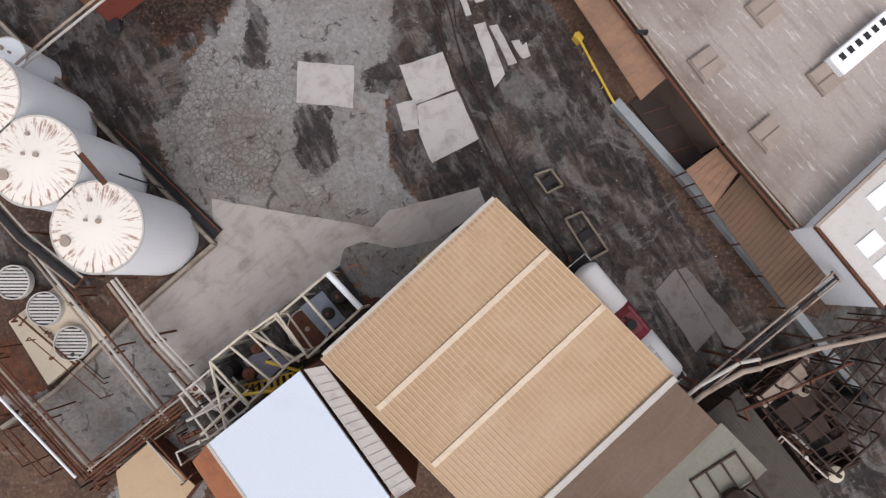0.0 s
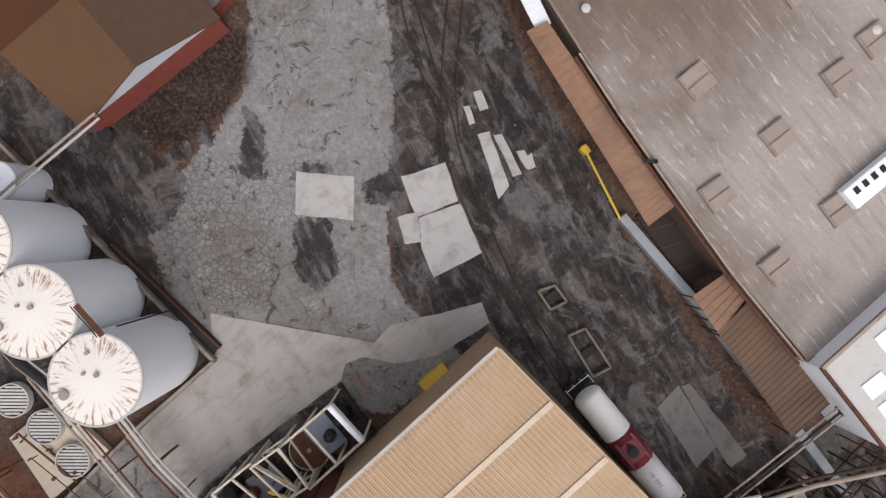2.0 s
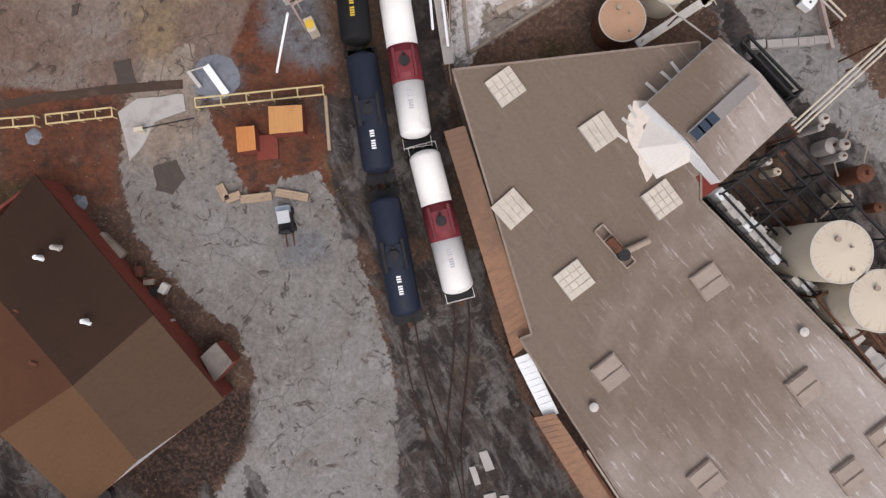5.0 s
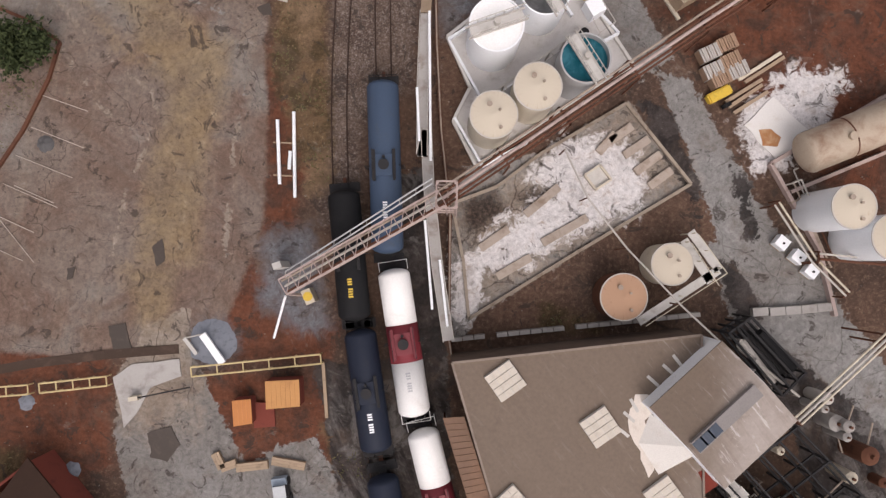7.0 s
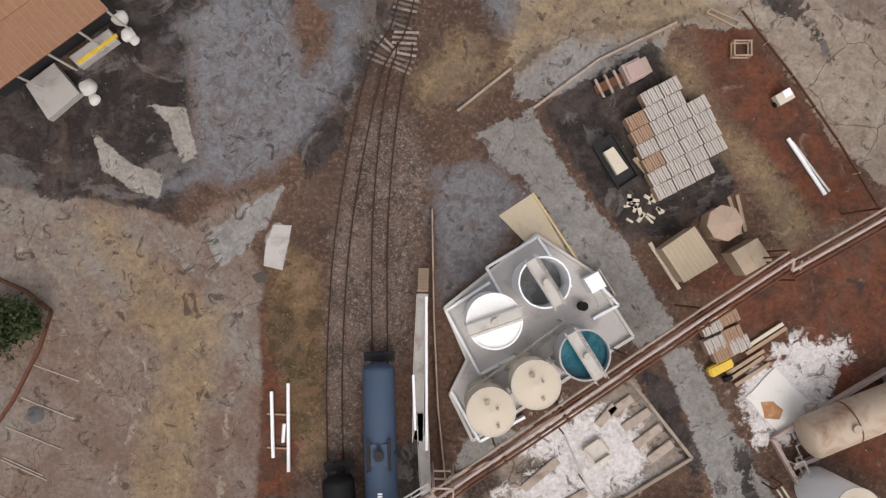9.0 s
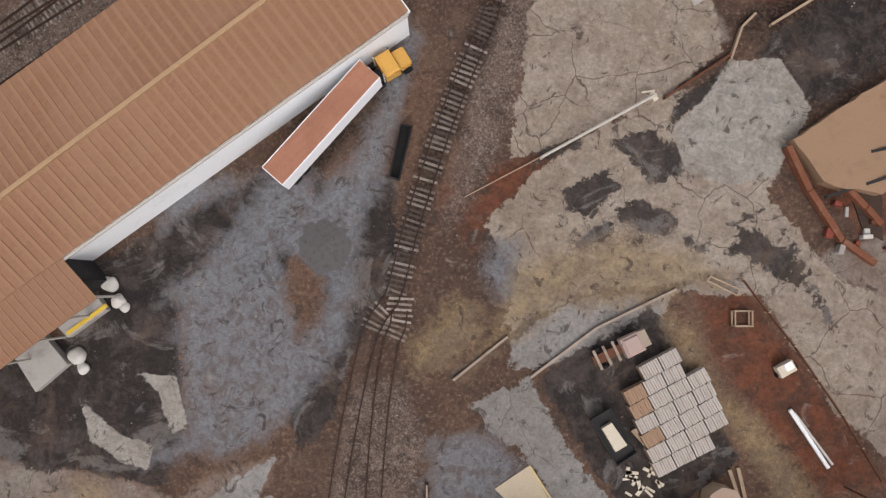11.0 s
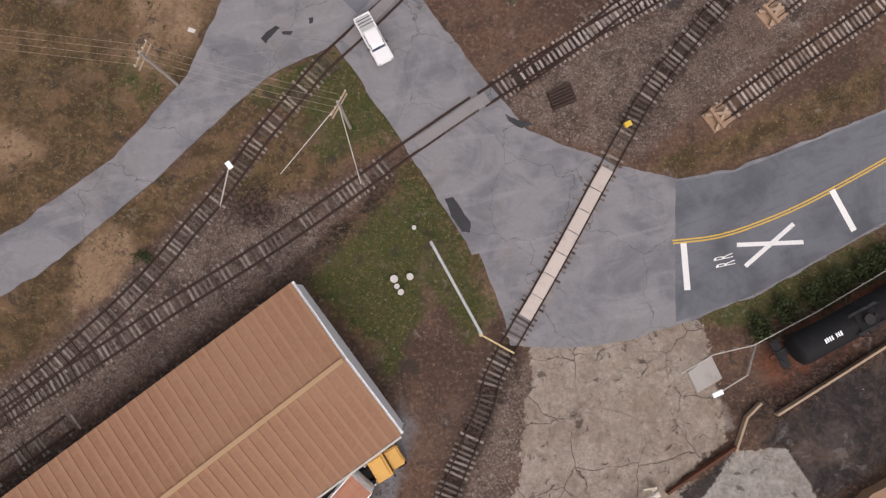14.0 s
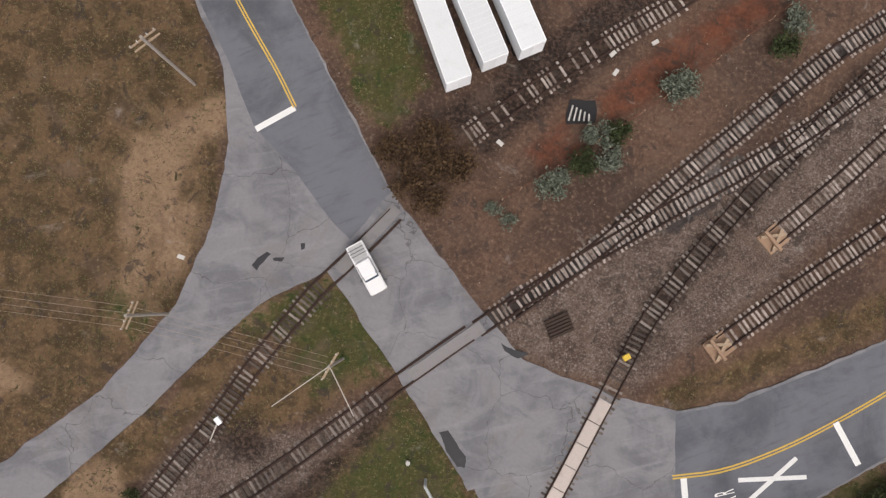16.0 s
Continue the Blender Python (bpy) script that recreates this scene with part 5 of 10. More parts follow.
def tank_car(label, paint, length=14.3, band=None, mark=WHITE, marks=True, r=1.5):
    """Along x, wheels on z 0.15. Tank with domed ends, dome platform, frame and bogies."""
    root = thing("tank_car", label, "rail tank car", "rail tank cars")
    zc, h = 2.85, length / 2

    def barrel(x0, x1, rad, e0, e1):
        bm = bmesh.new()
        prof = []
        if e0:
            prof += [(max(1e-5, rad * math.sin(a)), x0 + 0.7 - 0.7 * math.cos(a)) for a in [k * math.pi / 12 for k in range(6)]]
        prof += [(rad, x0 + (0.7 if e0 else 0)), (rad, x1 - (0.7 if e1 else 0))]
        if e1:
            prof += [(max(1e-5, rad * math.cos(a)), x1 - 0.7 + 0.7 * math.sin(a)) for a in [k * math.pi / 12 for k in range(1, 7)]]
        if not e0:
            prof = [(0, x0)] + prof
        if not e1:
            prof = prof + [(0, x1)]
        lathe(bm, prof, 40)
        bmesh.ops.transform(bm, matrix=Matrix.Translation((0, 0, zc)) @ Matrix.Rotation(radians(90), 4, "Y"), verts=bm.verts)
        return bm

    if band:
        part("tank_end", barrel(-h, -1.75, r, True, False), paint, root, smooth=True)
        part("tank_end", barrel(1.75, h, r, False, True), paint, root, smooth=True)
        part("tank_band", barrel(-1.75, 1.75, r + 0.012, False, False), band, root, "maroon middle band", smooth=True)
    else:
        part("tank", barrel(-h, h, r, True, True), paint, root, smooth=True)
    deck = part("dome_platform", box(bmesh.new(), 0, 0, zc + r - 0.02, 2.0, 1.5, 0.08), band or paint, root)
    for y in (-0.75, 0.75):
        part("walkway", box(bmesh.new(), 0, y * 1.25, zc + r - 0.12, 2.9, 0.28, 0.12), DARK if not band else band, root)
        bm = bmesh.new()
        for x in (-1.4, -0.47, 0.47, 1.4):
            rod(bm, (x, y * 1.4, zc + r - 0.1), (x, y * 1.4, zc + r + 0.75), 0.03, 6)
        rod(bm, (-1.4, y * 1.4, zc + r + 0.75), (1.4, y * 1.4, zc + r + 0.75), 0.03, 6)
        part("handrail", bm, DARK, root)
    bm = rod(bmesh.new(), (0, 0, zc + r), (0, 0, zc + r + 0.4), 0.42, 20)
    rod(bm, (0, 0, zc + r + 0.38), (0, 0, zc + r + 0.46), 0.5, 20)
    part("manway", bm, DARK, root)
    part("relief_valve", rod(bmesh.new(), (0.75, 0, zc + r), (0.75, 0, zc + r + 0.35), 0.14, 10), DARK, root)
    bm = box(bmesh.new(), 0, 0, 0.95, length + 1.4, 0.7, 0.4)
    for s in (-1, 1):
        box(bm, s * (h + 0.35), 0, 1.1, 0.9, 2.9, 0.14)
    part("underframe", bm, DARK, root)
    for s in (-1, 1):
        bm = bmesh.new()
        for y in (-1.35, -0.45, 0.45, 1.35):
            part("rail_post", rod(bmesh.new(), (s * (h + 0.7), y, 1.2), (s * (h + 0.7), y, 2.2), 0.035, 6), paint if band else DARK, root)
        rod(bm, (s * (h + 0.7), -1.35, 2.2), (s * (h + 0.7), 1.35, 2.2), 0.035, 6)
        for y in (-1.35, 1.35):
            rod(bm, (s * (h + 0.7), y, 2.2), (s * (h - 0.2), y, 2.2), 0.035, 6)
        part("end_rail", bm, paint if band else DARK, root)
        part("coupler", box(bmesh.new(), s * (h + 1.0), 0, 0.75, 0.7, 0.3, 0.3), RUST, root)
        bogie = part("bogie", box(bmesh.new(), s * (h - 1.9), 0, 0.45, 2.3, 1.9, 0.5), DARK, root)
        for dx in (-0.85, 0.85):
            for y in (-0.75, 0.75):
                part("wheel", rod(bmesh.new(), (s * (h - 1.9) + dx, y - 0.06, 0.6), (s * (h - 1.9) + dx, y + 0.06, 0.6), 0.42, 20), RUST, bogie)
        bm = bmesh.new()
        for y in (-0.22, 0.22):
            rod(bm, (s * 0.0, y + s * 1.62, 0.9), (s * 0.0, y + s * 1.62, zc + r - 0.1), 0.025, 6)
        for k in range(8):
            rod(bm, (0, s * 1.62 - 0.22, 1.1 + 0.4 * k), (0, s * 1.62 + 0.22, 1.1 + 0.4 * k), 0.02, 6)
        part("ladder", bm, DARK, root)
    if marks:
        for k in range(8):
            if k != 4:
                part("letter_bar", box(bmesh.new(), -h * 0.62 + 0.23 * k, 0, zc + r - 0.01, 0.15, 0.42, 0.03), mark, root)
    return root


def stand(car, a, b):
    """Puts a car with its tank's top line from a to b."""
    ang = math.degrees(math.atan2(b[1] - a[1], b[0] - a[0]))
    car.matrix_basis = pose((a[0] + b[0]) / 2, (a[1] + b[1]) / 2, 0.05, 0, 0, ang)
    return car


GREYMARK = worn("grey_lettering", (0.42, 0.42, 0.43), (0.5, 0.5, 0.5), 0.2)
white_car = tank_car("white rail tank car with a maroon middle band", CARWHITE, 14.0, MAROON, GREYMARK)
stand(white_car, (-3.66, 61.47), (-5.87, 74.75))


def again(car, a, b):
    return copy_thing(car, pose((a[0] + b[0]) / 2, (a[1] + b[1]) / 2, 0.05, 0, 0, math.degrees(math.atan2(b[1] - a[1], b[0] - a[0]))))


again(white_car, (0.53, 46.71), (-2.96, 59.92))
again(white_car, (22.06, -9.20), (13.67, 1.00))
navy_car = stand(tank_car("dark navy rail tank car with pale lettering bars", NAVY, 11.6), (-7.20, 58.21), (-8.92, 68.96))
again(navy_car, (-4.45, 44.67), (-6.63, 55.44))
stand(tank_car("faded blue rail tank car with pale lettering bars", STEELBLUE, 16.4, marks=True), (-6.45, 76.86), (-7.15, 92.28))
stand(tank_car("black rail tank car with yellow lettering bars", BLACK, 12.4, mark=YELLOW), (-9.40, 70.37), (-10.67, 82.03))
stand(tank_car("black rail tank car with white lettering bars", BLACK, 14.0), (31.57, 159.23), (42.33, 165.22))


# ======== south: warehouse edge ========
def hatch_grid(bm_size=2.7):
    """A translucent roof hatch: curb, pane cells and thin bars."""
    root = thing("roof_hatch", "pale square roof skylight divided into small panes", "skylight", "roof hatches")
    part("curb", box(bmesh.new(), 0, 0, 0, bm_size, bm_size, 0.35), PALECONC, root)
    c = bm_size / 4
    for i in range(4):
        for j in range(4):
            bm = bmesh.new()
            bmesh.ops.create_cube(bm, size=1.0, matrix=Matrix.Translation(((i - 1.5) * c, (j - 1.5) * c, 0.4)) @ Matrix.Diagonal((c * 0.93, c * 0.93, 0.12, 1)))
            part("pane", bm, SKYPANE, root)
    return root


def hatch_twin(s=2.6):
    """Two plastic domes side by side on one curb."""
    root = thing("roof_hatch", "weathered brown twin-domed roof hatch", "skylight", "roof hatches")
    part("curb", box(bmesh.new(), 0, 0, 0, s, s, 0.4), FELTPALE, root)
    for k in (-1, 1):
        bm = box(bmesh.new(), k * s / 4, 0, 0.4, s * 0.485, s * 0.96, 0.16)
        bmesh.ops.bevel(bm, geom=[e for e in bm.edges if all(v.co.z > 0.5 for v in e.verts)], offset=0.1, segments=2, affect="EDGES")
        part("dome", bm, FELTPALE, root)
    return root


SKYPANE = worn("fibreglass_pane", (0.52, 0.47, 0.4), (0.4, 0.33, 0.26), 0.4, 0.8, 0.5)
FELTPALE = worn("weathered_dome", (0.31, 0.255, 0.215), (0.235, 0.19, 0.16), 0.5, 0.9, 0.7)
grid_hatch = hatch_grid()
spots = [(10.68, 48.07), (12.81, 61.34), (5.07, 54.35), (18.48, 55.32), (4.39, 65.27), (13.06, 35.09)]
grid_hatch.matrix_basis = pose(*spots[0], H - 0.02, 0, 0, 38)
for p, a in zip(spots[1:5], (35, 42, 37, 36)):
    copy_thing(grid_hatch, pose(*p, H - 0.02, 0, 0, a))
twin = hatch_twin()
spots = [(13.99, 39.85), (22.75, 48.02), (31.36, 38.70), (22.64, 30.43), (35.56, 30.77), (30.06, 25.45), (24.61, 20.24), (38.68, 34.19), (30.17, 13.65), (35.65, 18.96), (30.00, 25.38), (40.64, 13.50)]
twin.matrix_basis = pose(*spots[0], H - 0.02, 0, 0, 128)
for i, p in enumerate(spots[1:10]):
    copy_thing(twin, pose(*p, H - 0.02, 0, 0, 128 + (i * 37 % 5) - 2))

# rooftop units
unit = thing("rooftop_unit", "long white rooftop ventilation unit with dark louvres", "ventilation unit")
ua, ub = (36.05, 19.65), (41.63, 24.31)
ang = math.degrees(math.atan2(ub[1] - ua[1], ub[0] - ua[0]))
unit.matrix_basis = pose((ua[0] + ub[0]) / 2, (ua[1] + ub[1]) / 2, H, 0, 0, ang)
ul = math.hypot(ub[0] - ua[0], ub[1] - ua[1])
bm = box(bmesh.new(), 0, 0, 0.1, ul, 2.1, 1.3)
bmesh.ops.bevel(bm, geom=bm.edges[:], offset=0.08, segments=2, affect="EDGES")
part("casing", bm, WHITE, unit)
for k in range(6):
    part("louvre", box(bmesh.new(), -ul / 2 + 1.0 + k * 1.0, 0.35, 1.4, 0.5, 0.65, 0.06), DARK, unit)
gear = thing("roof_machine", "rusty dismantled fan gear lying on the roof", "machine")
gx, gy = (14.31, 51.09)
gear.matrix_basis = pose(gx, gy, H, 0, 0, -48)
bm = bmesh.new()
for y in (-0.5, 0.5):
    beam(bm, (-2.2, y, 0.15), (2.2, y, 0.15), 0.14, 0.22)
for x in (-2.2, -1.0, 1.1, 2.2):
    beam(bm, (x, -0.5, 0.2), (x, 0.5, 0.2), 0.14, 0.2)
part("skid", bm, PIPE, gear)
part("motor", rod(bmesh.new(), (-0.9, 0, 0.65), (0.5, 0, 0.65), 0.42, 16), RUST, gear)
part("fan_housing", rod(bmesh.new(), (1.0, 0, 0.25), (1.0, 0, 1.0), 0.55, 18), DARK, gear)
part("duct", rod(bmesh.new(), (0.9, 0.3, 0.5), (1.6, 2.6, 0.45), 0.3, 12), PIPE, gear)
for p in [(12.47, 36.79), (31.17, 43.62), (38.64, 34.94)]:
    v = thing("roof_vent", "small pale round roof vent", "roof vent", "small roof vents", at=(*p, H))
    part("stack", rod(bmesh.new(), (0, 0, 0), (0, 0, 0.5), 0.3, 14), FELTPALE, v)
    part("cap", lathe(bmesh.new(), [(0.42, 0.5), (0.42, 0.58), (0, 0.75)], 16), PALECONC, v)

# pale upper building in the south-east
east = thing("white_building", "white-clad building with panelled roof beside the warehouse", "industrial building")
A, B = (33.13, 4.83), (38.86, -2.35)
C = (43.40, 14.33)
D = (B[0] + C[0] - A[0], B[1] + C[1] - A[1])
walls(east, ccw([A, B, D, C]), -0.3, 8.8, SIDING)
part("roof", prism(bmesh.new(), ccw([A, B, D, C]), 8.8, 9.1), PALECONC, east)
for i in range(3):
    for j in range(3):
        p = [A[k] + (B[k] - A[k]) * (0.22 + 0.26 * i) + (C[k] - A[k]) * (0.2 + 0.25 * j) for k in (0, 1)]
        if (i, j) != (0, 0):
            part("roof_panel", box(bmesh.new(), *p, 9.1, 1.6, 2.2, 0.1 + 0.05 * ((i + j) % 2), math.degrees(math.atan2(B[1] - A[1], B[0] - A[0]))), WHITE, east)
part("parapet", beam(bmesh.new(), (*A, 9.1), (*B, 9.1), 0.3, 0.4), RUST, east)
part("parapet", beam(bmesh.new(), (*A, 9.15), (*C, 9.15), 0.3, 0.4), PIPE, east)


# canopies, dock and rails along the warehouse
def canopy(a, b, c, d, material, label, spacing=0.55):
    root = thing("loading_canopy", label, "canopy", "dock canopies")
    seams = bmesh.new()
    part("sheet", ribbed(bmesh.new(), a, b, c, d, spacing, 0.1, 0.06, ribs=seams), material, root)
    part("sheet_ribs", seams, material, root)["kind"] = "stuff"
    for t in (0.03, 0.35, 0.66, 0.97):
        p = lerp3(d, c, t)
        part("post", rod(bmesh.new(), (p[0], p[1], -0.2), (p[0], p[1], p[2] - 0.1), 0.09, 8), RUST, root)
        part("rafter", beam(bmesh.new(), (*lerp3(a, b, t)[:2], lerp3(a, b, t)[2] - 0.22), (p[0], p[1], p[2] - 0.2), 0.1, 0.18), RUST, root)


c1 = [(0.85, 61.88, 6.00), (7.25, 42.61, 6.00), (5.48, 41.00, 4.90), (-1.04, 61.50, 4.90)]
canopy(*c1, CANOPY, "rust-orange ribbed loading canopy along a warehouse")
c2 = [(9.21, 35.95, 6.00), (21.04, 19.20, 6.00), (18.94, 17.35, 4.90), (7.44, 35.29, 4.90)]
canopy(*c2, CANOPY, "rust-brown ribbed loading canopy with weathered sheets")
DULL = roofing("dull_ribbed_sheet", (0.15, 0.09, 0.056), (0.095, 0.063, 0.043), 0.6, 0.5)
c3 = [(26.24, 12.78, 4.60), (28.20, 10.43, 4.60), (25.97, 7.16, 4.20), (23.42, 10.66, 4.20)]
canopy(*c3, CANOPY, "short raised tan ribbed canopy over the dock")
c4 = [(28.66, 10.19, 4.40), (36.56, 0.54, 4.40), (33.42, -2.94, 3.60), (26.20, 7.12, 3.60)]
canopy(*c4, DULL, "long dull tan ribbed canopy over the dock")

dock = thing("loading_dock", "grey concrete loading dock wall beside the rail yard", "loading dock")
d0 = [(17.52, 18.30), (25.95, 8.69), (36.99, -5.18), (41.34, -10.78)]
for p, q in zip(d0, d0[1:]):
    part("dock_wall", beam(bmesh.new(), (*p, 0.5), (*q, 0.5), 0.9, 1.3), worn("blue_grey_concrete", (0.3, 0.32, 0.33), (0.18, 0.18, 0.18), 0.5, 0.4), dock)
pit = thing("dock_pit", "dark sunken dock bay with rusty bars", "loading dock")
pp = [(19.10, 18.28), (22.85, 20.48), (27.70, 13.44), (24.48, 11.26)]
part("bay_floor", prism(bmesh.new(), ccw(pp), -0.2, 0.25), worn("dark_wet_concrete", (0.045, 0.035, 0.03), (0.09, 0.05, 0.04), 0.5, 0.4), pit)
for t in (0.2, 0.45, 0.75):
    a = [pp[0][k] + (pp[3][k] - pp[0][k]) * t for k in (0, 1)]
    b = [pp[1][k] + (pp[2][k] - pp[1][k]) * (t + 0.12) for k in (0, 1)]
    part("bar", rod(bmesh.new(), (*a, 1.2), (*b, 1.2), 0.05, 6), RUST, pit)
yl = thing("yellow_guard_rail", "yellow steel guard rail along the dock edge", "guard rail")
ya, yb = (13.48, 25.21), (17.24, 18.02)
bm = bmesh.new()
beam(bm, (*ya, 1.3), (*yb, 1.3), 0.22, 0.16)
part("top_rail", bm, YELLOW, yl)
for t in (0, 0.25, 0.5, 0.75, 1):
    p = lerp3((*ya, 0), (*yb, 0), t)
    part("post", rod(bmesh.new(), (p[0], p[1], -0.1), (p[0], p[1], 1.3), 0.06, 8), YELLOW, yl)
part("barrier_box", box(bmesh.new(), *(13.82, 24.85), 0, 0.7, 0.9, 1.2, 40), YELLOW, yl)
c5 = [(6.94, 41.32, 5.60), (9.59, 35.93, 5.60), (8.39, 35.30, 4.90), (5.64, 40.69, 4.90)]
canopy(*c5, SIDING, "narrow white sheet canopy between two rusty canopies")
fence_line = [(12.2, 33.0), (16.05, 27.24), (20.9, 20.5), (26.45, 12.95), (33.00, 5.1)]
gut = thing("roof_gutter", "rusty gutter and pipe along the warehouse eaves", "gutter")
for k, (p, q) in enumerate(zip(fence_line, fence_line[1:])):
    part("pipe", rod(bmesh.new(), (p[0] - 0.55, p[1] - 0.4, 6.5), (q[0] - 0.55, q[1] - 0.4, 6.5), 0.16, 8), RUST, gut)
    part("flashing", beam(bmesh.new(), (p[0] - 0.2, p[1] - 0.15, 6.75), (q[0] - 0.2, q[1] - 0.15, 6.75), 0.2, 0.2), PIPE, gut)
lam = thing("wall_lamp_bracket", "dark lamp bracket on the warehouse eaves", "lamp")
lx, ly = (18.85, 23.12)
bm = box(bmesh.new(), lx, ly, 6.4, 0.35, 0.35, 1.0)
box(bm, lx - 0.5, ly, 7.2, 1.1, 0.3, 0.2)
part("bracket", bm, DARK, lam)

# slabs of newer concrete in the yard
SLAB = worn("newer_concrete", (0.4, 0.38, 0.36), (0.24, 0.215, 0.195), 0.55, 0.55, 0.9)
OLDSLAB = worn("old_dark_concrete", (0.16, 0.145, 0.138), (0.08, 0.068, 0.062), 0.55, 0.55, 0.9)
k = 0
for poly in ([(-14.98, 22.71), (-9.21, 22.17), (-9.24, 17.82), (-15.17, 18.40)], [(-4.55, 22.23), (-0.06, 23.59), (1.28, 19.76), (-2.96, 18.11)], [(-2.67, 18.11), (1.51, 19.52), (3.71, 14.59), (-1.10, 12.14), (-2.44, 14.95)], [(-4.88, 18.23), (-2.85, 18.70), (-2.44, 15.65), (-4.06, 15.41)], [(2.77, 30.70), (3.55, 30.93), (4.35, 29.03), (3.39, 28.80)], [(1.75, 29.25), (2.32, 29.36), (2.89, 27.57), (2.33, 27.35)], [(4.82, 26.34), (5.61, 26.51), (7.67, 22.53), (6.76, 22.30)], [(3.12, 26.45), (4.36, 26.79), (6.43, 21.28), (5.30, 20.04), (4.49, 22.69)], [(7.09, 24.78), (7.88, 24.89), (8.85, 23.21), (8.00, 22.98)], [(7.83, 24.10), (8.67, 24.67), (9.02, 23.21), (8.23, 22.87)], [(21.47, -0.98), (23.68, 1.26), (27.54, -4.98), (25.61, -7.25)], [(23.91, 1.15), (24.78, 1.49), (30.67, -5.83), (28.93, -7.25)], [(-33.20, 64.11), (-31.29, 65.35), (-26.87, 65.85), (-26.57, 64.19), (-29.59, 63.05), (-30.92, 60.54), (-32.00, 59.15)], [(-17.93, 105.57), (-16.17, 105.49), (-16.93, 101.17), (-18.70, 101.58), (-18.64, 103.23)]):
    k += 1
    sheet("concrete_slab", poly, 0.035 + 0.004 * k, SLAB if poly[0][0] < 20.0 else OLDSLAB, "pale newer concrete slab patched into the yard", "pavement", 0.12, "", k * 1.7)

APRON = worn("smooth_apron_concrete", (0.37, 0.34, 0.315), (0.22, 0.185, 0.16), 0.6, 0.3, 0.9, streak=(3.0, 0.6, 0.7))
sheet("yard_apron", [(-23.69, 8.42), (-7.15, 5.53), (-5.43, 7.26), (3.70, 9.58), (4.50, 7.50), (-0.81, 4.20), (-4.84, 3.33), (-8.30, 4.03), (-10.13, 3.33), (-10.58, 1.61), (-17.43, -3.55), (-23.09, -8.11), (-25.90, -10.94), (-30.90, -3.55), (-23.15, 3.79)], 0.028, APRON, "smooth brown-grey concrete apron before the plant hall", "pavement", 0.1, seed=8.0)

# sump boxes beside the track
for quad in ([(12.36, 6.29), (14.08, 7.03), (16.67, 3.13), (14.89, 2.16)], [(9.31, 10.79), (10.98, 11.37), (12.18, 9.75), (10.56, 8.94)]):
    s = thing("sump_box", "low open concrete sump box between tracks", "sump")
    for i in range(4):
        a, b = quad[i], quad[(i + 1) % 4]
        part("side", beam(bmesh.new(), (*a, 0.25), (*b, 0.25), 0.22, 0.7), worn("mossy_concrete", (0.2, 0.17, 0.13), (0.1, 0.085, 0.06), 0.5, 0.8), s)
    cx, cy = sum(p[0] for p in quad) / 4, sum(p[1] for p in quad) / 4
    part("cover", box(bmesh.new(), cx, cy, -0.05, 1.3, 0.9, 0.3, 35), DARK, s)


# ======== pipe racks, bridges and frames ========
def pipe_run(line, label, pipes, posts=7.0, width=1.4, post_mat=RUST, name="pipe_rack", deck=False, ground_z=-0.2):
    """Pipes laid side by side on crossbeams along a line of 3D points. pipes: (offset, radius, material)."""
    root = thing(name, label, "pipe rack", "pipe racks")
    for p, q in zip(line, line[1:]):
        d = Vector(q) - Vector(p)
        s = Vector((-d.y, d.x, 0)).normalized()
        for off, r, m in pipes:
            part("pipe", rod(bmesh.new(), Vector(p) + s * off + Vector((0, 0, r)), Vector(q) + s * off + Vector((0, 0, r)), r, 10), m, root)
        n = max(1, int(d.length / posts))
        for i in range(n + 1):
            c = Vector(p) + d * i / n
            part("crossbeam", beam(bmesh.new(), c - s * width / 2 - Vector((0, 0, 0.1)), c + s * width / 2 - Vector((0, 0, 0.1)), 0.16, 0.2), post_mat, root)
            if posts < 50:
                for e in (-1, 1):
                    part("post", rod(bmesh.new(), (c + s * e * width / 2).xy[:] + (ground_z,), (c + s * e * width / 2).xy[:] + (c.z - 0.1,), 0.09, 8), post_mat, root)
    return root


def steel_frame(quad, heights, material, label, nx=2, ny=1, size=0.18, brace=True, name="steel_frame"):
    """Columns on a grid over the quad, with beams at each height and braces."""
    root = thing(name, label, "steel frame", "steel frames")

    def at(i, j, z):
        u, v = i / nx, j / ny
        a = [quad[0][k] + (quad[1][k] - quad[0][k]) * u for k in (0, 1)]
        b = [quad[3][k] + (quad[2][k] - quad[3][k]) * u for k in (0, 1)]
        return (a[0] + (b[0] - a[0]) * v, a[1] + (b[1] - a[1]) * v, z)

    for i in range(nx + 1):
        for j in range(ny + 1):
            part("column", beam(bmesh.new(), at(i, j, -0.2), at(i, j, heights[-1] + size), size, size), material, root)
    for z in heights:
        for i in range(nx + 1):
            part("beam", beam(bmesh.new(), at(i, 0, z), at(i, ny, z), size, size * 1.3), material, root)
        for j in range(ny + 1):
            part("beam", beam(bmesh.new(), at(0, j, z), at(nx, j, z), size, size * 1.3), material, root)
    if brace:
        for i in range(nx):
            part("brace", rod(bmesh.new(), at(i, 0, heights[0]), at(i + 1, 0, heights[-1]), size * 0.35, 6), material, root)
    return root


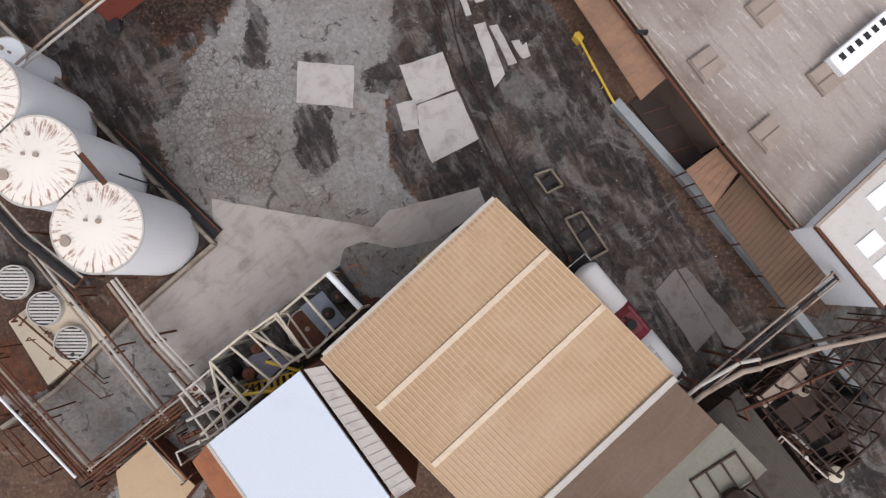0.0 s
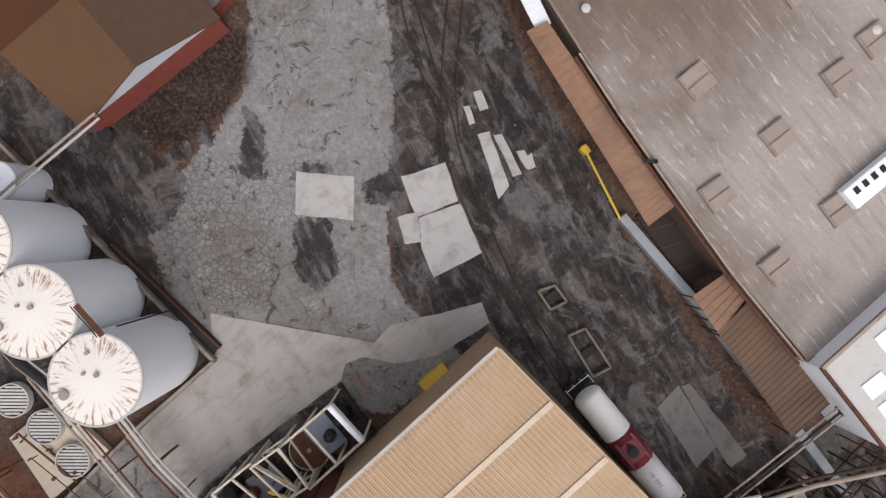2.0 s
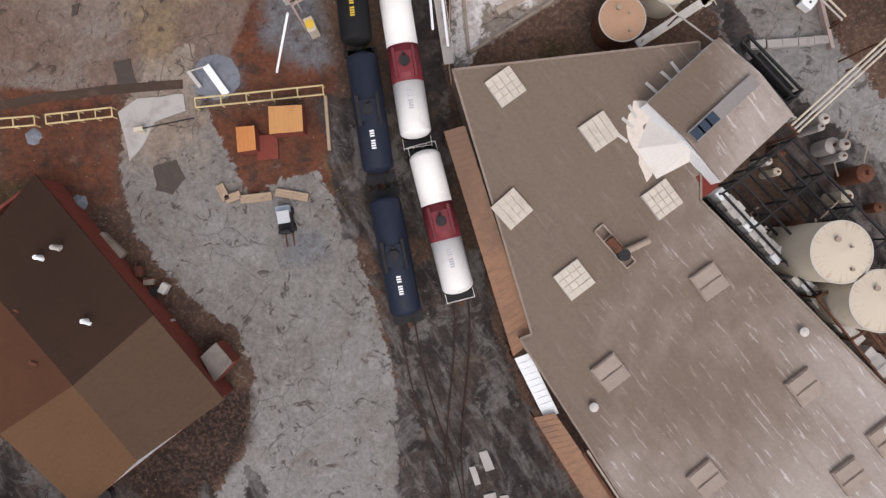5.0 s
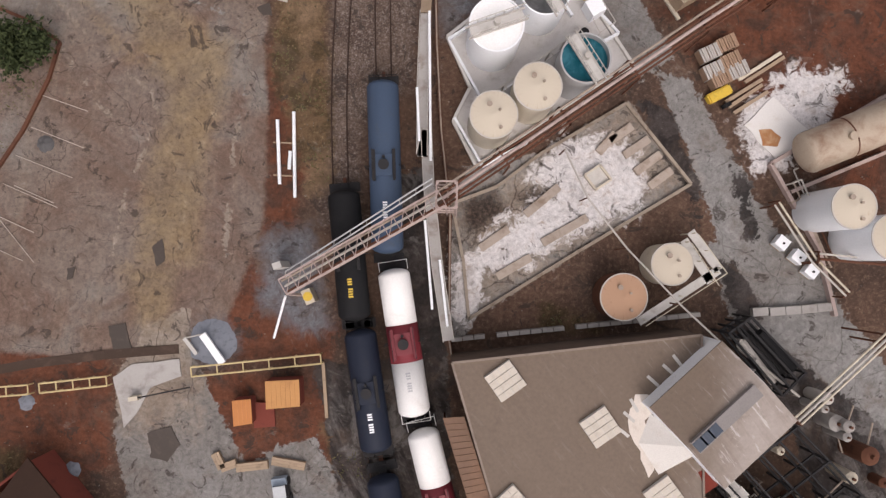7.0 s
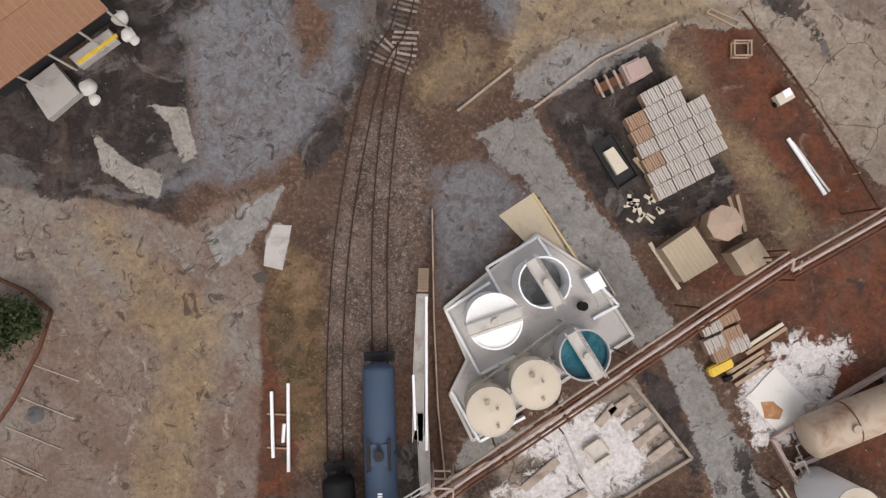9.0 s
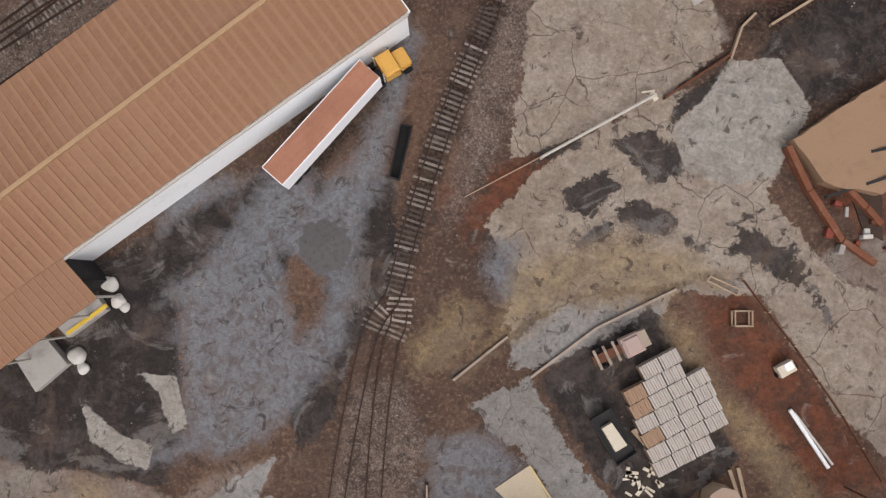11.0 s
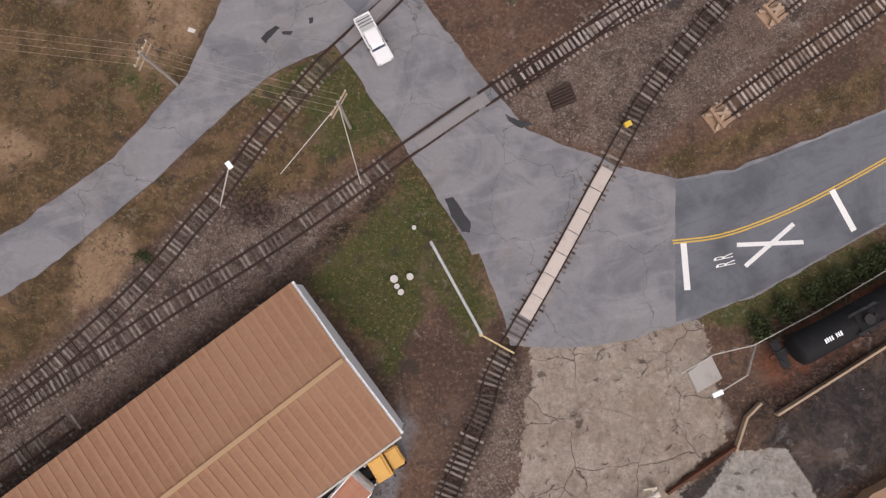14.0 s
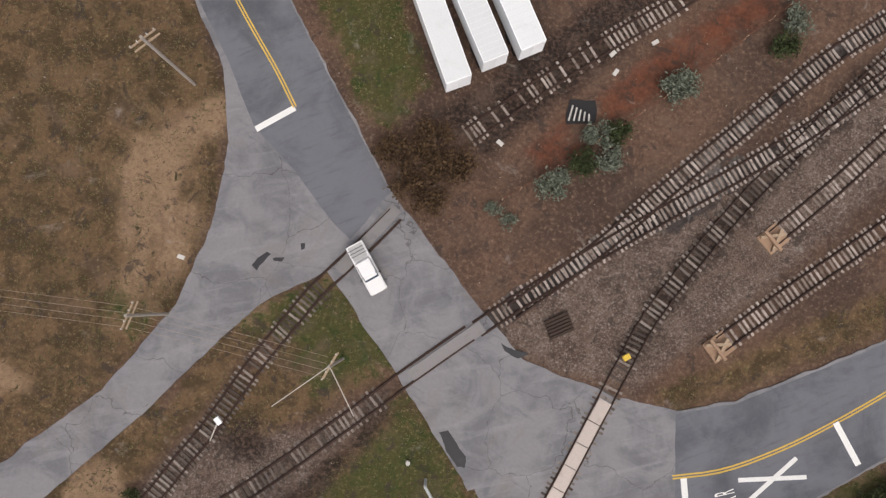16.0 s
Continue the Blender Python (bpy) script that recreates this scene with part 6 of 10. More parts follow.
# process frames along the plant's north-west wall
FRAME = worn("cream_steel", (0.55, 0.5, 0.4), (0.3, 0.2, 0.12), 0.45, 1.2, 0.7)
steel_frame([(-15.41, -3.33), (-10.55, 0.83), (-7.50, -2.45), (-12.41, -6.95)], (6.5,), FRAME, "cream-painted steel process frame beside the plant hall", 2, 1, 0.22)
tank((-13.23, -4.65), 0, 2.4, 2.0, RUST, RUST, "low rust-red open settling tank inside a frame", ((0.0, 0.0, 0.2),), 40, 0.05)
big = thing("white_header_pipe", "thick white pipe along the process frame", "pipe")
p, q = [(-10.59, 0.72, 6.90), (-7.56, -2.48, 6.90)]
part("pipe", rod(bmesh.new(), p, q, 0.3, 12), WHITE, big)
for e in (p, q):
    part("leg", rod(bmesh.new(), (e[0], e[1], -0.2), e, 0.12, 8), FRAME, big)
steel_frame([(-21.22, -7.31), (-17.76, -4.49), (-13.60, -7.05), (-17.67, -11.14)], (7.0,), FRAME, "cream-painted steel stair and pipe frame", 2, 1, 0.2)
steel_frame([(-17.61, -4.71), (-15.07, -2.92), (-12.48, -6.49), (-14.51, -7.76)], (3.8, 7.5), FRAME, "rusted steel frame between process vessels", 1, 1)
steel_frame([(-24.33, -10.54), (-21.54, -8.20), (-17.94, -11.57), (-21.55, -14.41)], (3.0, 6.0), PALEPIPE, "pale steel pipe frame", 2, 2)
for quad, z, m, lab in (([(-14.06, -2.60), (-11.86, -0.94), (-9.51, -3.70), (-11.55, -5.35)], 2.5, worn("blue_grey_deck", (0.2, 0.22, 0.26), (0.1, 0.1, 0.11), 0.5, 0.8), "blue-grey steel deck"), ([(-19.61, -7.86), (-17.13, -6.21), (-15.18, -7.86), (-17.64, -10.06)], 2.2, worn("lilac_deck", (0.22, 0.21, 0.26), (0.12, 0.1, 0.1), 0.5, 0.8), "grey deck plate")):
    d = thing("deck_plate", lab + " inside the process frames", "platform")
    part("plate", prism(bmesh.new(), ccw(quad), z - 0.2, z), m, d)
    part("support", prism(bmesh.new(), ccw([tuple(0.5 * p[k] + 0.125 * sum(q[k] for q in quad) for k in (0, 1)) for p in quad]), -0.3, z - 0.2), RUST, d)
rngv = random.Random(5)
for (x, y), r, h, m in zip([(-10.19, -1.50), (-11.18, -3.15), (-17.88, -6.45), (-21.16, -8.92), (-20.31, -10.56), (-21.94, -11.92), (-23.89, -10.56), (-19.45, -13.56), (-23.07, -10.01), (-18.68, -8.92)], (0.7, 0.6, 0.5, 0.9, 0.6, 0.7, 0.55, 0.5, 0.8, 0.6), (3.4, 3.2, 4.0, 3.2, 4.4, 2.6, 3.0, 2.4, 5.0, 3.6), (DARK, DARK, RUST, DARK, FRAME, PALEPIPE, RUST, DARK, PALEPIPE, RUST)):
    v = thing("process_vessel", "small upright process vessel among pipes", "vessel", "process vessels", at=(x, y, 0))
    part("shell", lathe(bmesh.new(), [(0, -0.1), (r, -0.1), (r, h), (r * 0.6, h + r * 0.3), (0, h + r * 0.4)], 20), m, v)
    part("nozzle", rod(bmesh.new(), (0, 0, h), (0, 0, h + r * 0.9), r * 0.25, 10), RUST, v)
for a, b, m in zip([(-23.21, 11.78, 6.20), (-10.44, 0.78, 6.20), (-21.49, -7.40, 6.20), (-23.59, -12.82, 6.20), (-17.72, -4.80, 6.20), (-25.23, -8.44, 6.20), (-22.27, -14.11, 6.20), (-18.94, -10.50, 6.20), (-16.38, -7.40, 6.20)][1:], [(-23.29, 11.81, 6.00), (-7.56, -2.47, 6.00), (-20.00, -13.63, 6.00), (-19.52, -10.79, 6.00), (-13.29, -7.42, 6.00), (-22.64, -11.57, 6.00), (-17.96, -10.02, 6.00), (-14.57, -10.02, 6.00), (-12.76, -8.46, 6.00)][1:], (WHITE, FRAME, PALEPIPE, FRAME, PALEPIPE, FRAME, YELLOW, YELLOW)):
    g = thing("pipe_line", "painted process pipe between frames", "pipe", "loose process pipes")
    part("pipe", rod(bmesh.new(), a, b, 0.15, 10), m, g)
    part("leg", rod(bmesh.new(), (b[0], b[1], -0.2), b, 0.08, 8), RUST, g)
    part("leg", rod(bmesh.new(), (a[0], a[1], -0.2), a, 0.08, 8), RUST, g)
ys = thing("yellow_stair", "yellow handrailed stair among process frames", "stair")
s0, s1 = [(-19.80, -10.79, 1.00), (-14.22, -9.15, 4.00)]
for k in range(9):
    p = lerp3(s0, s1, k / 8)
    part("tread", box(bmesh.new(), p[0], p[1], p[2], 0.3, 0.9, 0.06, 10), YELLOW, ys)
for off in (-0.5, 0.5):
    part("handrail", rod(bmesh.new(), (s0[0], s0[1] + off, s0[2] + 1), (s1[0], s1[1] + off, s1[2] + 1), 0.05, 6), YELLOW, ys)
    part("stringer", beam(bmesh.new(), (s0[0], s0[1] + off, s0[2]), (s1[0], s1[1] + off, s1[2]), 0.08, 0.25), YELLOW, ys)
    part("leg", rod(bmesh.new(), (s1[0], s1[1] + off, -0.2), (s1[0], s1[1] + off, s1[2] + 1), 0.06, 6), YELLOW, ys)
yb2 = thing("yellow_skip", "yellow steel box beside the plant hall wall", "skip")
qx, qy = (-1.00, 2.16)
part("box_shell", box(bmesh.new(), qx, qy, 0, 3.0, 1.3, 1.5, 40), YELLOW, yb2)
part("lid", box(bmesh.new(), qx, qy, 1.5, 3.1, 1.4, 0.1, 40), YELLOW, yb2)
bunds = thing("plant_kerb", "dark kerb wall by the plant hall", "kerb wall")
p, q = [(-10.65, 1.30), (-7.03, -3.83)]
part("kerb", beam(bmesh.new(), (*p, 0.3), (*q, 0.3), 0.4, 0.9), DARK, bunds)
hose = thing("coiled_hose", "orange hose lying in a loose loop", "hose")
bm = bmesh.new()
pts = [Vector((*(-9.01, 0.54), 0.06)) + Vector((1.1 * math.cos(a), 1.1 * math.sin(a), 0)) for a in [k * 0.35 for k in range(17)]]
for p, q in zip(pts, pts[1:]):
    rod(bm, p, q, 0.05, 6)
part("tube", bm, worn("orange_hose", (0.45, 0.16, 0.05), (0.3, 0.1, 0.04), 0.3), hose)

# loose runs of thin process pipe, with drops and elbows
def pipe_tangle(a, b, spread, count, low, high, seed):
    rng = random.Random(seed)
    a, b = Vector((*a, 0)), Vector((*b, 0))
    d = (b - a).normalized()
    s = Vector((-d.y, d.x, 0))
    root = thing("process_piping", "tangle of thin rusty and pale process pipes", "piping", "process piping")
    for k in range(count):
        off, z, r = rng.uniform(-0.5, 0.5) * spread, rng.uniform(low, high), rng.uniform(0.05, 0.12)
        t0, t1 = sorted((rng.uniform(0.0, 0.45), rng.uniform(0.55, 1.0)))
        p, q = a.lerp(b, t0) + s * off, a.lerp(b, t1) + s * off
        m = rng.choice((RUST, PIPE, GRIMY, PALEPIPE, RUST))
        bm = rod(bmesh.new(), (p.x, p.y, z), (q.x, q.y, z), r, 8)
        side = p + s * rng.uniform(-1.4, 1.4)
        rod(bm, (p.x, p.y, z), (side.x, side.y, z), r, 8)
        rod(bm, (side.x, side.y, z + r), (side.x, side.y, -0.2), r, 8)
        rod(bm, (q.x, q.y, z + r), (q.x, q.y, -0.2), r, 8)
        part("pipe", bm, m, root)
        if k % 2:
            c = p.lerp(q, rng.uniform(0.3, 0.7))
            bm = rod(bmesh.new(), (c.x, c.y, z - 0.1), (c.x, c.y, z + 0.35), r * 1.9, 8)
            rod(bm, (c.x, c.y, z + 0.35), (c.x, c.y, z + 0.4), 0.2, 10)
            part("valve", bm, m, root)
    return root


for k, row in enumerate((((-22.25, -17.60), (-10.17, -7.99), 2.6, 9, 0.5, 5.5),
                         ((-44.21, -10.75), (-35.97, -19.53), 2.4, 8, 0.5, 5.0),
                         ((-35.97, -20.90), (-24.99, -12.94), 2.2, 7, 0.5, 5.0),
                         ((-26.64, -16.78), (-19.50, -13.48), 2.6, 7, 1.0, 6.0),
                         ((-42.95, -2.63), (-32.84, -11.05), 1.6, 6, 0.4, 2.5),
                         ((23.53, -14.30), (38.67, -7.80), 2.0, 7, 1.0, 6.5),
                         ((29.92, -12.36), (38.16, -20.04), 2.4, 8, 0.5, 4.0),
                         ((26.19, 67.68), (32.17, 62.90), 2.2, 6, 0.5, 4.0),
                         ((32.35, 85.24), (36.76, 75.43), 1.6, 5, 0.4, 2.0),
                         ((28.41, 54.26), (32.21, 49.48), 1.6, 6, 0.5, 4.0))):
    pipe_tangle(*row, 40 + k)

# tank farm: containment wall, pipe racks, fan coolers
farm = thing("containment_wall", "stained concrete containment wall round tall tanks", "wall")
fw = [(-48.77, 29.90), (-41.64, 22.86), (-33.99, 15.03), (-23.06, 3.74), (-30.76, -3.05), (-38.48, -10.79), (-47.28, -16.90)]
for p, q in zip(fw, fw[1:]):
    part("wall_length", beam(bmesh.new(), (*p, 0.4), (*q, 0.4), 0.35, 1.4), worn("stained_concrete", (0.27, 0.23, 0.19), (0.1, 0.075, 0.06), 0.6, 0.5), farm)
ramp = thing("drain_channel", "dark steel-edged drain channel beside the containment wall", "drain")
p, q = [(-33.75, 15.18), (-22.90, 4.76)]
part("channel", beam(bmesh.new(), (*p, 0.05), (*q, 0.05), 1.3, 0.5), DARK, ramp)
p, q = [(-33.33, 15.41), (-22.53, 5.02)]
part("edge_rail", beam(bmesh.new(), (*p, 0.5), (*q, 0.5), 0.15, 0.4), RUST, ramp)
pipe_run([(-39.63, 2.90, 3.50), (-31.76, -6.63, 3.50), (-26.20, -13.36, 3.50)], "rusty pipes on a low rack through the tank farm", ((-0.5, 0.12, PIPE), (0.0, 0.15, PALEPIPE), (0.5, 0.1, RUST)), 5.0)
pipe_run([(-31.70, -0.11, 4.50), (-27.56, -5.46, 4.50), (-23.47, -9.72, 4.50)], "pale and rusty pipes on a tall rack", ((-0.6, 0.1, RUST), (-0.2, 0.14, PIPE), (0.3, 0.18, PALEPIPE), (0.7, 0.1, PALEPIPE)), 5.0)
pipe_run([(-44.96, 9.16, 4.00), (-40.46, 4.24, 4.00), (-34.92, -0.11, 4.00)], "grey walkway and pipes behind tall tanks", ((-0.6, 0.1, PIPE), (0.0, 0.4, DARK), (0.6, 0.1, PALEPIPE)), 5.0)
pipe_run([(-43.26, -7.01, 5.00), (-37.79, -12.80, 5.00), (-32.91, -18.02, 5.00), (-27.71, -13.84, 5.00), (-23.01, -10.17, 5.00)], "bundle of rusty pipes on a bent overhead rack", ((-0.7, 0.12, RUST), (-0.35, 0.1, RUST), (0.0, 0.12, RUST), (0.4, 0.1, PIPE), (0.8, 0.1, RUST)), 6.0, 1.9)
pipe_run([(-44.70, -7.52, 5.20), (-34.11, -18.22, 5.20)], "white pipe on tall posts", ((0.0, 0.13, WHITE),), 8.0, 0.6)
pipe_run([(-28.67, -14.06, 4.00), (-24.30, -18.82, 4.00)], "pipes on low frame by a tan roof", ((-0.3, 0.1, PALEPIPE), (0.2, 0.1, RUST)), 4.0)
pipe_run([(-40.75, 19.60, 6.00), (-37.10, 22.85, 6.00), (-31.85, 27.21, 6.00)], "twin pale pipes bridging from the tank farm to a house", ((-0.3, 0.13, PALEPIPE), (0.3, 0.13, PIPE)), 60.0, 1.0)
for poly in ([(-43.58, -4.08), (-38.85, -0.40), (-33.63, -5.32), (-39.45, -10.37)],):
    b = thing("cooler_plinth", "cream concrete plinth of two fan coolers", "plinth")
    part("plinth", prism(bmesh.new(), ccw(poly), -0.3, 0.8), worn("cream_concrete", (0.5, 0.43, 0.33), (0.33, 0.27, 0.2), 0.4, 0.6), b)
for p in [(-39.64, -2.75), (-36.86, -6.15), (-42.80, -0.11)]:
    f = thing("fan_cooler", "round weathered cooling fan with slatted cover", "fan cooler", "fan coolers", at=(*p, 0.75))
    part("ring", lathe(bmesh.new(), [(1.62, 0), (1.72, 0), (1.72, 0.9), (1.62, 0.9), (1.62, 0)], 36), PALECONC, f)
    part("bed", lathe(bmesh.new(), [(0, 0.0), (1.6, 0.0), (1.6, 0.55), (0, 0.55)], 36), DARK, f)
    for i in range(9):
        w = 1.58 * math.sqrt(max(0.05, 1 - ((i - 4) / 4.6) ** 2))
        part("slat", box(bmesh.new(), 0, (i - 4) * 0.33, 0.7, 2 * w, 0.2, 0.06, 0), PALECONC, f)
tanhut = thing("tan_hut", "small building with plain tan roof", "hut")
tp = [(-31.23, -18.16), (-28.21, -15.50), (-23.66, -19.49), (-26.03, -22.67), (-30.62, -21.61)]
walls(tanhut, ccw(tp), -0.3, 3.3, RUST)
part("roof", prism(bmesh.new(), ccw(tp), 3.3, 3.5), worn("tan_roof", (0.45, 0.33, 0.21), (0.36, 0.26, 0.17), 0.4, 0.4), tanhut)
brown = thing("rust_roofed_block", "narrow block with rust-red roof", "industrial building")
bp = [QB, (-21.06, -15.19), (-17.39, -20.61), QD]
part("body", prism(bmesh.new(), ccw([(p[0] - 0.3, p[1] - 0.2) for p in bp]), -0.3, 10.8), worn("rust_red_sheet", (0.3, 0.12, 0.06), (0.2, 0.08, 0.05), 0.5, 0.5), brown)
w = thing("tank_walkway", "dark handrailed walkway linking tall tanks", "walkway")
wa, wb, wc = [(-30.32, 10.63, 13.30), (-27.72, 8.72, 9.00), (-28.14, 8.12, 13.30)]
for z in (0.0, 1.0):
    part("rail", rod(bmesh.new(), (wa[0], wa[1], wa[2] + z - 0.3), (wc[0], wc[1], wc[2] + z - 0.3), 0.05, 6), DARK, w)
part("deck", beam(bmesh.new(), (wa[0], wa[1], 13.15), (wc[0], wc[1], 13.15), 0.5, 0.08), RUST, w)
part("ladder", rod(bmesh.new(), (wc[0] + 1.2, wc[1] + 0.8, 0), (wc[0] + 1.2, wc[1] + 0.8, 13.2), 0.08, 6), DARK, w)

# south-east pipe bridge and rusty plant
pipe_run([(20.52, -11.71, 8.00), (23.08, -9.71, 8.00), (26.66, -7.70, 8.00), (28.44, -7.35, 8.00)], "large pale pipes bending off the plant hall", ((-0.4, 0.24, PIPE), (0.4, 0.18, PALEPIPE)), 9.0, 1.6)
pipe_run([(28.67, -7.40, 7.50), (33.56, -5.83, 7.50), (40.25, -4.45, 7.50)], "rusty brown pipes on an overhead bridge", ((-0.3, 0.22, PIPE), (0.35, 0.16, GRIMY)), 9.0, 1.4)
pipe_run([(23.45, -9.86, 7.00), (29.73, -4.75, 7.00), (36.06, 0.41, 7.00)], "slim pipes and cable tray bridging to the warehouse", ((-0.4, 0.1, PIPE), (0.0, 0.12, DARK), (0.45, 0.1, PIPE)), 60.0, 1.2)
for quad, hs, m in (([(29.74, -10.70), (33.80, -7.27), (41.03, -14.37), (36.70, -18.02)], (2.5, 5.0), GRIMY), ([(34.78, -10.02), (41.14, -3.25), (44.77, -7.94), (38.84, -14.15)], (3.0, 6.0), GRIMY), ([(21.38, -17.24), (25.35, -14.82), (28.68, -19.65), (24.71, -22.54)], (9.0, 9.8), GRIMY)):
    steel_frame(quad, hs, m, "rust-brown steel frame with missing panels", 3, 2, 0.16)
for (x, y), r, h, m in zip([(34.75, -10.48), (36.90, -12.11), (38.46, -14.80), (35.36, -7.77), (33.42, -8.85), (40.20, -11.02), (37.82, -18.57), (25.31, -19.10)], (1.0, 0.7, 0.9, 0.6, 0.8, 0.6, 0.8, 1.2), (3.0, 4.0, 2.6, 2.2, 2.0, 4.2, 3.0, 10.3), (PIPE, GRIMY, GRIMY, PIPE, GRIMY, DARK, CREAM, GRIMY)):
    v = thing("process_vessel", "small upright rusty process vessel", "vessel", "process vessels", at=(x, y, 0))
    part("shell", lathe(bmesh.new(), [(0, -0.1), (r, -0.1), (r, h), (r * 0.6, h + r * 0.3), (0, h + r * 0.4)], 20), m, v)
    part("nozzle", rod(bmesh.new(), (0, 0, h), (0, 0, h + r * 0.9), r * 0.25, 10), GRIMY, v)
tarp = thing("broken_shed", "low shed with torn silver sheets and bare rafters", "shed")
q = [(30.00, -11.26), (34.71, -7.74), (40.45, -17.44), (36.06, -19.58)]
walls(tarp, ccw(q), -0.2, 3.0, GRIMY)
for i in range(12):
    t = (i + 0.5) / 12
    a = [q[0][k] + (q[3][k] - q[0][k]) * t for k in (0, 1)]
    b = [q[1][k] + (q[2][k] - q[1][k]) * t for k in (0, 1)]
    part("rafter", beam(bmesh.new(), (*a, 3.1), (*b, 3.1), 0.09, 0.12), GRIMY if i > 1 else DARK, tarp)
part("floor_sheet", prism(bmesh.new(), ccw(q), -0.2, 0.2), DARK, tarp)
for j, (t0, t1, s0, s1, m) in enumerate(((0.0, 0.12, 0.05, 0.95, PIPE), (0.2, 0.42, 0.2, 1.0, GRIMY), (0.46, 0.62, 0.35, 0.8, GRIMY), (0.7, 0.8, 0.5, 0.95, GRIMY))):
    def on(t, s):
        return tuple((q[0][k] * (1 - t) + q[3][k] * t) * (1 - s) + (q[1][k] * (1 - t) + q[2][k] * t) * s for k in (0, 1))
    part("torn_sheet", prism(bmesh.new(), ragged(ccw([on(t0, s0), on(t1, s0), on(t1, s1), on(t0, s1)]), 0.15, 0.5, j + 1.0), 3.2, 3.26), m, tarp)
low = thing("grey_ribbed_shed", "low shed with dull grey ribbed roof", "shed")
lq = [(24.23, -13.26, 4.00), (28.05, -10.33, 4.00), (36.08, -20.52, 3.60), (31.43, -24.22, 3.60)]
seams = bmesh.new()
DULLGREY = worn("dull_grey_sheet", (0.075, 0.066, 0.056), (0.04, 0.034, 0.028), 0.6, 0.5)
part("roof", ribbed(bmesh.new(), lq[0], lq[1], lq[2], lq[3], 0.3, 0.08, 0.05, ribs=seams), DULLGREY, low)
part("roof_ribs", seams, DULLGREY, low)["kind"] = "stuff"
walls(low, ccw([p[:2] for p in lq]), -0.3, 3.4, GRIMY)


# ======== house yard ========
for p, m in (((-37.59, 49.65), WHITE), ((-33.30, 43.94), WHITE), ((-36.09, 50.56), PALEPIPE), ((-37.89, 40.24), RUST), ((-39.63, 45.00), RUST)):
    v = thing("house_roof_vent", "small metal vent pipe on the house roof", "roof vent", "house roof vents", at=(*p, 5.2))
    part("pipe", rod(bmesh.new(), (0, 0, -0.6), (0, 0, 1.2), 0.22, 12), m, v)
    part("cowl", rod(bmesh.new(), (0, 0, 1.1), (0.8, -0.2, 1.25), 0.18, 10), m, v)
porch = thing("house_lean_to", "low grey lean-to roof against the house", "lean-to")
lt = [(-23.98, 40.31), (-22.53, 41.67), (-20.90, 39.79), (-22.62, 37.89)]
part("roof", prism(bmesh.new(), ccw(lt), 2.4, 2.6), worn("grey_lean_roof", (0.17, 0.15, 0.135), (0.1, 0.085, 0.075), 0.4, 0.6), porch)
walls(porch, ccw(lt), -0.2, 2.4, BRICK)
for i, p in enumerate([(-29.86, 47.31), (-29.14, 46.37), (-28.31, 46.65), (-30.65, 48.30), (-27.45, 43.05)]):
    j = thing("scrap_heap_box", "dusty machine scrap piled beside the house", "scrap", "scrap by the house", at=(*p, 0), turn=i * 31)
    part("casing", box(bmesh.new(), 0, 0, -0.05, 1.0, 0.7, 0.6 + 0.15 * i), (PIPE, DARK, PALECONC, RUST, PALECONC)[i], j)
    part("shaft", rod(bmesh.new(), (-0.8, 0.2, 0.5), (0.9, 0.4, 0.6), 0.09, 8), RUST, j)
tub = thing("long_trough", "long grey steel trough beside the house", "trough")
tq = [(-34.83, 51.69), (-34.28, 52.14), (-32.05, 50.05), (-32.60, 49.49)]
part("shell", prism(bmesh.new(), ccw(tq), -0.1, 0.8), PIPE, tub)
reel = thing("cable_reel", "dark cable reel lying by the house corner", "cable reel")
rx, ry = (-33.81, 26.26)
for z in (0.0, 0.7):
    part("flange", rod(bmesh.new(), (rx, ry, z), (rx, ry, z + 0.08), 0.75, 24), DARK, reel)
part("drum", rod(bmesh.new(), (rx, ry, 0), (rx, ry, 0.75), 0.42, 18), PALECONC, reel)

ORANGE = worn("orange_ribbed_sheet", (0.5, 0.2, 0.06), (0.38, 0.15, 0.06), 0.4, 0.8, 0.6)
for q, z, m, lab in (([(-17.79, 64.21), (-14.69, 64.41), (-14.54, 61.89), (-17.64, 61.59)], 2.4, worn("tan_orange_sheet", (0.48, 0.25, 0.1), (0.36, 0.18, 0.08), 0.4, 0.8), "small shed with tan-orange ribbed roof"), ([(-20.98, 62.27), (-19.31, 62.45), (-19.11, 60.14), (-20.77, 59.86)], 2.0, ORANGE, "small shed with bright orange ribbed roof")):
    s = thing("small_shed", lab, "shed", "small orange sheds")
    seams = bmesh.new()
    part("roof", ribbed(bmesh.new(), *[(*p, z) for p in q], 0.4, 0.12, 0.05, ribs=seams), m, s)
    part("roof_ribs", seams, m, s)["kind"] = "stuff"
    walls(s, ccw(q), -0.2, z - 0.14, BRICK, 0.1)
pad = sheet("dark_red_platform", [(-19.47, 61.80), (-17.43, 61.83), (-17.28, 59.51), (-19.32, 59.32)], 0.35, BRICK, "dark red painted low platform", "platform", 0.0, "")
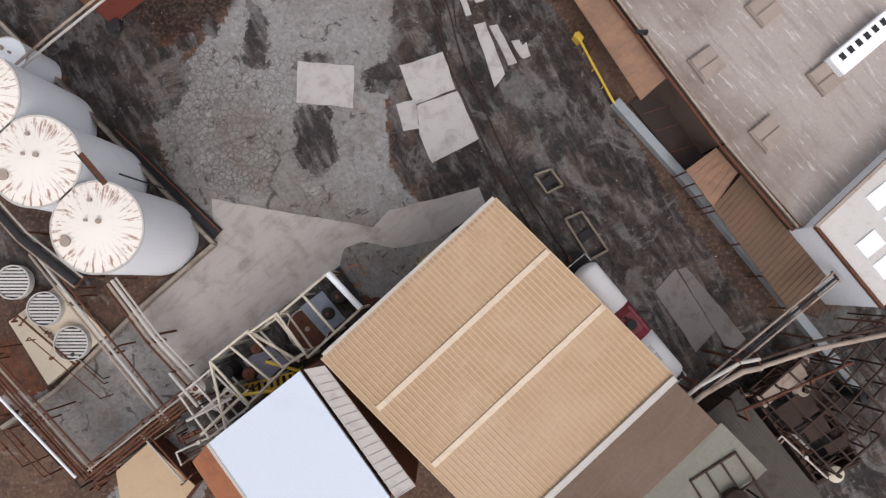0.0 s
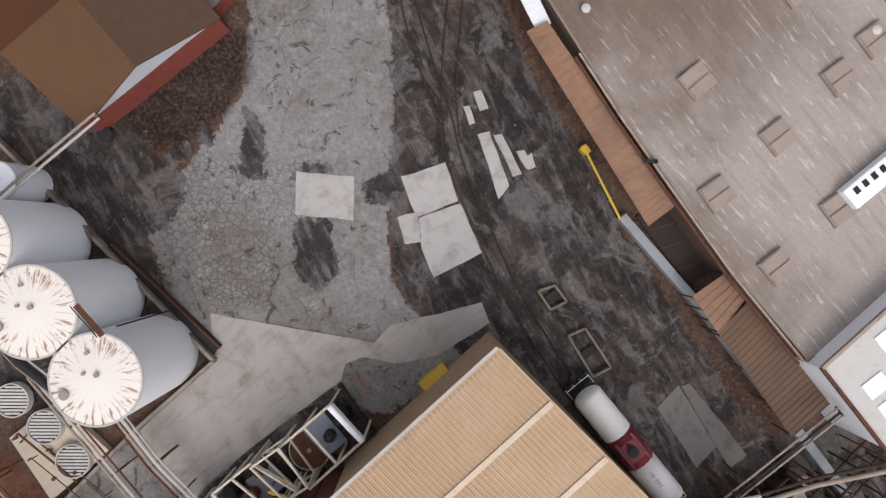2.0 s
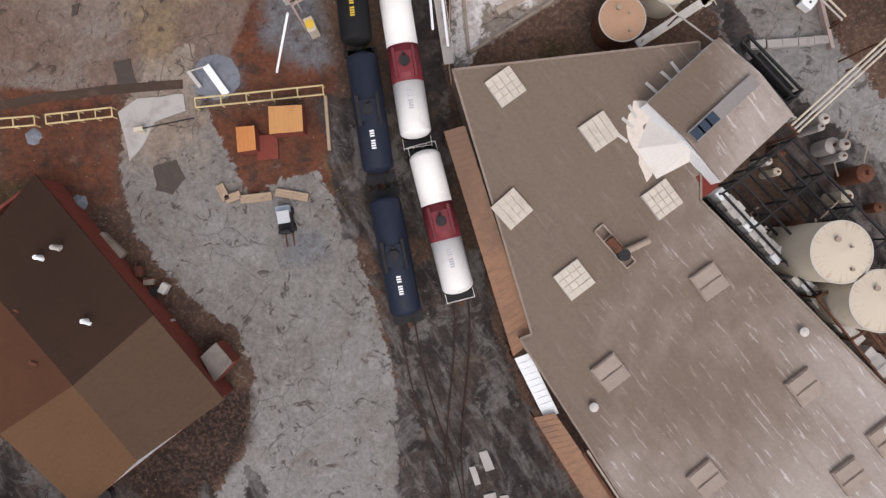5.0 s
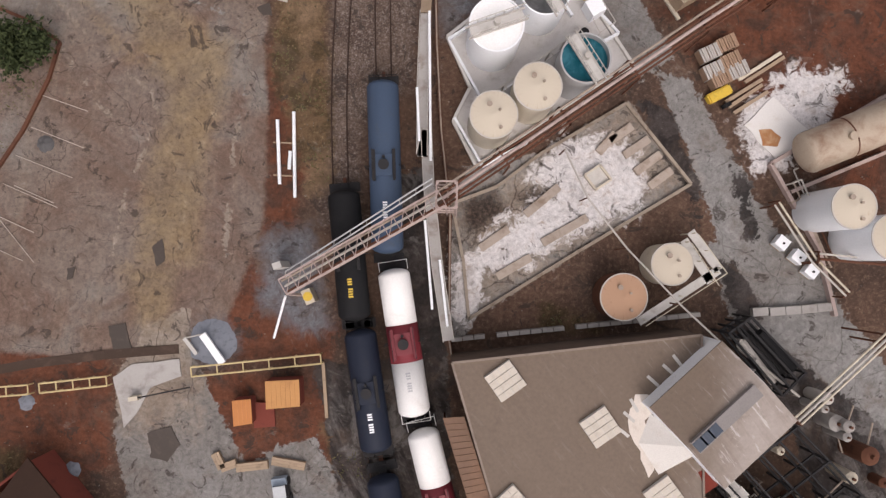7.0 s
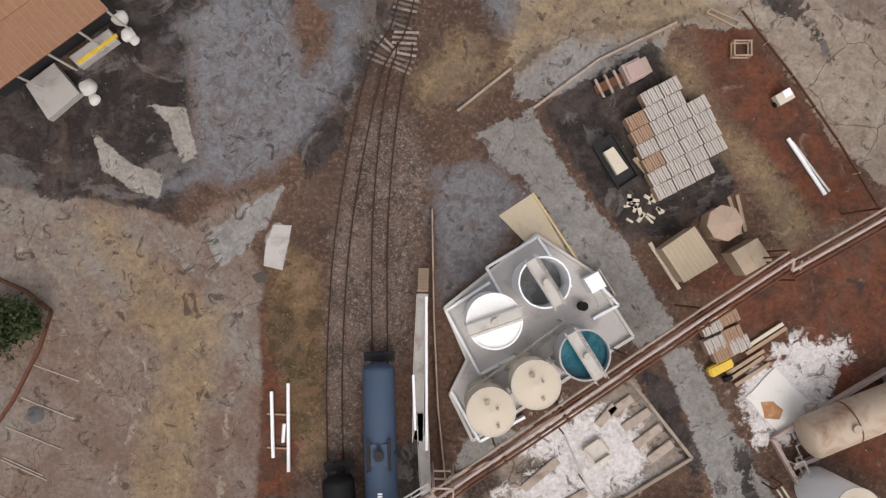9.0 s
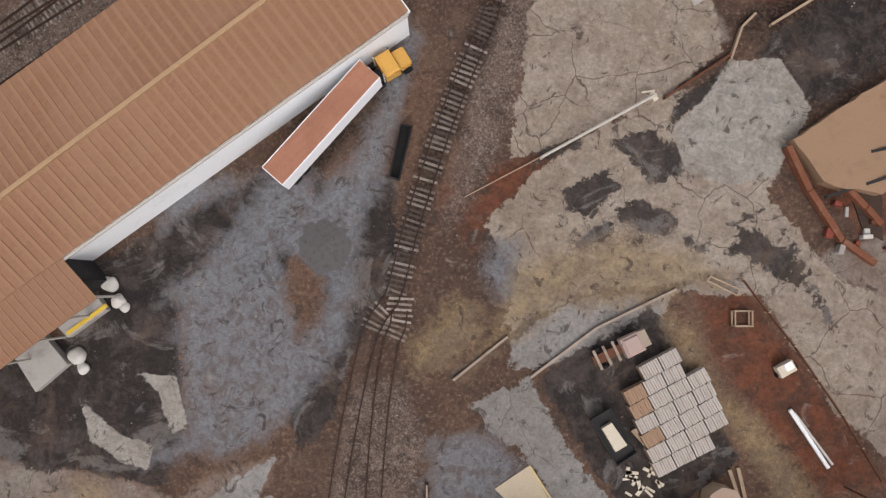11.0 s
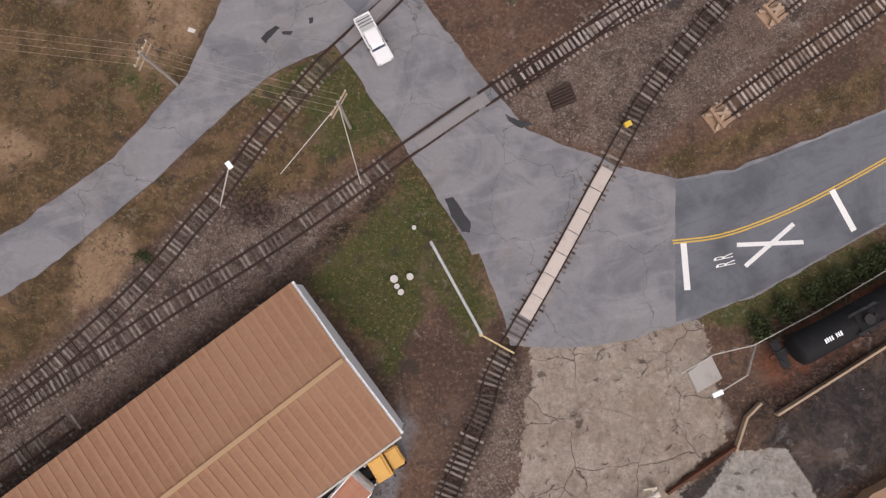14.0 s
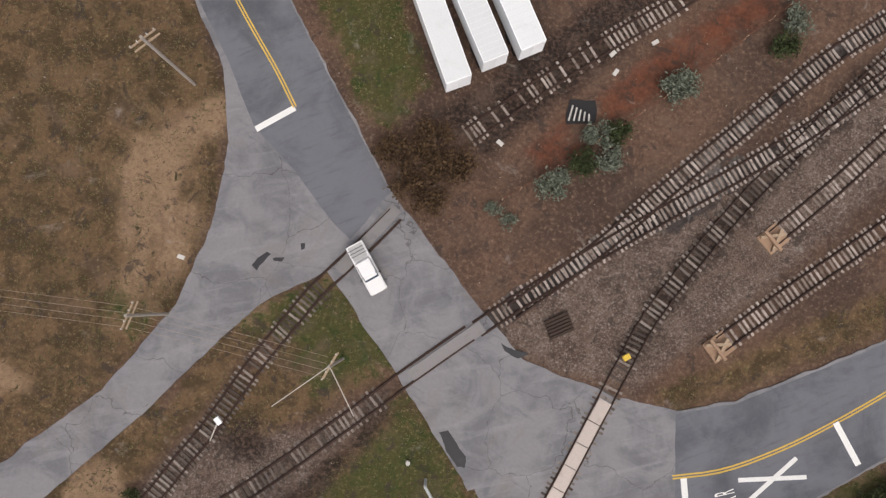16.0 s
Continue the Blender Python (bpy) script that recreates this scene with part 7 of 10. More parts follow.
for (a, b), w_ in zip(([(-20.97, 55.46), (-17.91, 55.82)], [(-17.53, 56.21), (-14.34, 55.69)], [(-23.07, 56.86), (-22.33, 55.39)], [(-22.44, 55.39), (-20.98, 55.95)]), (0.8, 0.8, 0.8, 0.8)):
    s = thing("timber_bunk", "weathered pale timber beam stack on the dirt", "timber stack", "timber stacks")
    d = Vector((*b, 0)) - Vector((*a, 0))
    n = Vector((-d.y, d.x, 0)).normalized() * 0.27
    for k in (-1, 0, 1):
        part("timber", beam(bmesh.new(), Vector((*a, 0.2)) + n * k, Vector((*b, 0.2)) + n * k, 0.25, 0.5), WOOD, s)
fork = thing("forklift", "grey-blue forklift standing in the yard", "forklift")
fx, fy = (-16.44, 53.47)
fork.matrix_basis = pose(fx, fy, 0, 0, 0, -80)
part("chassis", box(bmesh.new(), 0, 0, 0.3, 2.4, 1.4, 0.7), DARK, fork)
part("counterweight", box(bmesh.new(), -1.0, 0, 0.4, 0.7, 1.4, 1.0), worn("blue_grey_paint", (0.3, 0.36, 0.42), (0.2, 0.2, 0.2), 0.3), fork)
part("roof_guard", box(bmesh.new(), -0.2, 0.1, 2.0, 1.2, 1.2, 0.08), worn("pale_guard", (0.45, 0.47, 0.48), (0.3, 0.3, 0.3), 0.3), fork)
for x in (-0.7, 0.3):
    for y in (-0.5, 0.6):
        part("pillar", rod(bmesh.new(), (x, y, 0.9), (x, y, 2.05), 0.05, 6), DARK, fork)
part("mast", box(bmesh.new(), 1.25, 0, 0.2, 0.25, 1.1, 2.2), DARK, fork)
for y in (-0.35, 0.35):
    part("fork_tine", box(bmesh.new(), 2.0, y, 0.1, 1.2, 0.15, 0.07), RUST, fork)
    for x in (-0.8, 0.8):
        part("wheel", rod(bmesh.new(), (x, y * 2 - 0.12, 0.4), (x, y * 2 + 0.12, 0.4), 0.4, 16), DARK, fork)


# yellow pipe-rail fences
def rail_fence(a, b, label, w=0.9, h=1.0, mat=None, bays=5):
    root = thing("pipe_guard_fence", label, "fence", "yellow guard fences")
    d = Vector((*b, 0)) - Vector((*a, 0))
    s = Vector((-d.y, d.x, 0)).normalized() * w / 2
    for e in (-1, 1):
        part("rail", rod(bmesh.new(), Vector((*a, h)) + s * e, Vector((*b, h)) + s * e, 0.09, 8), mat, root)
        for i in range(bays + 1):
            p = Vector((*a, 0)) + d * i / bays + s * e
            part("post", rod(bmesh.new(), (p.x, p.y, -0.1), (p.x, p.y, h), 0.07, 8), mat, root)
    for i in range(bays + 1):
        p = Vector((*a, h)) + d * i / bays
        part("tie", rod(bmesh.new(), p - s, p + s, 0.07, 8), mat, root)


PALEYELLOW = worn("faded_yellow_paint", (0.55, 0.44, 0.24), (0.35, 0.22, 0.11), 0.4, 1.2, 0.7)
rail_fence(*[(-25.30, 64.78), (-12.86, 66.19)], "faded yellow pipe guard fence along the yard", mat=PALEYELLOW)
rail_fence(*[(-39.81, 63.03), (-33.40, 63.81)], "faded yellow pipe guard fence by the road", mat=PALEYELLOW, bays=4)
rail_fence(*[(-47.13, 62.34), (-40.90, 62.90)], "faded yellow pipe guard fence end", mat=PALEYELLOW, bays=3)
wl = thing("timber_baulk", "long brown timber baulk on the ground", "timber")
a, b = [(-12.75, 65.75), (-12.29, 60.39)]
part("baulk", beam(bmesh.new(), (*a, 0.15), (*b, 0.15), 0.3, 0.45), WOOD, wl)
arm = thing("lift_gate", "dark barrier arm with a pale counterweight", "barrier")
a, b = [(-30.81, 62.15), (-25.38, 63.31)]
part("boom", rod(bmesh.new(), (*a, 1.0), (*b, 1.0), 0.07, 8), DARK, arm)
part("counterweight", box(bmesh.new(), *a, 0, 0.9, 0.4, 1.1, 10), CREAM, arm)


def heap(at, r, h, material, label, seed=0):
    """A loose conical pile with an uneven flank."""
    bm = bmesh.new()
    lathe(bm, [(r * (1 - t), -0.1 + (h + 0.1) * t ** 0.9) for t in [k / 9 for k in range(9)]] + [(0, h)], 40)
    for v in bm.verts:
        q = Vector((v.co.x * 0.8 + seed * 7, v.co.y * 0.8, seed))
        v.co += Vector((noise.noise(q), noise.noise(q + Vector((3, 1, 7))), 0)) * r * 0.14
        v.co.z += 0.12 * noise.noise(q * 3)
        v.co.z = max(v.co.z, -0.12)
    ob = part("stone_mound", bm, material, smooth=True)
    ob.location = (*at, 0)
    tagged(ob, label, "gravel heap", "heaps")


STONE = worn("blue_grey_crushed_stone", (0.19, 0.205, 0.235), (0.1, 0.1, 0.11), 0.5, 2.0, 0.95, fine=20.0)
DARKSTONE = worn("dark_grit", (0.095, 0.092, 0.092), (0.06, 0.055, 0.055), 0.5, 2.0, 0.95, fine=20.0)
heap((-23.61, 67.55), 2.3, 0.7, STONE, "low heap of blue-grey crushed stone", 1)
heap((-12.92, 130.00), 2.8, 0.35, DARKSTONE, "flat round heap of dark grit", 3)
heap((-36.99, 54.97), 0.9, 0.5, STONE, "small heap of pale stone", 4)
heap((-41.55, 61.54), 0.9, 0.5, STONE, "small heap of grey stone", 5)
heap((-40.45, 86.74), 0.9, 0.3, DARKSTONE, "small heap of dark stone", 6)
chute = thing("fallen_chute", "white sheet-metal chute lying on gravel", "chute")
a, b, c, d = [(-24.31, 68.41, 0.90), (-22.29, 65.64, 0.90), (-26.19, 67.96, 0.50), (-24.96, 66.43, 0.50)]
part("trough", beam(bmesh.new(), a, b, 0.7, 0.3), WHITE, chute)
part("side_pipe", beam(bmesh.new(), c, d, 0.35, 0.25), PALECONC, chute)
part("strut", rod(bmesh.new(), c, a, 0.07, 6), PALEPIPE, chute)


# ======== middle: bridge over the tracks and the long pipe rack ========
def truss(a, b, label, w=1.5, h=1.4, mat=None, bays=12):
    """A lattice bridge: four chords, posts, ties and diagonals."""
    root = thing("pipe_bridge", label, "pipe bridge")
    A, B = Vector(a), Vector(b)
    d = B - A
    s = Vector((-d.y, d.x, 0)).normalized() * w / 2
    up = Vector((0, 0, h))
    for e in (-1, 1):
        for u in (Vector(), up):
            part("chord", beam(bmesh.new(), A + s * e + u, B + s * e + u, 0.14, 0.14), mat, root)
        for i in range(bays):
            p, q = A + d * i / bays + s * e, A + d * (i + 1) / bays + s * e
            part("diagonal", rod(bmesh.new(), p, q + up, 0.045, 6), mat, root)
            part("upright", rod(bmesh.new(), p, p + up, 0.05, 6), mat, root)
    for i in range(bays + 1):
        p = A + d * i / bays
        part("tie", rod(bmesh.new(), p - s + up, p + s + up, 0.045, 6), mat, root)
        if i < bays:
            q = A + d * (i + 1) / bays
            part("lacing", rod(bmesh.new(), p - s + up, q + s + up, 0.035, 6), mat, root)
    for e, m in ((-0.4, RUST), (0.05, PALEPIPE), (0.5, PIPE)):
        part("pipe", rod(bmesh.new(), A + s * e * 1.6 + Vector((0, 0, 0.25)), B + s * e * 1.6 + Vector((0, 0, 0.25)), 0.11, 8), m, root)
    for p in (A, B):
        for e in (-1, 1):
            part("leg", beam(bmesh.new(), p + s * e, Vector((p.x, p.y, -0.2)) + s * e * 1.6, 0.2, 0.2), mat, root)
    return root


PINKPIPE = worn("faded_pink_pipe", (0.42, 0.33, 0.3), (0.2, 0.13, 0.11), 0.5, 0.8, 0.7)
b0, b1 = [(-15.30, 73.27, 6.00), (-1.42, 81.36, 6.00)]
truss(b0, b1, "pale rusty lattice pipe bridge over the tank cars", 1.5, 1.2, PINKPIPE, 14)
far = [(9.58, 89.02, 6.00), (22.04, 97.68, 6.00), (29.98, 102.98, 6.00), (29.79, 101.90, 6.00), (38.35, 106.88, 6.00), (45.12, 111.09, 6.00)]
pipe_run([b1] + far, "long overhead rack of rusty and pale pipes across the works", ((-0.75, 0.1, RUST), (-0.4, 0.12, RUST), (0.0, 0.15, PINKPIPE), (0.4, 0.1, RUST), (0.75, 0.11, PIPE)), 6.0, 1.9)
conduit = thing("conduit_pair", "pale slanting conduits beside the lattice bridge", "conduit")
p, q = [(-15.21, 74.19, 6.50), (-2.29, 82.56, 7.40)]
for k in (0.0, 0.45):
    part("tube", rod(bmesh.new(), (p[0], p[1] + k, p[2]), (q[0], q[1] + k, q[2]), 0.07, 8), worn("pale_grey_tube", (0.45, 0.45, 0.46), (0.3, 0.28, 0.27), 0.3), conduit)
for i in range(10):
    r = lerp3(p, q, i / 9)
    part("rung", rod(bmesh.new(), r, (r[0], r[1] + 0.45, r[2]), 0.035, 6), PALEPIPE, conduit)
part("leg", rod(bmesh.new(), (p[0], p[1], -0.2), p, 0.08, 8), PALEPIPE, conduit)
tower = thing("bridge_tower", "rusty steel trestle carrying the pipe bridge", "trestle")
tx, ty = b1[0] + 0.4, b1[1] + 0.2
bm = bmesh.new()
for dx, dy in ((-1, -1.3), (1, -1.3), (1, 1.3), (-1, 1.3)):
    part("leg", beam(bmesh.new(), (tx + dx, ty + dy, -0.2), (tx + dx * 0.8, ty + dy * 0.8, 8.0), 0.2, 0.2), PINKPIPE, tower)
for z in (2.5, 5.0, 7.8):
    for i, (p, q) in enumerate((((-1, -1.3), (1, -1.3)), ((1, -1.3), (1, 1.3)), ((1, 1.3), (-1, 1.3)), ((-1, 1.3), (-1, -1.3)))):
        part("girt", beam(bmesh.new(), (tx + p[0] * 0.9, ty + p[1] * 0.9, z), (tx + q[0] * 0.9, ty + q[1] * 0.9, z), 0.14, 0.16), PINKPIPE, tower)
pole = thing("leaning_post", "white post leaning from the bridge foot", "post")
p, q = [(-15.55, 72.35, 4.80), (-17.60, 68.08, 0.10)]
part("post", rod(bmesh.new(), p, q, 0.12, 10), WHITE, pole)
head = thing("valve_house", "pale boxed valve gear at the bridge foot", "valve gear")
hx, hy = (-14.01, 72.24)
part("casing", box(bmesh.new(), hx, hy, -0.1, 0.9, 1.4, 2.2, 25), CREAM, head)
part("wheel", rod(bmesh.new(), (hx, hy, 2.1), (hx, hy, 2.2), 0.45, 16), YELLOW, head)
hx, hy = (-16.56, 75.16)
part("panel", box(bmesh.new(), hx, hy, -0.1, 0.8, 0.6, 4.2, 20), PALECONC, head)

# loading platform beside the tank cars, with pipes and railings
plat = thing("loading_platform", "long narrow grey loading platform beside the tank cars", "platform")
pl = [(-3.17, 99.20), (-3.36, 92.90), (-3.33, 85.62), (-2.97, 88.09), (-2.64, 82.72), (-1.75, 75.24), (-0.60, 68.32)]
for p, q in zip(pl, pl[1:]):
    part("deck", beam(bmesh.new(), (*p, 2.9), (*q, 2.9), 0.95, 0.14), worn("galvanised_grating", (0.38, 0.36, 0.34), (0.2, 0.15, 0.12), 0.5, 0.7), plat)
    d = Vector((*q, 0)) - Vector((*p, 0))
    s = Vector((-d.y, d.x, 0)).normalized() * 0.5
    n = max(1, int(d.length / 2.2))
    for e in (-1, 1):
        part("handrail", rod(bmesh.new(), Vector((*p, 3.9)) + s * e, Vector((*q, 3.9)) + s * e, 0.04, 6), PALEPIPE, plat)
        for i in range(n):
            c = Vector((*p, 0)) + d * i / n + s * e
            part("post", rod(bmesh.new(), (c.x, c.y, -0.2), (c.x, c.y, 3.9), 0.05, 6), RUST, plat)
sx, sy = pl[0]
for k in range(8):
    part("stair_tread", box(bmesh.new(), sx, sy + 0.3 + 0.28 * k, 2.7 - 0.33 * k, 1.0, 0.27, 0.06), WOOD, plat)
for (a, b), z in ((([(-3.86, 91.83), (-3.58, 86.84)]), 4.2), (([(-2.81, 98.97), (-2.51, 85.02)]), 4.2), (([(-2.96, 79.55), (-2.16, 71.28)]), 3.8), (([(-1.54, 75.89), (-0.73, 69.73)]), 3.8)):
    g = thing("white_pipe", "white insulated pipe along the loading platform", "pipe", "white pipes by the platform")
    part("pipe", rod(bmesh.new(), (*a, z), (*b, z), 0.13, 10), WHITE, g)
    for t in (0.1, 0.5, 0.9):
        c = lerp3((*a, 0), (*b, 0), t)
        part("stand", rod(bmesh.new(), (c[0], c[1], -0.2), (c[0], c[1], z), 0.06, 6), RUST, g)
fence = thing("works_wall", "dark low wall with pipes beside the platform", "wall")
fl = [(-2.45, 107.34), (-2.09, 96.98), (-1.54, 88.35), (-0.58, 80.33), (-0.56, 68.37), (-0.27, 66.73)]
for p, q in zip(fl, fl[1:]):
    part("wall_length", beam(bmesh.new(), (*p, 0.35), (*q, 0.35), 0.3, 1.1), RUST, fence)
    part("top_pipe", rod(bmesh.new(), (*p, 1.0), (*q, 1.0), 0.08, 8), PIPE, fence)

# scaffold poles on the ground
for a, b in ([(-17.64, 89.44), (-17.30, 83.11)], [(-16.05, 90.25), (-15.78, 81.80)], [(-16.32, 86.36), (-16.40, 84.58)]):
    g = thing("white_pole", "long white pole lying on timber bearers", "pole", "white poles on the ground")
    part("pole", rod(bmesh.new(), (*a, 0.25), (*b, 0.25), 0.17, 10), WHITE, g)
for a, b in ([(-18.02, 87.24), (-15.74, 87.16)], [(-17.96, 84.01), (-15.85, 83.93)]):
    g = thing("bearer", "grey timber bearer under white poles", "timber", "bearers")
    part("timber", beam(bmesh.new(), (*a, 0.02), (*b, 0.02), 0.14, 0.16), WOOD, g)

# ======== lime pit ========
SADDLE = worn("worn_saddle_concrete", (0.38, 0.32, 0.27), (0.22, 0.16, 0.12), 0.6, 0.8)
pond = thing("lime_pit", "old stained concrete pit walls round lime-white ground", "pit wall")
pk = [(-0.40, 81.45), (4.00, 83.17), (8.39, 86.56), (16.67, 91.58), (23.11, 83.72), (10.71, 76.08), (1.40, 70.17), (0.78, 75.94)]
for p, q in zip(pk, pk[1:] + pk[:1]):
    part("kerb", beam(bmesh.new(), (*p, 0.15), (*q, 0.15), 0.3, 0.4), worn("buried_kerb", (0.3, 0.25, 0.2), (0.16, 0.12, 0.09), 0.6, 0.7), pond)
for a, b in ([(15.08, 87.81), (17.30, 89.40)], [(16.49, 86.44), (18.98, 88.15)], [(17.61, 84.78), (20.10, 86.66)], [(19.01, 83.41), (21.23, 85.11)], [(4.12, 74.33), (7.42, 76.31)], [(8.52, 77.71), (12.93, 80.27)], [(2.43, 77.07), (5.18, 79.05)], [(13.98, 86.68), (15.63, 88.65)], [(6.82, 80.46), (10.12, 83.28)]):
    g = thing("pit_saddle", "low worn concrete tank saddle in the lime pit", "tank saddle", "tank saddles")
    d = Vector((*b, 0)) - Vector((*a, 0))
    m = math.degrees(math.atan2(d.y, d.x))
    bm = box(bmesh.new(), (a[0] + b[0]) / 2, (a[1] + b[1]) / 2, -0.2, d.length, 0.85, 0.42, m)
    bmesh.ops.bevel(bm, geom=bm.edges[:], offset=0.06, segments=2, affect="EDGES")
    part("block", bm, SADDLE, g)
lf = thing("old_steel_frame", "pale square steel frame on the lime", "frame")
q = [(12.57, 84.40), (14.06, 85.42), (15.18, 84.00), (13.69, 82.98)]
for i in range(4):
    part("member", beam(bmesh.new(), (*q[i], 0.35), (*q[(i + 1) % 4], 0.35), 0.2, 0.5), CREAM, lf)
part("sheet", prism(bmesh.new(), ccw(q), -0.1, 0.2), PALECONC, lf)
cable = thing("overhead_cable", "pale pipe slung over the pit on posts", "pipe")
cl = [(10.15, 86.45, 3.00), (12.22, 81.90, 3.50), (15.69, 77.16, 4.50), (20.15, 72.12, 6.00), (23.65, 68.37, 8.00)]
for p, q in zip(cl, cl[1:]):
    part("pipe", rod(bmesh.new(), p, q, 0.09, 8), PALEPIPE, cable)
    part("post", rod(bmesh.new(), (p[0], p[1], -0.2), p, 0.07, 6), RUST, cable)
shelf = thing("tank_catwalk", "pale timber-decked walkway round two low tanks", "walkway")
for a, b in ([(17.22, 70.31), (24.75, 75.30)], [(24.75, 75.30), (22.07, 78.88)], [(24.01, 74.12), (21.43, 78.07)]):
    part("deck", beam(bmesh.new(), (*a, 3.0), (*b, 3.0), 0.8, 0.15), PALECONC, shelf)
    for t in (0.05, 0.5, 0.95):
        c = lerp3((*a, 0), (*b, 0), t)
        part("post", rod(bmesh.new(), (c[0], c[1], -0.2), (c[0], c[1], 4.0), 0.06, 6), FRAME, shelf)
    part("handrail", rod(bmesh.new(), (a[0] + 0.4, a[1] - 0.3, 4.0), (b[0] + 0.4, b[1] - 0.3, 4.0), 0.04, 6), FRAME, shelf)
nw = thing("warehouse_back_wall", "low concrete wall with blocks behind the warehouse", "wall")
a, b = [(-0.28, 67.28), (23.90, 70.05)]
for i in range(22):
    if i % 7 != 3:
        c, d = lerp3((*a, 0), (*b, 0), i / 22), lerp3((*a, 0), (*b, 0), (i + 0.92) / 22)
        part("wall_block", beam(bmesh.new(), (c[0], c[1] + 0.9, 0.4), (d[0], d[1] + 0.9, 0.4), 0.4, 1.2), CONC, nw)

# penthouse on the warehouse's end, with a ridge vent
pent = thing("penthouse", "taller block with shallow brown gable roof and ridge vent", "industrial building")
K = [(16.50, 63.51, 9.00), (22.65, 69.25, 9.00), (29.15, 62.56, 9.00), (22.95, 56.71, 9.00)]
km0, km1 = [tuple((p + q) / 2 for p, q in zip(K[i][:2], K[j][:2])) + (9.8,) for i, j in ((0, 3), (1, 2))]
walls(pent, ccw([p[:2] for p in K]), -0.3, 8.85, SIDING)
for q in ((K[0], K[1], km1, km0), (km0, km1, K[2], K[3])):
    bm = bmesh.new()
    top = [bm.verts.new(p) for p in q]
    low = [bm.verts.new((p[0], p[1], p[2] - 0.18)) for p in q]
    bm.faces.new(top), bm.faces.new(low)
    for i in range(4):
        bm.faces.new((low[i], low[(i + 1) % 4], top[(i + 1) % 4], top[i]))
    part("roof", bm, FELT, pent)
rv = part("ridge_vent", beam(bmesh.new(), lerp3(km0, km1, 0.05), lerp3(km0, km1, 0.9), 1.2, 0.7), worn("ridge_vent_grey", (0.25, 0.23, 0.22), (0.14, 0.13, 0.13), 0.4), pent)
for t in (0.07, 0.17, 0.27):
    c = lerp3(km0, km1, t + 0.04)
    part("vent_pane", box(bmesh.new(), c[0], c[1], c[2] + 0.33, 1.0, 0.95, 0.06, math.degrees(math.atan2(km1[1] - km0[1], km1[0] - km0[0]))), GLASS, pent)
# salt mound on the roof, shaped as a five-sided cone
hood = thing("white_hopper_roof", "steep salt-white mound against the penthouse", "hood")
hp = [(17.26, 62.53, 7.00), (20.93, 60.20, 9.00), (21.09, 58.80, 8.60), (18.05, 57.16, 6.70), (16.27, 59.89, 6.70)]
bm = bmesh.new()
apex = bm.verts.new((hp[1][0], hp[1][1], 9.2))
base = [bm.verts.new((p[0], p[1], H + 0.02)) for p in hp]
for i in range(5):
    bm.faces.new((base[i], base[(i + 1) % 5], apex))
bm.faces.new(base[::-1])
part("hood_sheet", bm, worn("salt_white_mound", (0.64, 0.61, 0.57), (0.5, 0.42, 0.35), 0.4, 0.6), hood)
salt = sheet("salt_spill", [(15.27, 61.88), (16.01, 64.15), (17.78, 63.92), (19.78, 66.46), (20.29, 65.96), (18.04, 62.66), (16.79, 61.89), (17.82, 57.39), (17.32, 56.88), (15.79, 59.87)], H + 0.02, worn("salt_crust", (0.62, 0.56, 0.5), (0.45, 0.37, 0.3), 0.4, 1.2), "white salt crust spilled over the roof edge", "spill", 0.5, "", 2.0)
for i, (a, b) in enumerate(([(15.51, 63.79), (16.18, 62.64)], [(14.92, 62.63), (15.88, 61.78)], [(14.27, 61.36), (15.39, 60.47)], [(18.37, 66.84), (19.28, 66.05)], [(19.27, 67.71), (20.08, 66.71)], [(17.01, 65.82), (18.03, 64.93)])):
    tagged(part("salt_streak", beam(bmesh.new(), (*a, H + 0.02), (*b, H + 0.02), 0.28, 0.06), PALECONC), "pale crusted salt streak on the roof", "spill", "salt streaks")
rusty = sheet("rust_stain_plate", [(21.50, 57.59), (22.72, 57.81), (23.65, 56.80), (22.23, 55.57)], H + 0.03, worn("red_rust_plate", (0.16, 0.03, 0.02), (0.08, 0.03, 0.025), 0.4), "dark red rusted roof plate", "plate", 0.3, "", 5.0)

# process yard beyond the warehouse: row of pale boxes, frames
r0, r1 = (23.83, 55.12), (40.50, 37.62)
for i in range(26):
    t = i / 25
    if i in (9, 10, 20):
        continue
    p = lerp3((*r0, 0), (*r1, 0), t)
    b = thing("filter_box", "pale box-shaped filter unit in a row beside the warehouse", "filter unit", "row of filter boxes", at=(p[0] + 1.1, p[1] + 0.9, 0), turn=-46)
    part("casing", box(bmesh.new(), 0, 0, -0.2, 1.05, 0.95 + 0.25 * (i % 3), 4.5), PALECONC if i % 4 else WHITE, b)
    part("stand", box(bmesh.new(), 0, -0.9, -0.2, 0.9, 0.3, 3.6), DARK, b)
steel_frame([(24.67, 56.07), (31.16, 61.08), (40.05, 52.02), (33.39, 46.74)], (2.5, 5.0), DARK, "dark steel frame with cable trays", 4, 3, 0.18)
steel_frame([(32.85, 46.65), (37.98, 49.26), (43.21, 42.10), (39.11, 38.98)], (3.0, 6.0), RUST, "rusty steel platform frame", 3, 2, 0.18)
rng = random.Random(11)
q = [(27.53, 57.26), (34.80, 64.63), (47.35, 51.23), (41.78, 42.17)]
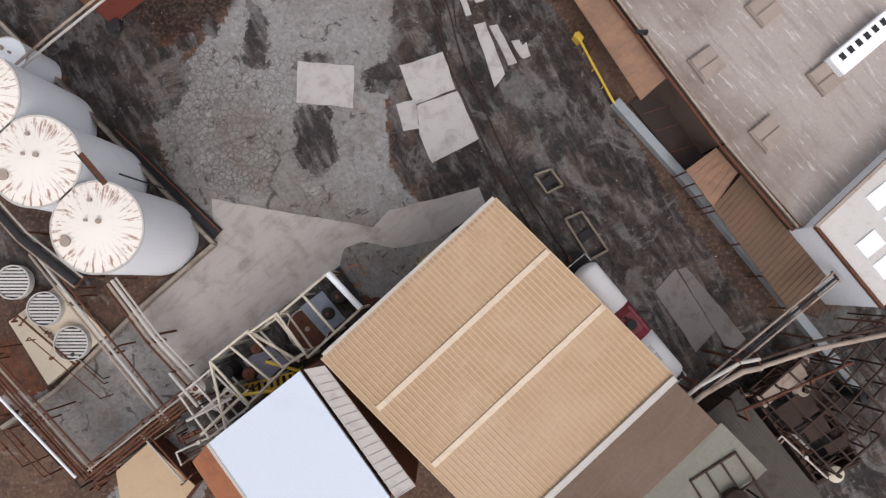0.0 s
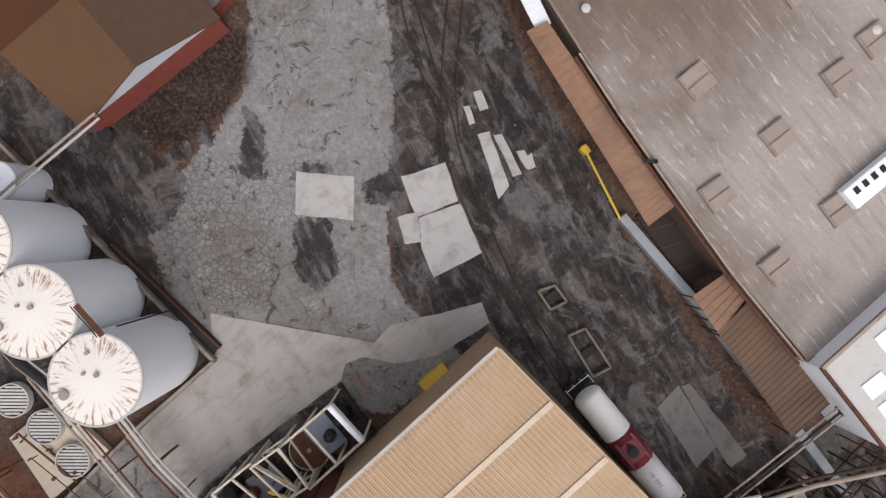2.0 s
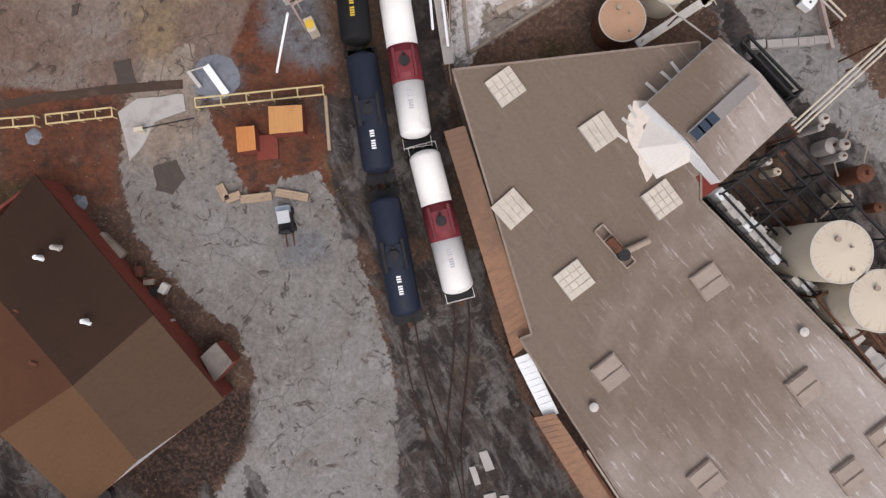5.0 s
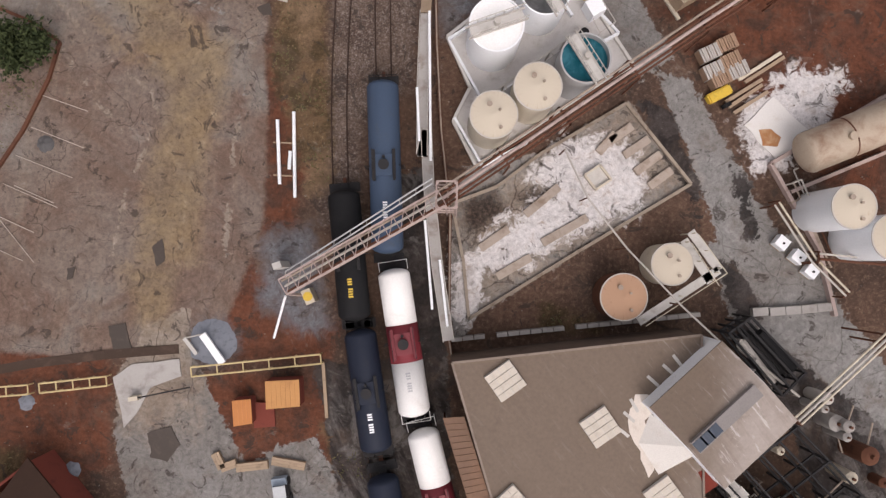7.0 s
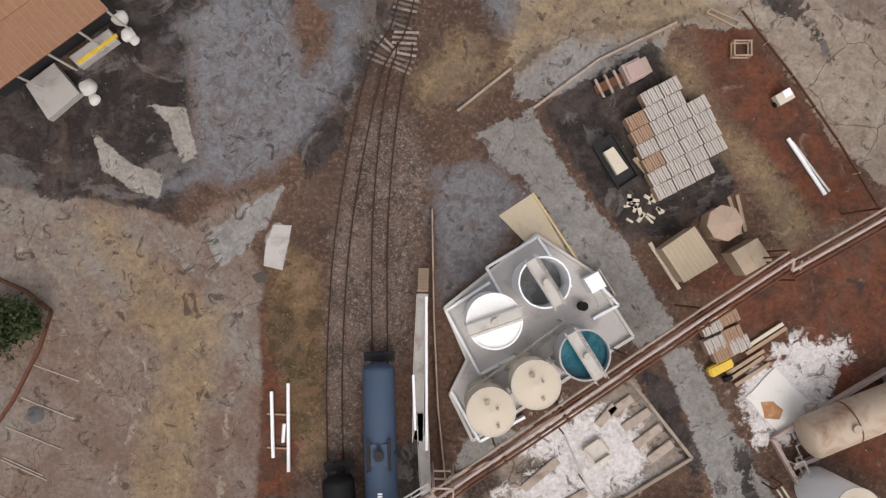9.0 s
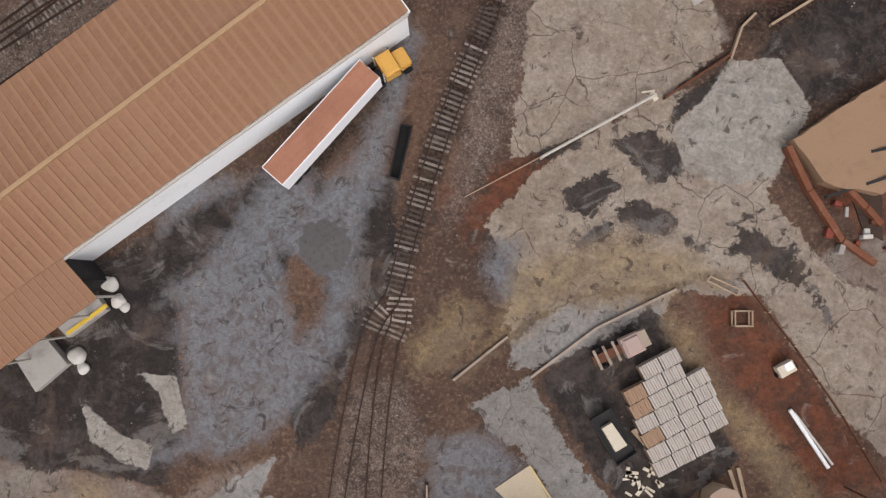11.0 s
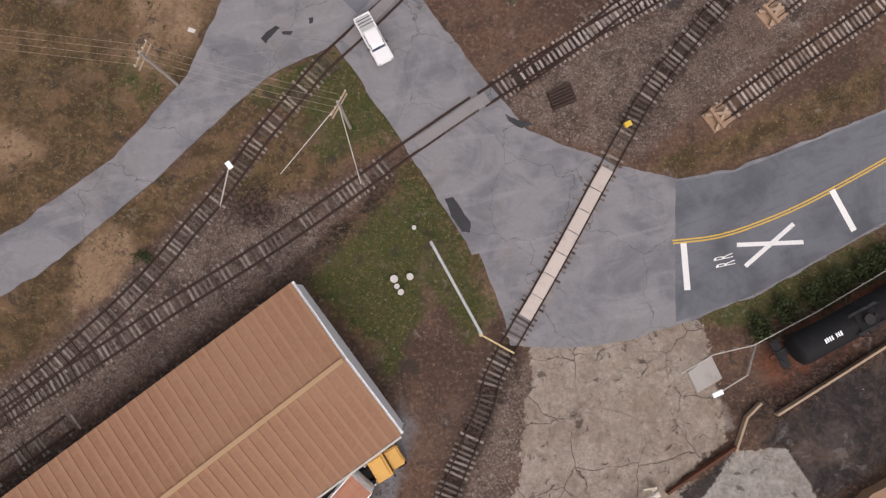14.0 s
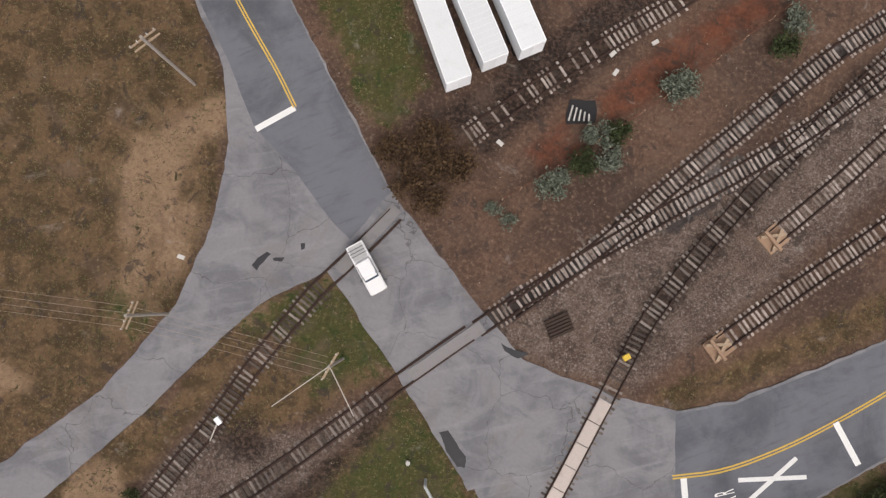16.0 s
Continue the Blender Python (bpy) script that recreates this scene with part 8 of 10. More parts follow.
for i in range(26):
    u, v = rng.random(), rng.random()
    x = (q[0][0] * (1 - u) + q[1][0] * u) * (1 - v) + (q[3][0] * (1 - u) + q[2][0] * u) * v
    y = (q[0][1] * (1 - u) + q[1][1] * u) * (1 - v) + (q[3][1] * (1 - u) + q[2][1] * u) * v
    r, h = rng.uniform(0.35, 0.9), rng.uniform(1.2, 4.2)
    v = thing("process_vessel", "small upright process vessel in a crowded plant yard", "vessel", "process vessels", at=(x, y, 0))
    part("shell", lathe(bmesh.new(), [(0, -0.1), (r, -0.1), (r, h), (r * 0.6, h + r * 0.3), (0, h + r * 0.4)], 18), rng.choice((RUST, CREAM, DARK, PALEPIPE, CONC)), v)
    part("nozzle", rod(bmesh.new(), (0, 0, h), (0, 0, h + r * 0.9), r * 0.25, 8), RUST, v)
    if i % 2:
        e = rng.uniform(0, 6.28)
        part("pipe", rod(bmesh.new(), (0, 0, h * 0.8), (3 * math.cos(e), 3 * math.sin(e), h * 0.8), 0.09, 8), PIPE, v)
pipe_run([(30.71, 61.91, 6.00), (38.63, 69.32, 6.00), (43.33, 73.44, 6.00)], "pale yellow pipes running off the penthouse", ((-0.4, 0.1, FRAME), (0.0, 0.12, PALEPIPE), (0.4, 0.1, FRAME)), 6.0, 1.2)
steel_frame([(25.32, 69.46), (27.42, 70.95), (32.42, 65.90), (30.33, 63.79)], (2.0, 4.0), DARK, "black steel stair frame behind the penthouse", 3, 1, 0.2)
mach = thing("black_filter_press", "large black filter machine behind the penthouse", "machine")
mq = [(27.24, 68.59), (28.67, 69.40), (31.88, 66.00), (30.29, 64.66)]
part("bed", prism(bmesh.new(), ccw(mq), -0.2, 2.0), DARK, mach)
part("drum", rod(bmesh.new(), (*mq[1], 2.6), (*mq[2], 2.6), 0.6, 20), BLACK, mach)
part("cover", rod(bmesh.new(), (*mq[0], 2.3), (*mq[3], 2.3), 0.35, 14), PALEPIPE, mach)

# pale pallets of blocks, IBC boxes, horizontal tanks in the east
for i, p in enumerate([(31.76, 78.02), (33.37, 76.66), (34.65, 75.30)]):
    b = thing("ibc_tote", "white plastic liquid tote on a pallet", "tote", "totes", at=(*p, 0), turn=-38)
    part("tank", box(bmesh.new(), 0, 0, 0.14, 1.2, 1.15, 1.0), WHITE, b)
    part("pallet", box(bmesh.new(), 0, 0, -0.02, 1.2, 1.2, 0.15), WOOD, b)
    part("cap", rod(bmesh.new(), (0.1, 0, 1.14), (0.1, 0, 1.2), 0.12, 12), DARK, b)


def lying_tank(a, b, r, z, mat, label, stain=None):
    root = thing("horizontal_tank", label, "storage tank", "horizontal tanks")
    A, B = Vector((*a, z)), Vector((*b, z))
    d = B - A
    bm = bmesh.new()
    L = d.length
    lathe(bm, [(1e-5, 0)] + [(r * math.sin(t), 0.8 - 0.8 * math.cos(t)) for t in (0.3, 0.6, 0.9, 1.2, 1.57)] + [(r, L - 0.8)] + [(r * math.cos(t), L - 0.8 + 0.8 * math.sin(t)) for t in (0.4, 0.8, 1.2)] + [(r * 0.0, L)], 40)
    bmesh.ops.transform(bm, matrix=Matrix.Translation(A) @ d.to_track_quat("Z", "Y").to_matrix().to_4x4(), verts=bm.verts)
    part("shell", bm, mat, root, smooth=True)
    for t in (0.2, 0.8):
        p = A + d * t
        part("saddle", box(bmesh.new(), p.x, p.y, -0.2, 0.6, 2 * r, z - r * 0.6, math.degrees(math.atan2(d.y, d.x))), CONC, root)
    p = A + d * 0.3
    part("manway", rod(bmesh.new(), (p.x, p.y, z + r - 0.1), (p.x, p.y, z + r + 0.35), 0.4, 16), mat, root)
    part("strap", rod(bmesh.new(), A + d * 0.33, A + d * 0.34, r + 0.03, 40), RUST, root)
    return root


lying_tank(*[(32.42, 86.19), (45.24, 91.45)], 2.0, 2.9, worn("rust_stained_cream", (0.42, 0.34, 0.26), (0.22, 0.12, 0.075), 0.6, 0.4, 0.65), "large cream horizontal tank stained with rust")
tank((35.17, 81.09), 0, 7.0, 2.0, WHITE, TOP_CREAM, "white upright tank with rust running down")
tank((38.84, 78.43), 0, 7.0, 2.1, WHITE, TOP_CREAM, "white upright tank with red-rust runs")
bay = thing("tank_bay_wall", "pale concrete wall of the eastern tank bay", "wall")
for a, b in ([(30.84, 85.77), (35.58, 77.52)], [(35.58, 77.52), (37.25, 70.93)], [(30.84, 85.77), (42.13, 92.62)], [(32.79, 83.02), (42.13, 87.05)]):
    part("wall_length", beam(bmesh.new(), (*a, 0.2), (*b, 0.2), 0.35, 1.0), PINKPIPE, bay)
pipe_run([(30.48, 81.71, 2.50), (34.00, 76.39, 2.50), (37.24, 73.21, 2.50)], "cream pipes along the eastern tank bay", ((-0.3, 0.1, PALEPIPE), (0.2, 0.1, FRAME)), 5.0, 1.0)
pipe_run([(34.26, 76.65, 3.00), (43.36, 75.98, 3.00)], "rust-red pipes between eastern tanks", ((-0.2, 0.13, RUST), (0.3, 0.1, PALEPIPE)), 5.0, 1.0)
blk = thing("barrier_block", "worn concrete barrier block on wet ground", "barrier", "concrete barriers")
bq = [(29.87, 71.25), (31.37, 71.43)]
d = Vector((*bq[1], 0)) - Vector((*bq[0], 0))
part("block", box(bmesh.new(), 0, 0, -0.1, 1.5, 0.8, 0.7), CONC, blk)
blk.matrix_basis = pose(*bq[0], 0, 0, 0, 6)
for p in [(31.54, 71.32), (33.09, 71.45), (34.65, 71.59), (36.20, 71.77)]:
    copy_thing(blk, pose(*p, 0, 0, 0, 5))
whitepad = sheet("white_slab", [(28.34, 89.59), (31.22, 92.53), (34.68, 89.25), (34.02, 87.58), (31.80, 85.99)], 0.1, worn("lime_white_slab", (0.7, 0.68, 0.65), (0.5, 0.42, 0.34), 0.35, 0.5), "square slab dusted white, with an orange stain", "slab", 0.15, "", 3.0)
tagged(part("rust_puddle", prism(bmesh.new(), ragged([(29.84, 89.18), (30.95, 89.30), (32.07, 88.55), (31.68, 87.54), (30.24, 87.63)], 0.2, 0.4, 4.0), 0.08, 0.108), worn("orange_stain", (0.36, 0.17, 0.075), (0.5, 0.33, 0.2), 0.5, 0.8)), "orange-brown rust stain on a white slab", "stain")


# ======== clarifier tanks ========
basin = thing("clarifier_slab", "pale concrete slab and kerb under clarifier tanks", "slab")
bq = [(-1.08, 97.80), (7.69, 105.03), (13.01, 101.66), (17.23, 95.34), (10.63, 91.07), (1.87, 85.14), (-0.40, 89.51), (1.20, 92.85)]
part("slab", prism(bmesh.new(), ccw(bq), -0.3, 0.25), worn("stained_slab", (0.5, 0.48, 0.46), (0.3, 0.26, 0.23), 0.5, 0.5), basin)
for p, q in zip(bq, bq[1:] + bq[:1]):
    part("kerb", beam(bmesh.new(), (*p, 0.5), (*q, 0.4), 0.3, 0.5), PALECONC, basin)
ramp = sheet("tan_apron", [(4.07, 106.88), (7.39, 109.18), (11.66, 101.97), (8.29, 104.43), (6.90, 104.12)], 0.06, worn("tan_concrete", (0.45, 0.38, 0.28), (0.33, 0.27, 0.2), 0.4, 0.6), "tan concrete apron beside clarifiers", "pavement", 0.0, "")
edge = thing("yellow_kerb", "faded yellow kerb along the apron", "kerb")
a, b = [(7.37, 109.14), (12.47, 101.67)]
part("kerb", beam(bmesh.new(), (*a, 0.1), (*b, 0.1), 0.2, 0.35), PALEYELLOW, edge)


def open_tank(at, r, h, level, liquid, label, walk_turn, wall=WHITE):
    """An open tank with a liquid surface inside, and a bridge with rails across it."""
    root = thing("open_tank", label, "open tank", "open tanks", at=(*at, 0))
    part("shell", lathe(bmesh.new(), [(r - 0.14, 0.2), (r, 0.2), (r, h), (r - 0.14, h), (r - 0.14, 0.2)], 56), wall, root)
    part("liquid", lathe(bmesh.new(), [(0, level - 0.2), (r - 0.15, level - 0.2), (r - 0.15, level), (0, level)], 56), liquid, root)
    t = radians(walk_turn)
    c, s = math.cos(t), math.sin(t)

    def p(x, y, z):
        return (x * c - y * s, x * s + y * c, z)

    for y in (-0.5, 0.5):
        part("girder", beam(bmesh.new(), p(-r - 0.3, y, h + 0.1), p(r + 0.3, y, h + 0.1), 0.12, 0.3), PALEPIPE, root)
        part("handrail", rod(bmesh.new(), p(-r - 0.3, y * 1.1, h + 1.15), p(r + 0.3, y * 1.1, h + 1.15), 0.04, 6), PALEPIPE, root)
        for k in range(7):
            x = -r + k * r / 3
            part("stanchion", rod(bmesh.new(), p(x, y * 1.1, h), p(x, y * 1.1, h + 1.15), 0.035, 6), PALEPIPE, root)
    part("deck", beam(bmesh.new(), p(-r, 0, h + 0.22), p(r, 0, h + 0.22), 0.8, 0.06), PALECONC, root)
    part("drive", rod(bmesh.new(), (0, 0, h + 0.25), (0, 0, h + 1.0), 0.3, 14), PALEPIPE, root)
    return root


def liquid_material(name, col):
    n = Nodes(name)
    f = n.noise(0.7, 5.0, 0.6, 0.8)
    return n.end(n.mix(n.step(f, 0.4, 0.7), col, tuple(min(1, c * 1.6 + 0.02) for c in col)), 0.08, 0.0, n.noise(3.0, 3.0), 0.05, 0.02)


open_tank((11.32, 94.13), 2.3, 6.5, 5.6, liquid_material("teal_liquid", (0.01, 0.085, 0.115)), "open tank of teal liquid crossed by a pale bridge", -57, worn("grey_tank_wall", (0.4, 0.4, 0.4), (0.25, 0.23, 0.22), 0.3))
open_tank((7.75, 100.48), 2.35, 6.0, 1.6, liquid_material("grey_slurry", (0.19, 0.19, 0.19)), "tall white open clarifier with grey slurry inside", -57)
open_tank((3.26, 96.98), 2.5, 6.8, 6.6, worn("white_crust", (0.8, 0.8, 0.79), (0.72, 0.71, 0.7), 0.3, 0.8), "white clarifier filled to the rim with pale crust", 20)
steel_frame([(1.39, 90.29), (10.07, 96.82), (12.21, 95.52), (2.74, 88.20)], (3.0,), PALEPIPE, "pale steel walkway frame between tanks", 6, 1, 0.14, False)
gr = thing("grating_walkway", "grey grated walkway between tanks", "walkway")
a, b = [(2.19, 89.51), (10.59, 95.75)]
part("grating", beam(bmesh.new(), (*a, 3.15), (*b, 3.15), 1.3, 0.08), worn("grating_grey", (0.28, 0.27, 0.26), (0.18, 0.17, 0.16), 0.4), gr)
for t in (0.1, 0.5, 0.9):
    c = lerp3((*a, 0), (*b, 0), t)
    part("post", rod(bmesh.new(), (c[0], c[1], -0.1), (c[0], c[1], 3.1), 0.1, 8), PALEPIPE, gr)
ctl = thing("control_cabinet", "white control cabinet on the clarifier slab", "cabinet")
part("cabinet", box(bmesh.new(), *(13.13, 100.52), 0.2, 1.5, 1.6, 2.0, 30), WHITE, ctl)
steel_frame([(13.74, 101.78), (15.30, 99.33), (13.78, 98.21), (12.66, 100.49)], (1.2,), PALEPIPE, "low pale pipe guard round a cabinet", 1, 1, 0.07, False)
drum = thing("black_drum", "black plastic drum beside the tanks", "drum")
dx, dy = (12.23, 98.21)
part("body", rod(bmesh.new(), (dx, dy, 0.2), (dx, dy, 1.4), 0.45, 18), BLACK, drum)

bund = thing("bund_wall", "low white-painted bund walls round clarifier tanks", "wall")
for line in ([(-0.96, 97.52), (2.42, 91.48), (5.93, 93.39)],
             [(2.91, 101.75), (7.80, 104.80), (11.15, 100.03)],
             [(-0.96, 97.52), (3.26, 100.33)],
             [(2.91, 101.75), (5.05, 98.06)],
             [(13.78, 100.41), (15.72, 98.36), (13.27, 97.01)],
             [(-0.28, 89.81), (2.52, 85.10), (6.83, 87.50)]):
    for p, q in zip(line, line[1:]):
        part("wall_length", beam(bmesh.new(), (*p, 0.35), (*q, 0.35), 0.25, 1.1), SIDING, bund)


# ======== timber and pallet yard ========
GREYWOOD = worn("grey_lumber", (0.43, 0.4, 0.37), (0.27, 0.235, 0.2), 0.4, 1.5, 0.85)
BROWNWOOD = worn("brown_lumber", (0.33, 0.22, 0.15), (0.2, 0.13, 0.09), 0.4, 1.5, 0.85)


def lumber(at, turn, mat, w=2.01, d=1.38, h=1.1, n=8):
    """A bundle of boards: slats across, with gaps and bearers."""
    root = thing("lumber_bundle", "strapped bundle of weathered boards on bare ground", "lumber stack", "lumber bundles", at=(*at, 0), turn=turn)
    for i in range(n):
        part("board", box(bmesh.new(), (i - (n - 1) / 2) * w / n, 0, 0.1, w / n * 0.72, d, h + 0.06 * math.sin(i * 2.3)), mat, root)
    part("core", box(bmesh.new(), 0, 0, -0.02, w * 0.97, d * 0.94, h), BROWNWOOD, root)
    return root


y0, u, v = (19.05, 117.28), (1.82, 0.99), (0.56, -1.34)


def bundle_at(i, j):
    """The place of a bundle in the stack yard's rows."""
    return (y0[0] + u[0] * i + v[0] * j, y0[1] + u[1] * i + v[1] * j)


b1_ = lumber(bundle_at(0, 0), 29, GREYWOOD)
b2_ = lumber(bundle_at(-1, 0), 29, BROWNWOOD)
for j, row in enumerate(((0.1, 1.1), (1,), (-1, 0, 1, 2), (-1, 0, 1, 2), (-1, 0, 1, 2), (-1, 0, 1, 2), (-1, 0, 1)), -1):
    for i in row:
        p = bundle_at(i, j)
        copy_thing(b2_ if (i, j) in ((-1, 1), (-1, 3)) else b1_, pose(p[0], p[1], 0, 0, 0, 29 + ((int(i) * 5 + j * 3) % 5) - 2))
for i, p in enumerate([(24.59, 96.48), (26.25, 97.45), (24.99, 94.81), (26.65, 95.78), (27.38, 94.85), (25.72, 93.99)]):
    copy_thing((b1_, b2_)[i % 2], pose(p[0], p[1], 0, 0, 0, 25))
for i, (a, b) in enumerate(([(17.53, 112.87), (18.88, 110.68)], [(18.20, 113.22), (19.60, 111.02)], [(17.20, 112.76), (18.21, 111.66)], [(27.79, 94.10), (31.96, 96.85)], [(28.39, 93.86), (32.29, 96.44)], [(26.77, 91.34), (30.11, 93.63)], [(27.33, 90.79), (30.68, 92.97)], [(26.49, 91.89), (30.11, 94.19)], [(18.87, 104.47), (21.81, 100.02)], [(27.42, 109.36), (28.26, 105.77)], [(26.58, 109.17), (27.82, 105.48)])):
    g = thing("loose_plank", "pale loose plank lying in the yard", "plank", "loose planks")
    part("plank", beam(bmesh.new(), (*a, 0.12 + 0.03 * (i % 3)), (*b, 0.14), 0.35, 0.25), WOOD if i not in (0, 3, 8) else CREAM, g)
rng = random.Random(3)
cx, cy = (18.33, 107.81)
for i in range(16):
    g = thing("board_offcut", "pale board offcut scattered on dirt", "offcut", "board offcuts", at=(cx + rng.uniform(-1.6, 1.6), cy + rng.uniform(-1.2, 1.2), 0), turn=rng.uniform(0, 180))
    part("board", box(bmesh.new(), 0, 0, -0.04, rng.uniform(0.5, 1.3), rng.uniform(0.15, 0.4), 0.14), CREAM, g)
skip = thing("flatbed_trailer", "dark flatbed trailer loaded with a pale crate", "trailer")
sq = [(12.96, 113.78), (14.81, 114.93), (17.38, 110.90), (15.52, 109.59)]
part("bed", prism(bmesh.new(), ccw(sq), 0.6, 0.9), DARK, skip)
for p, q in zip(sq, sq[1:] + sq[:1]):
    part("side_board", beam(bmesh.new(), (*p, 1.1), (*q, 1.1), 0.1, 0.5), DARK, skip)
for p in sq:
    c = lerp3((*p, 0), (*[sum(k[i] for k in sq) / 4 for i in (0, 1)], 0), 0.25)
    part("wheel", rod(bmesh.new(), (c[0] - 0.1, c[1], 0.4), (c[0] + 0.1, c[1] + 0.1, 0.4), 0.42, 14), BLACK, skip)
crate = thing("pale_crate", "pale plywood crate on a flatbed", "crate")
part("crate", prism(bmesh.new(), ccw([(13.97, 113.07), (14.89, 113.64), (16.38, 111.59), (15.30, 110.91)]), 0.9, 1.5), CREAM, crate)
truck = thing("old_truck", "rusty old flatbed truck parked in the yard", "truck")
tx, ty = (15.59, 120.43)
truck.matrix_basis = pose(tx, ty, 0, 0, 0, 27)
bm = box(bmesh.new(), 1.3, 0, 0.7, 1.9, 1.9, 1.4)
bmesh.ops.bevel(bm, geom=[e for e in bm.edges if all(w.co.z > 1.5 for w in e.verts)], offset=0.25, segments=3, affect="EDGES")
part("cab", bm, worn("dusty_pink_paint", (0.4, 0.3, 0.27), (0.25, 0.17, 0.14), 0.4, 1.0), truck)
part("bonnet", box(bmesh.new(), 2.6, 0, 0.6, 0.9, 1.6, 0.8), PIPE, truck)
part("chassis", box(bmesh.new(), -1.0, 0, 0.6, 3.2, 0.9, 0.25), RUST, truck)
for x in (-2.2, -1.2, -0.2):
    part("cross_bed", box(bmesh.new(), x, 0, 0.85, 0.25, 2.0, 0.15), PIPE, truck)
for x in (-1.8, 1.9):
    for y in (-0.9, 0.9):
        part("wheel", rod(bmesh.new(), (x, y - 0.13, 0.48), (x, y + 0.13, 0.48), 0.48, 16), BLACK, truck)
octa = thing("octagonal_hut", "octagonal hut with pinkish-tan roof", "hut")
ox, oy = (25.35, 106.38)
octa.matrix_basis = pose(ox, oy, 0, 0, 0, 10)
part("wall", lathe(bmesh.new(), [(0, -0.2), (1.6, -0.2), (1.6, 2.3), (0, 2.3)], 8), WOOD, octa)
part("roof", lathe(bmesh.new(), [(1.75, 2.28), (1.75, 2.4), (0, 2.9)], 8), worn("pink_tan_roof", (0.36, 0.27, 0.21), (0.25, 0.17, 0.13), 0.4, 0.8), octa)
for q, z, m, lab in (([(19.33, 103.85, 2.60), (22.31, 105.94, 2.60), (24.57, 102.62, 2.60), (21.48, 100.70, 2.60)], 2.6, worn("tan_slatted_sheet", (0.4, 0.33, 0.24), (0.3, 0.24, 0.18), 0.4), "open shed with tan slatted roof"), ([(25.99, 103.56, 2.40), (28.40, 105.00, 2.40), (29.80, 102.88, 2.40), (27.34, 101.44, 2.40)], 2.4, worn("plain_tan_sheet", (0.45, 0.36, 0.27), (0.36, 0.28, 0.2), 0.4), "small hut with plain tan roof")):
    s = thing("yard_shed", lab, "shed", "yard sheds")
    seams = bmesh.new()
    part("roof", ribbed(bmesh.new(), *q, 0.42 if z > 2.5 else 3.0, 0.14, 0.05, ribs=seams), m, s)
    part("roof_ribs", seams, m, s)["kind"] = "stuff"
    walls(s, ccw([p[:2] for p in q]), -0.2, z - 0.14, WOOD, 0.1)
yk = thing("yellow_loader", "yellow loader bucket beside stacked pallets", "loader")
kx, ky = (25.70, 92.55)
yk.matrix_basis = pose(kx, ky, 0, 0, 0, 28)
bm = box(bmesh.new(), 0, 0, -0.1, 2.5, 1.0, 1.0)
bmesh.ops.bevel(bm, geom=bm.edges[:], offset=0.15, segments=2, affect="EDGES")
part("bucket", bm, YELLOW, yk)
part("tyre", rod(bmesh.new(), (0.2, -1.5, 0.35), (0.2, -1.1, 0.35), 0.5, 18), BLACK, yk)
for a, b in ([(32.42, 115.01), (36.09, 109.57)],):
    g = thing("white_long_pole", "bundle of white poles lying on grass", "pole")
    part("pole", rod(bmesh.new(), (*a, 0.25), (*b, 0.25), 0.2, 10), WHITE, g)
    part("pole", rod(bmesh.new(), (a[0] + 0.45, a[1] - 0.3, 0.2), (b[0] + 0.45, b[1] + 0.3, 0.2), 0.12, 10), PALECONC, g)
skf = thing("white_cart", "white box cart with railings", "cart")
part("body", box(bmesh.new(), *(31.78, 118.98), 0.2, 1.7, 1.1, 0.8, 30), CREAM, skf)
part("hood", box(bmesh.new(), *(31.85, 119.27), 1.0, 0.8, 0.7, 0.3, 30), WHITE, skf)
for e in (-1, 1):
    part("wheel", rod(bmesh.new(), (*(32.03, 118.78), 0.25), ((32.03, 118.78)[0] + e * 1.0, (32.03, 118.78)[1] + e * 0.5, 0.25), 0.28, 12), BLACK, skf)
steel_frame([(26.79, 124.40), (28.45, 124.44), (28.46, 122.99), (26.80, 122.95)], (0.2, 1.0), WOOD, "square timber frame crate", 1, 1, 0.12, False)
steel_frame([(24.27, 127.30), (24.61, 127.70), (27.51, 126.47), (27.24, 125.90)], (0.5,), WOOD, "fallen grey timber frame on dirt", 1, 1, 0.12, False)
yw = thing("yard_wall", "low weathered concrete wall round the pallet yard", "wall")
yl_ = [(-0.15, 117.12), (5.04, 121.42), (7.32, 117.55), (13.64, 122.44), (21.41, 126.38)]
for p, q in ((yl_[0], yl_[1]), (yl_[2], yl_[3]), (yl_[3], yl_[4])):
    part("wall_length", beam(bmesh.new(), (*p, 0.05), (*q, 0.05), 0.22, 0.5), PIPE, yw)
for p, q in zip(*(lambda s: (s, s[1:]))([(27.56, 127.52), (32.59, 121.15), (37.05, 114.81), (40.92, 108.49)])):
    part("fence_rail", beam(bmesh.new(), (*p, 0.8), (*q, 0.8), 0.12, 0.3), RUST, yw)
    for t in (0.0, 0.5):
        c = lerp3((*p, 0), (*q, 0), t)
        part("fence_post", rod(bmesh.new(), (c[0], c[1], -0.2), (c[0], c[1], 1.2), 0.08, 6), WOOD, yw)


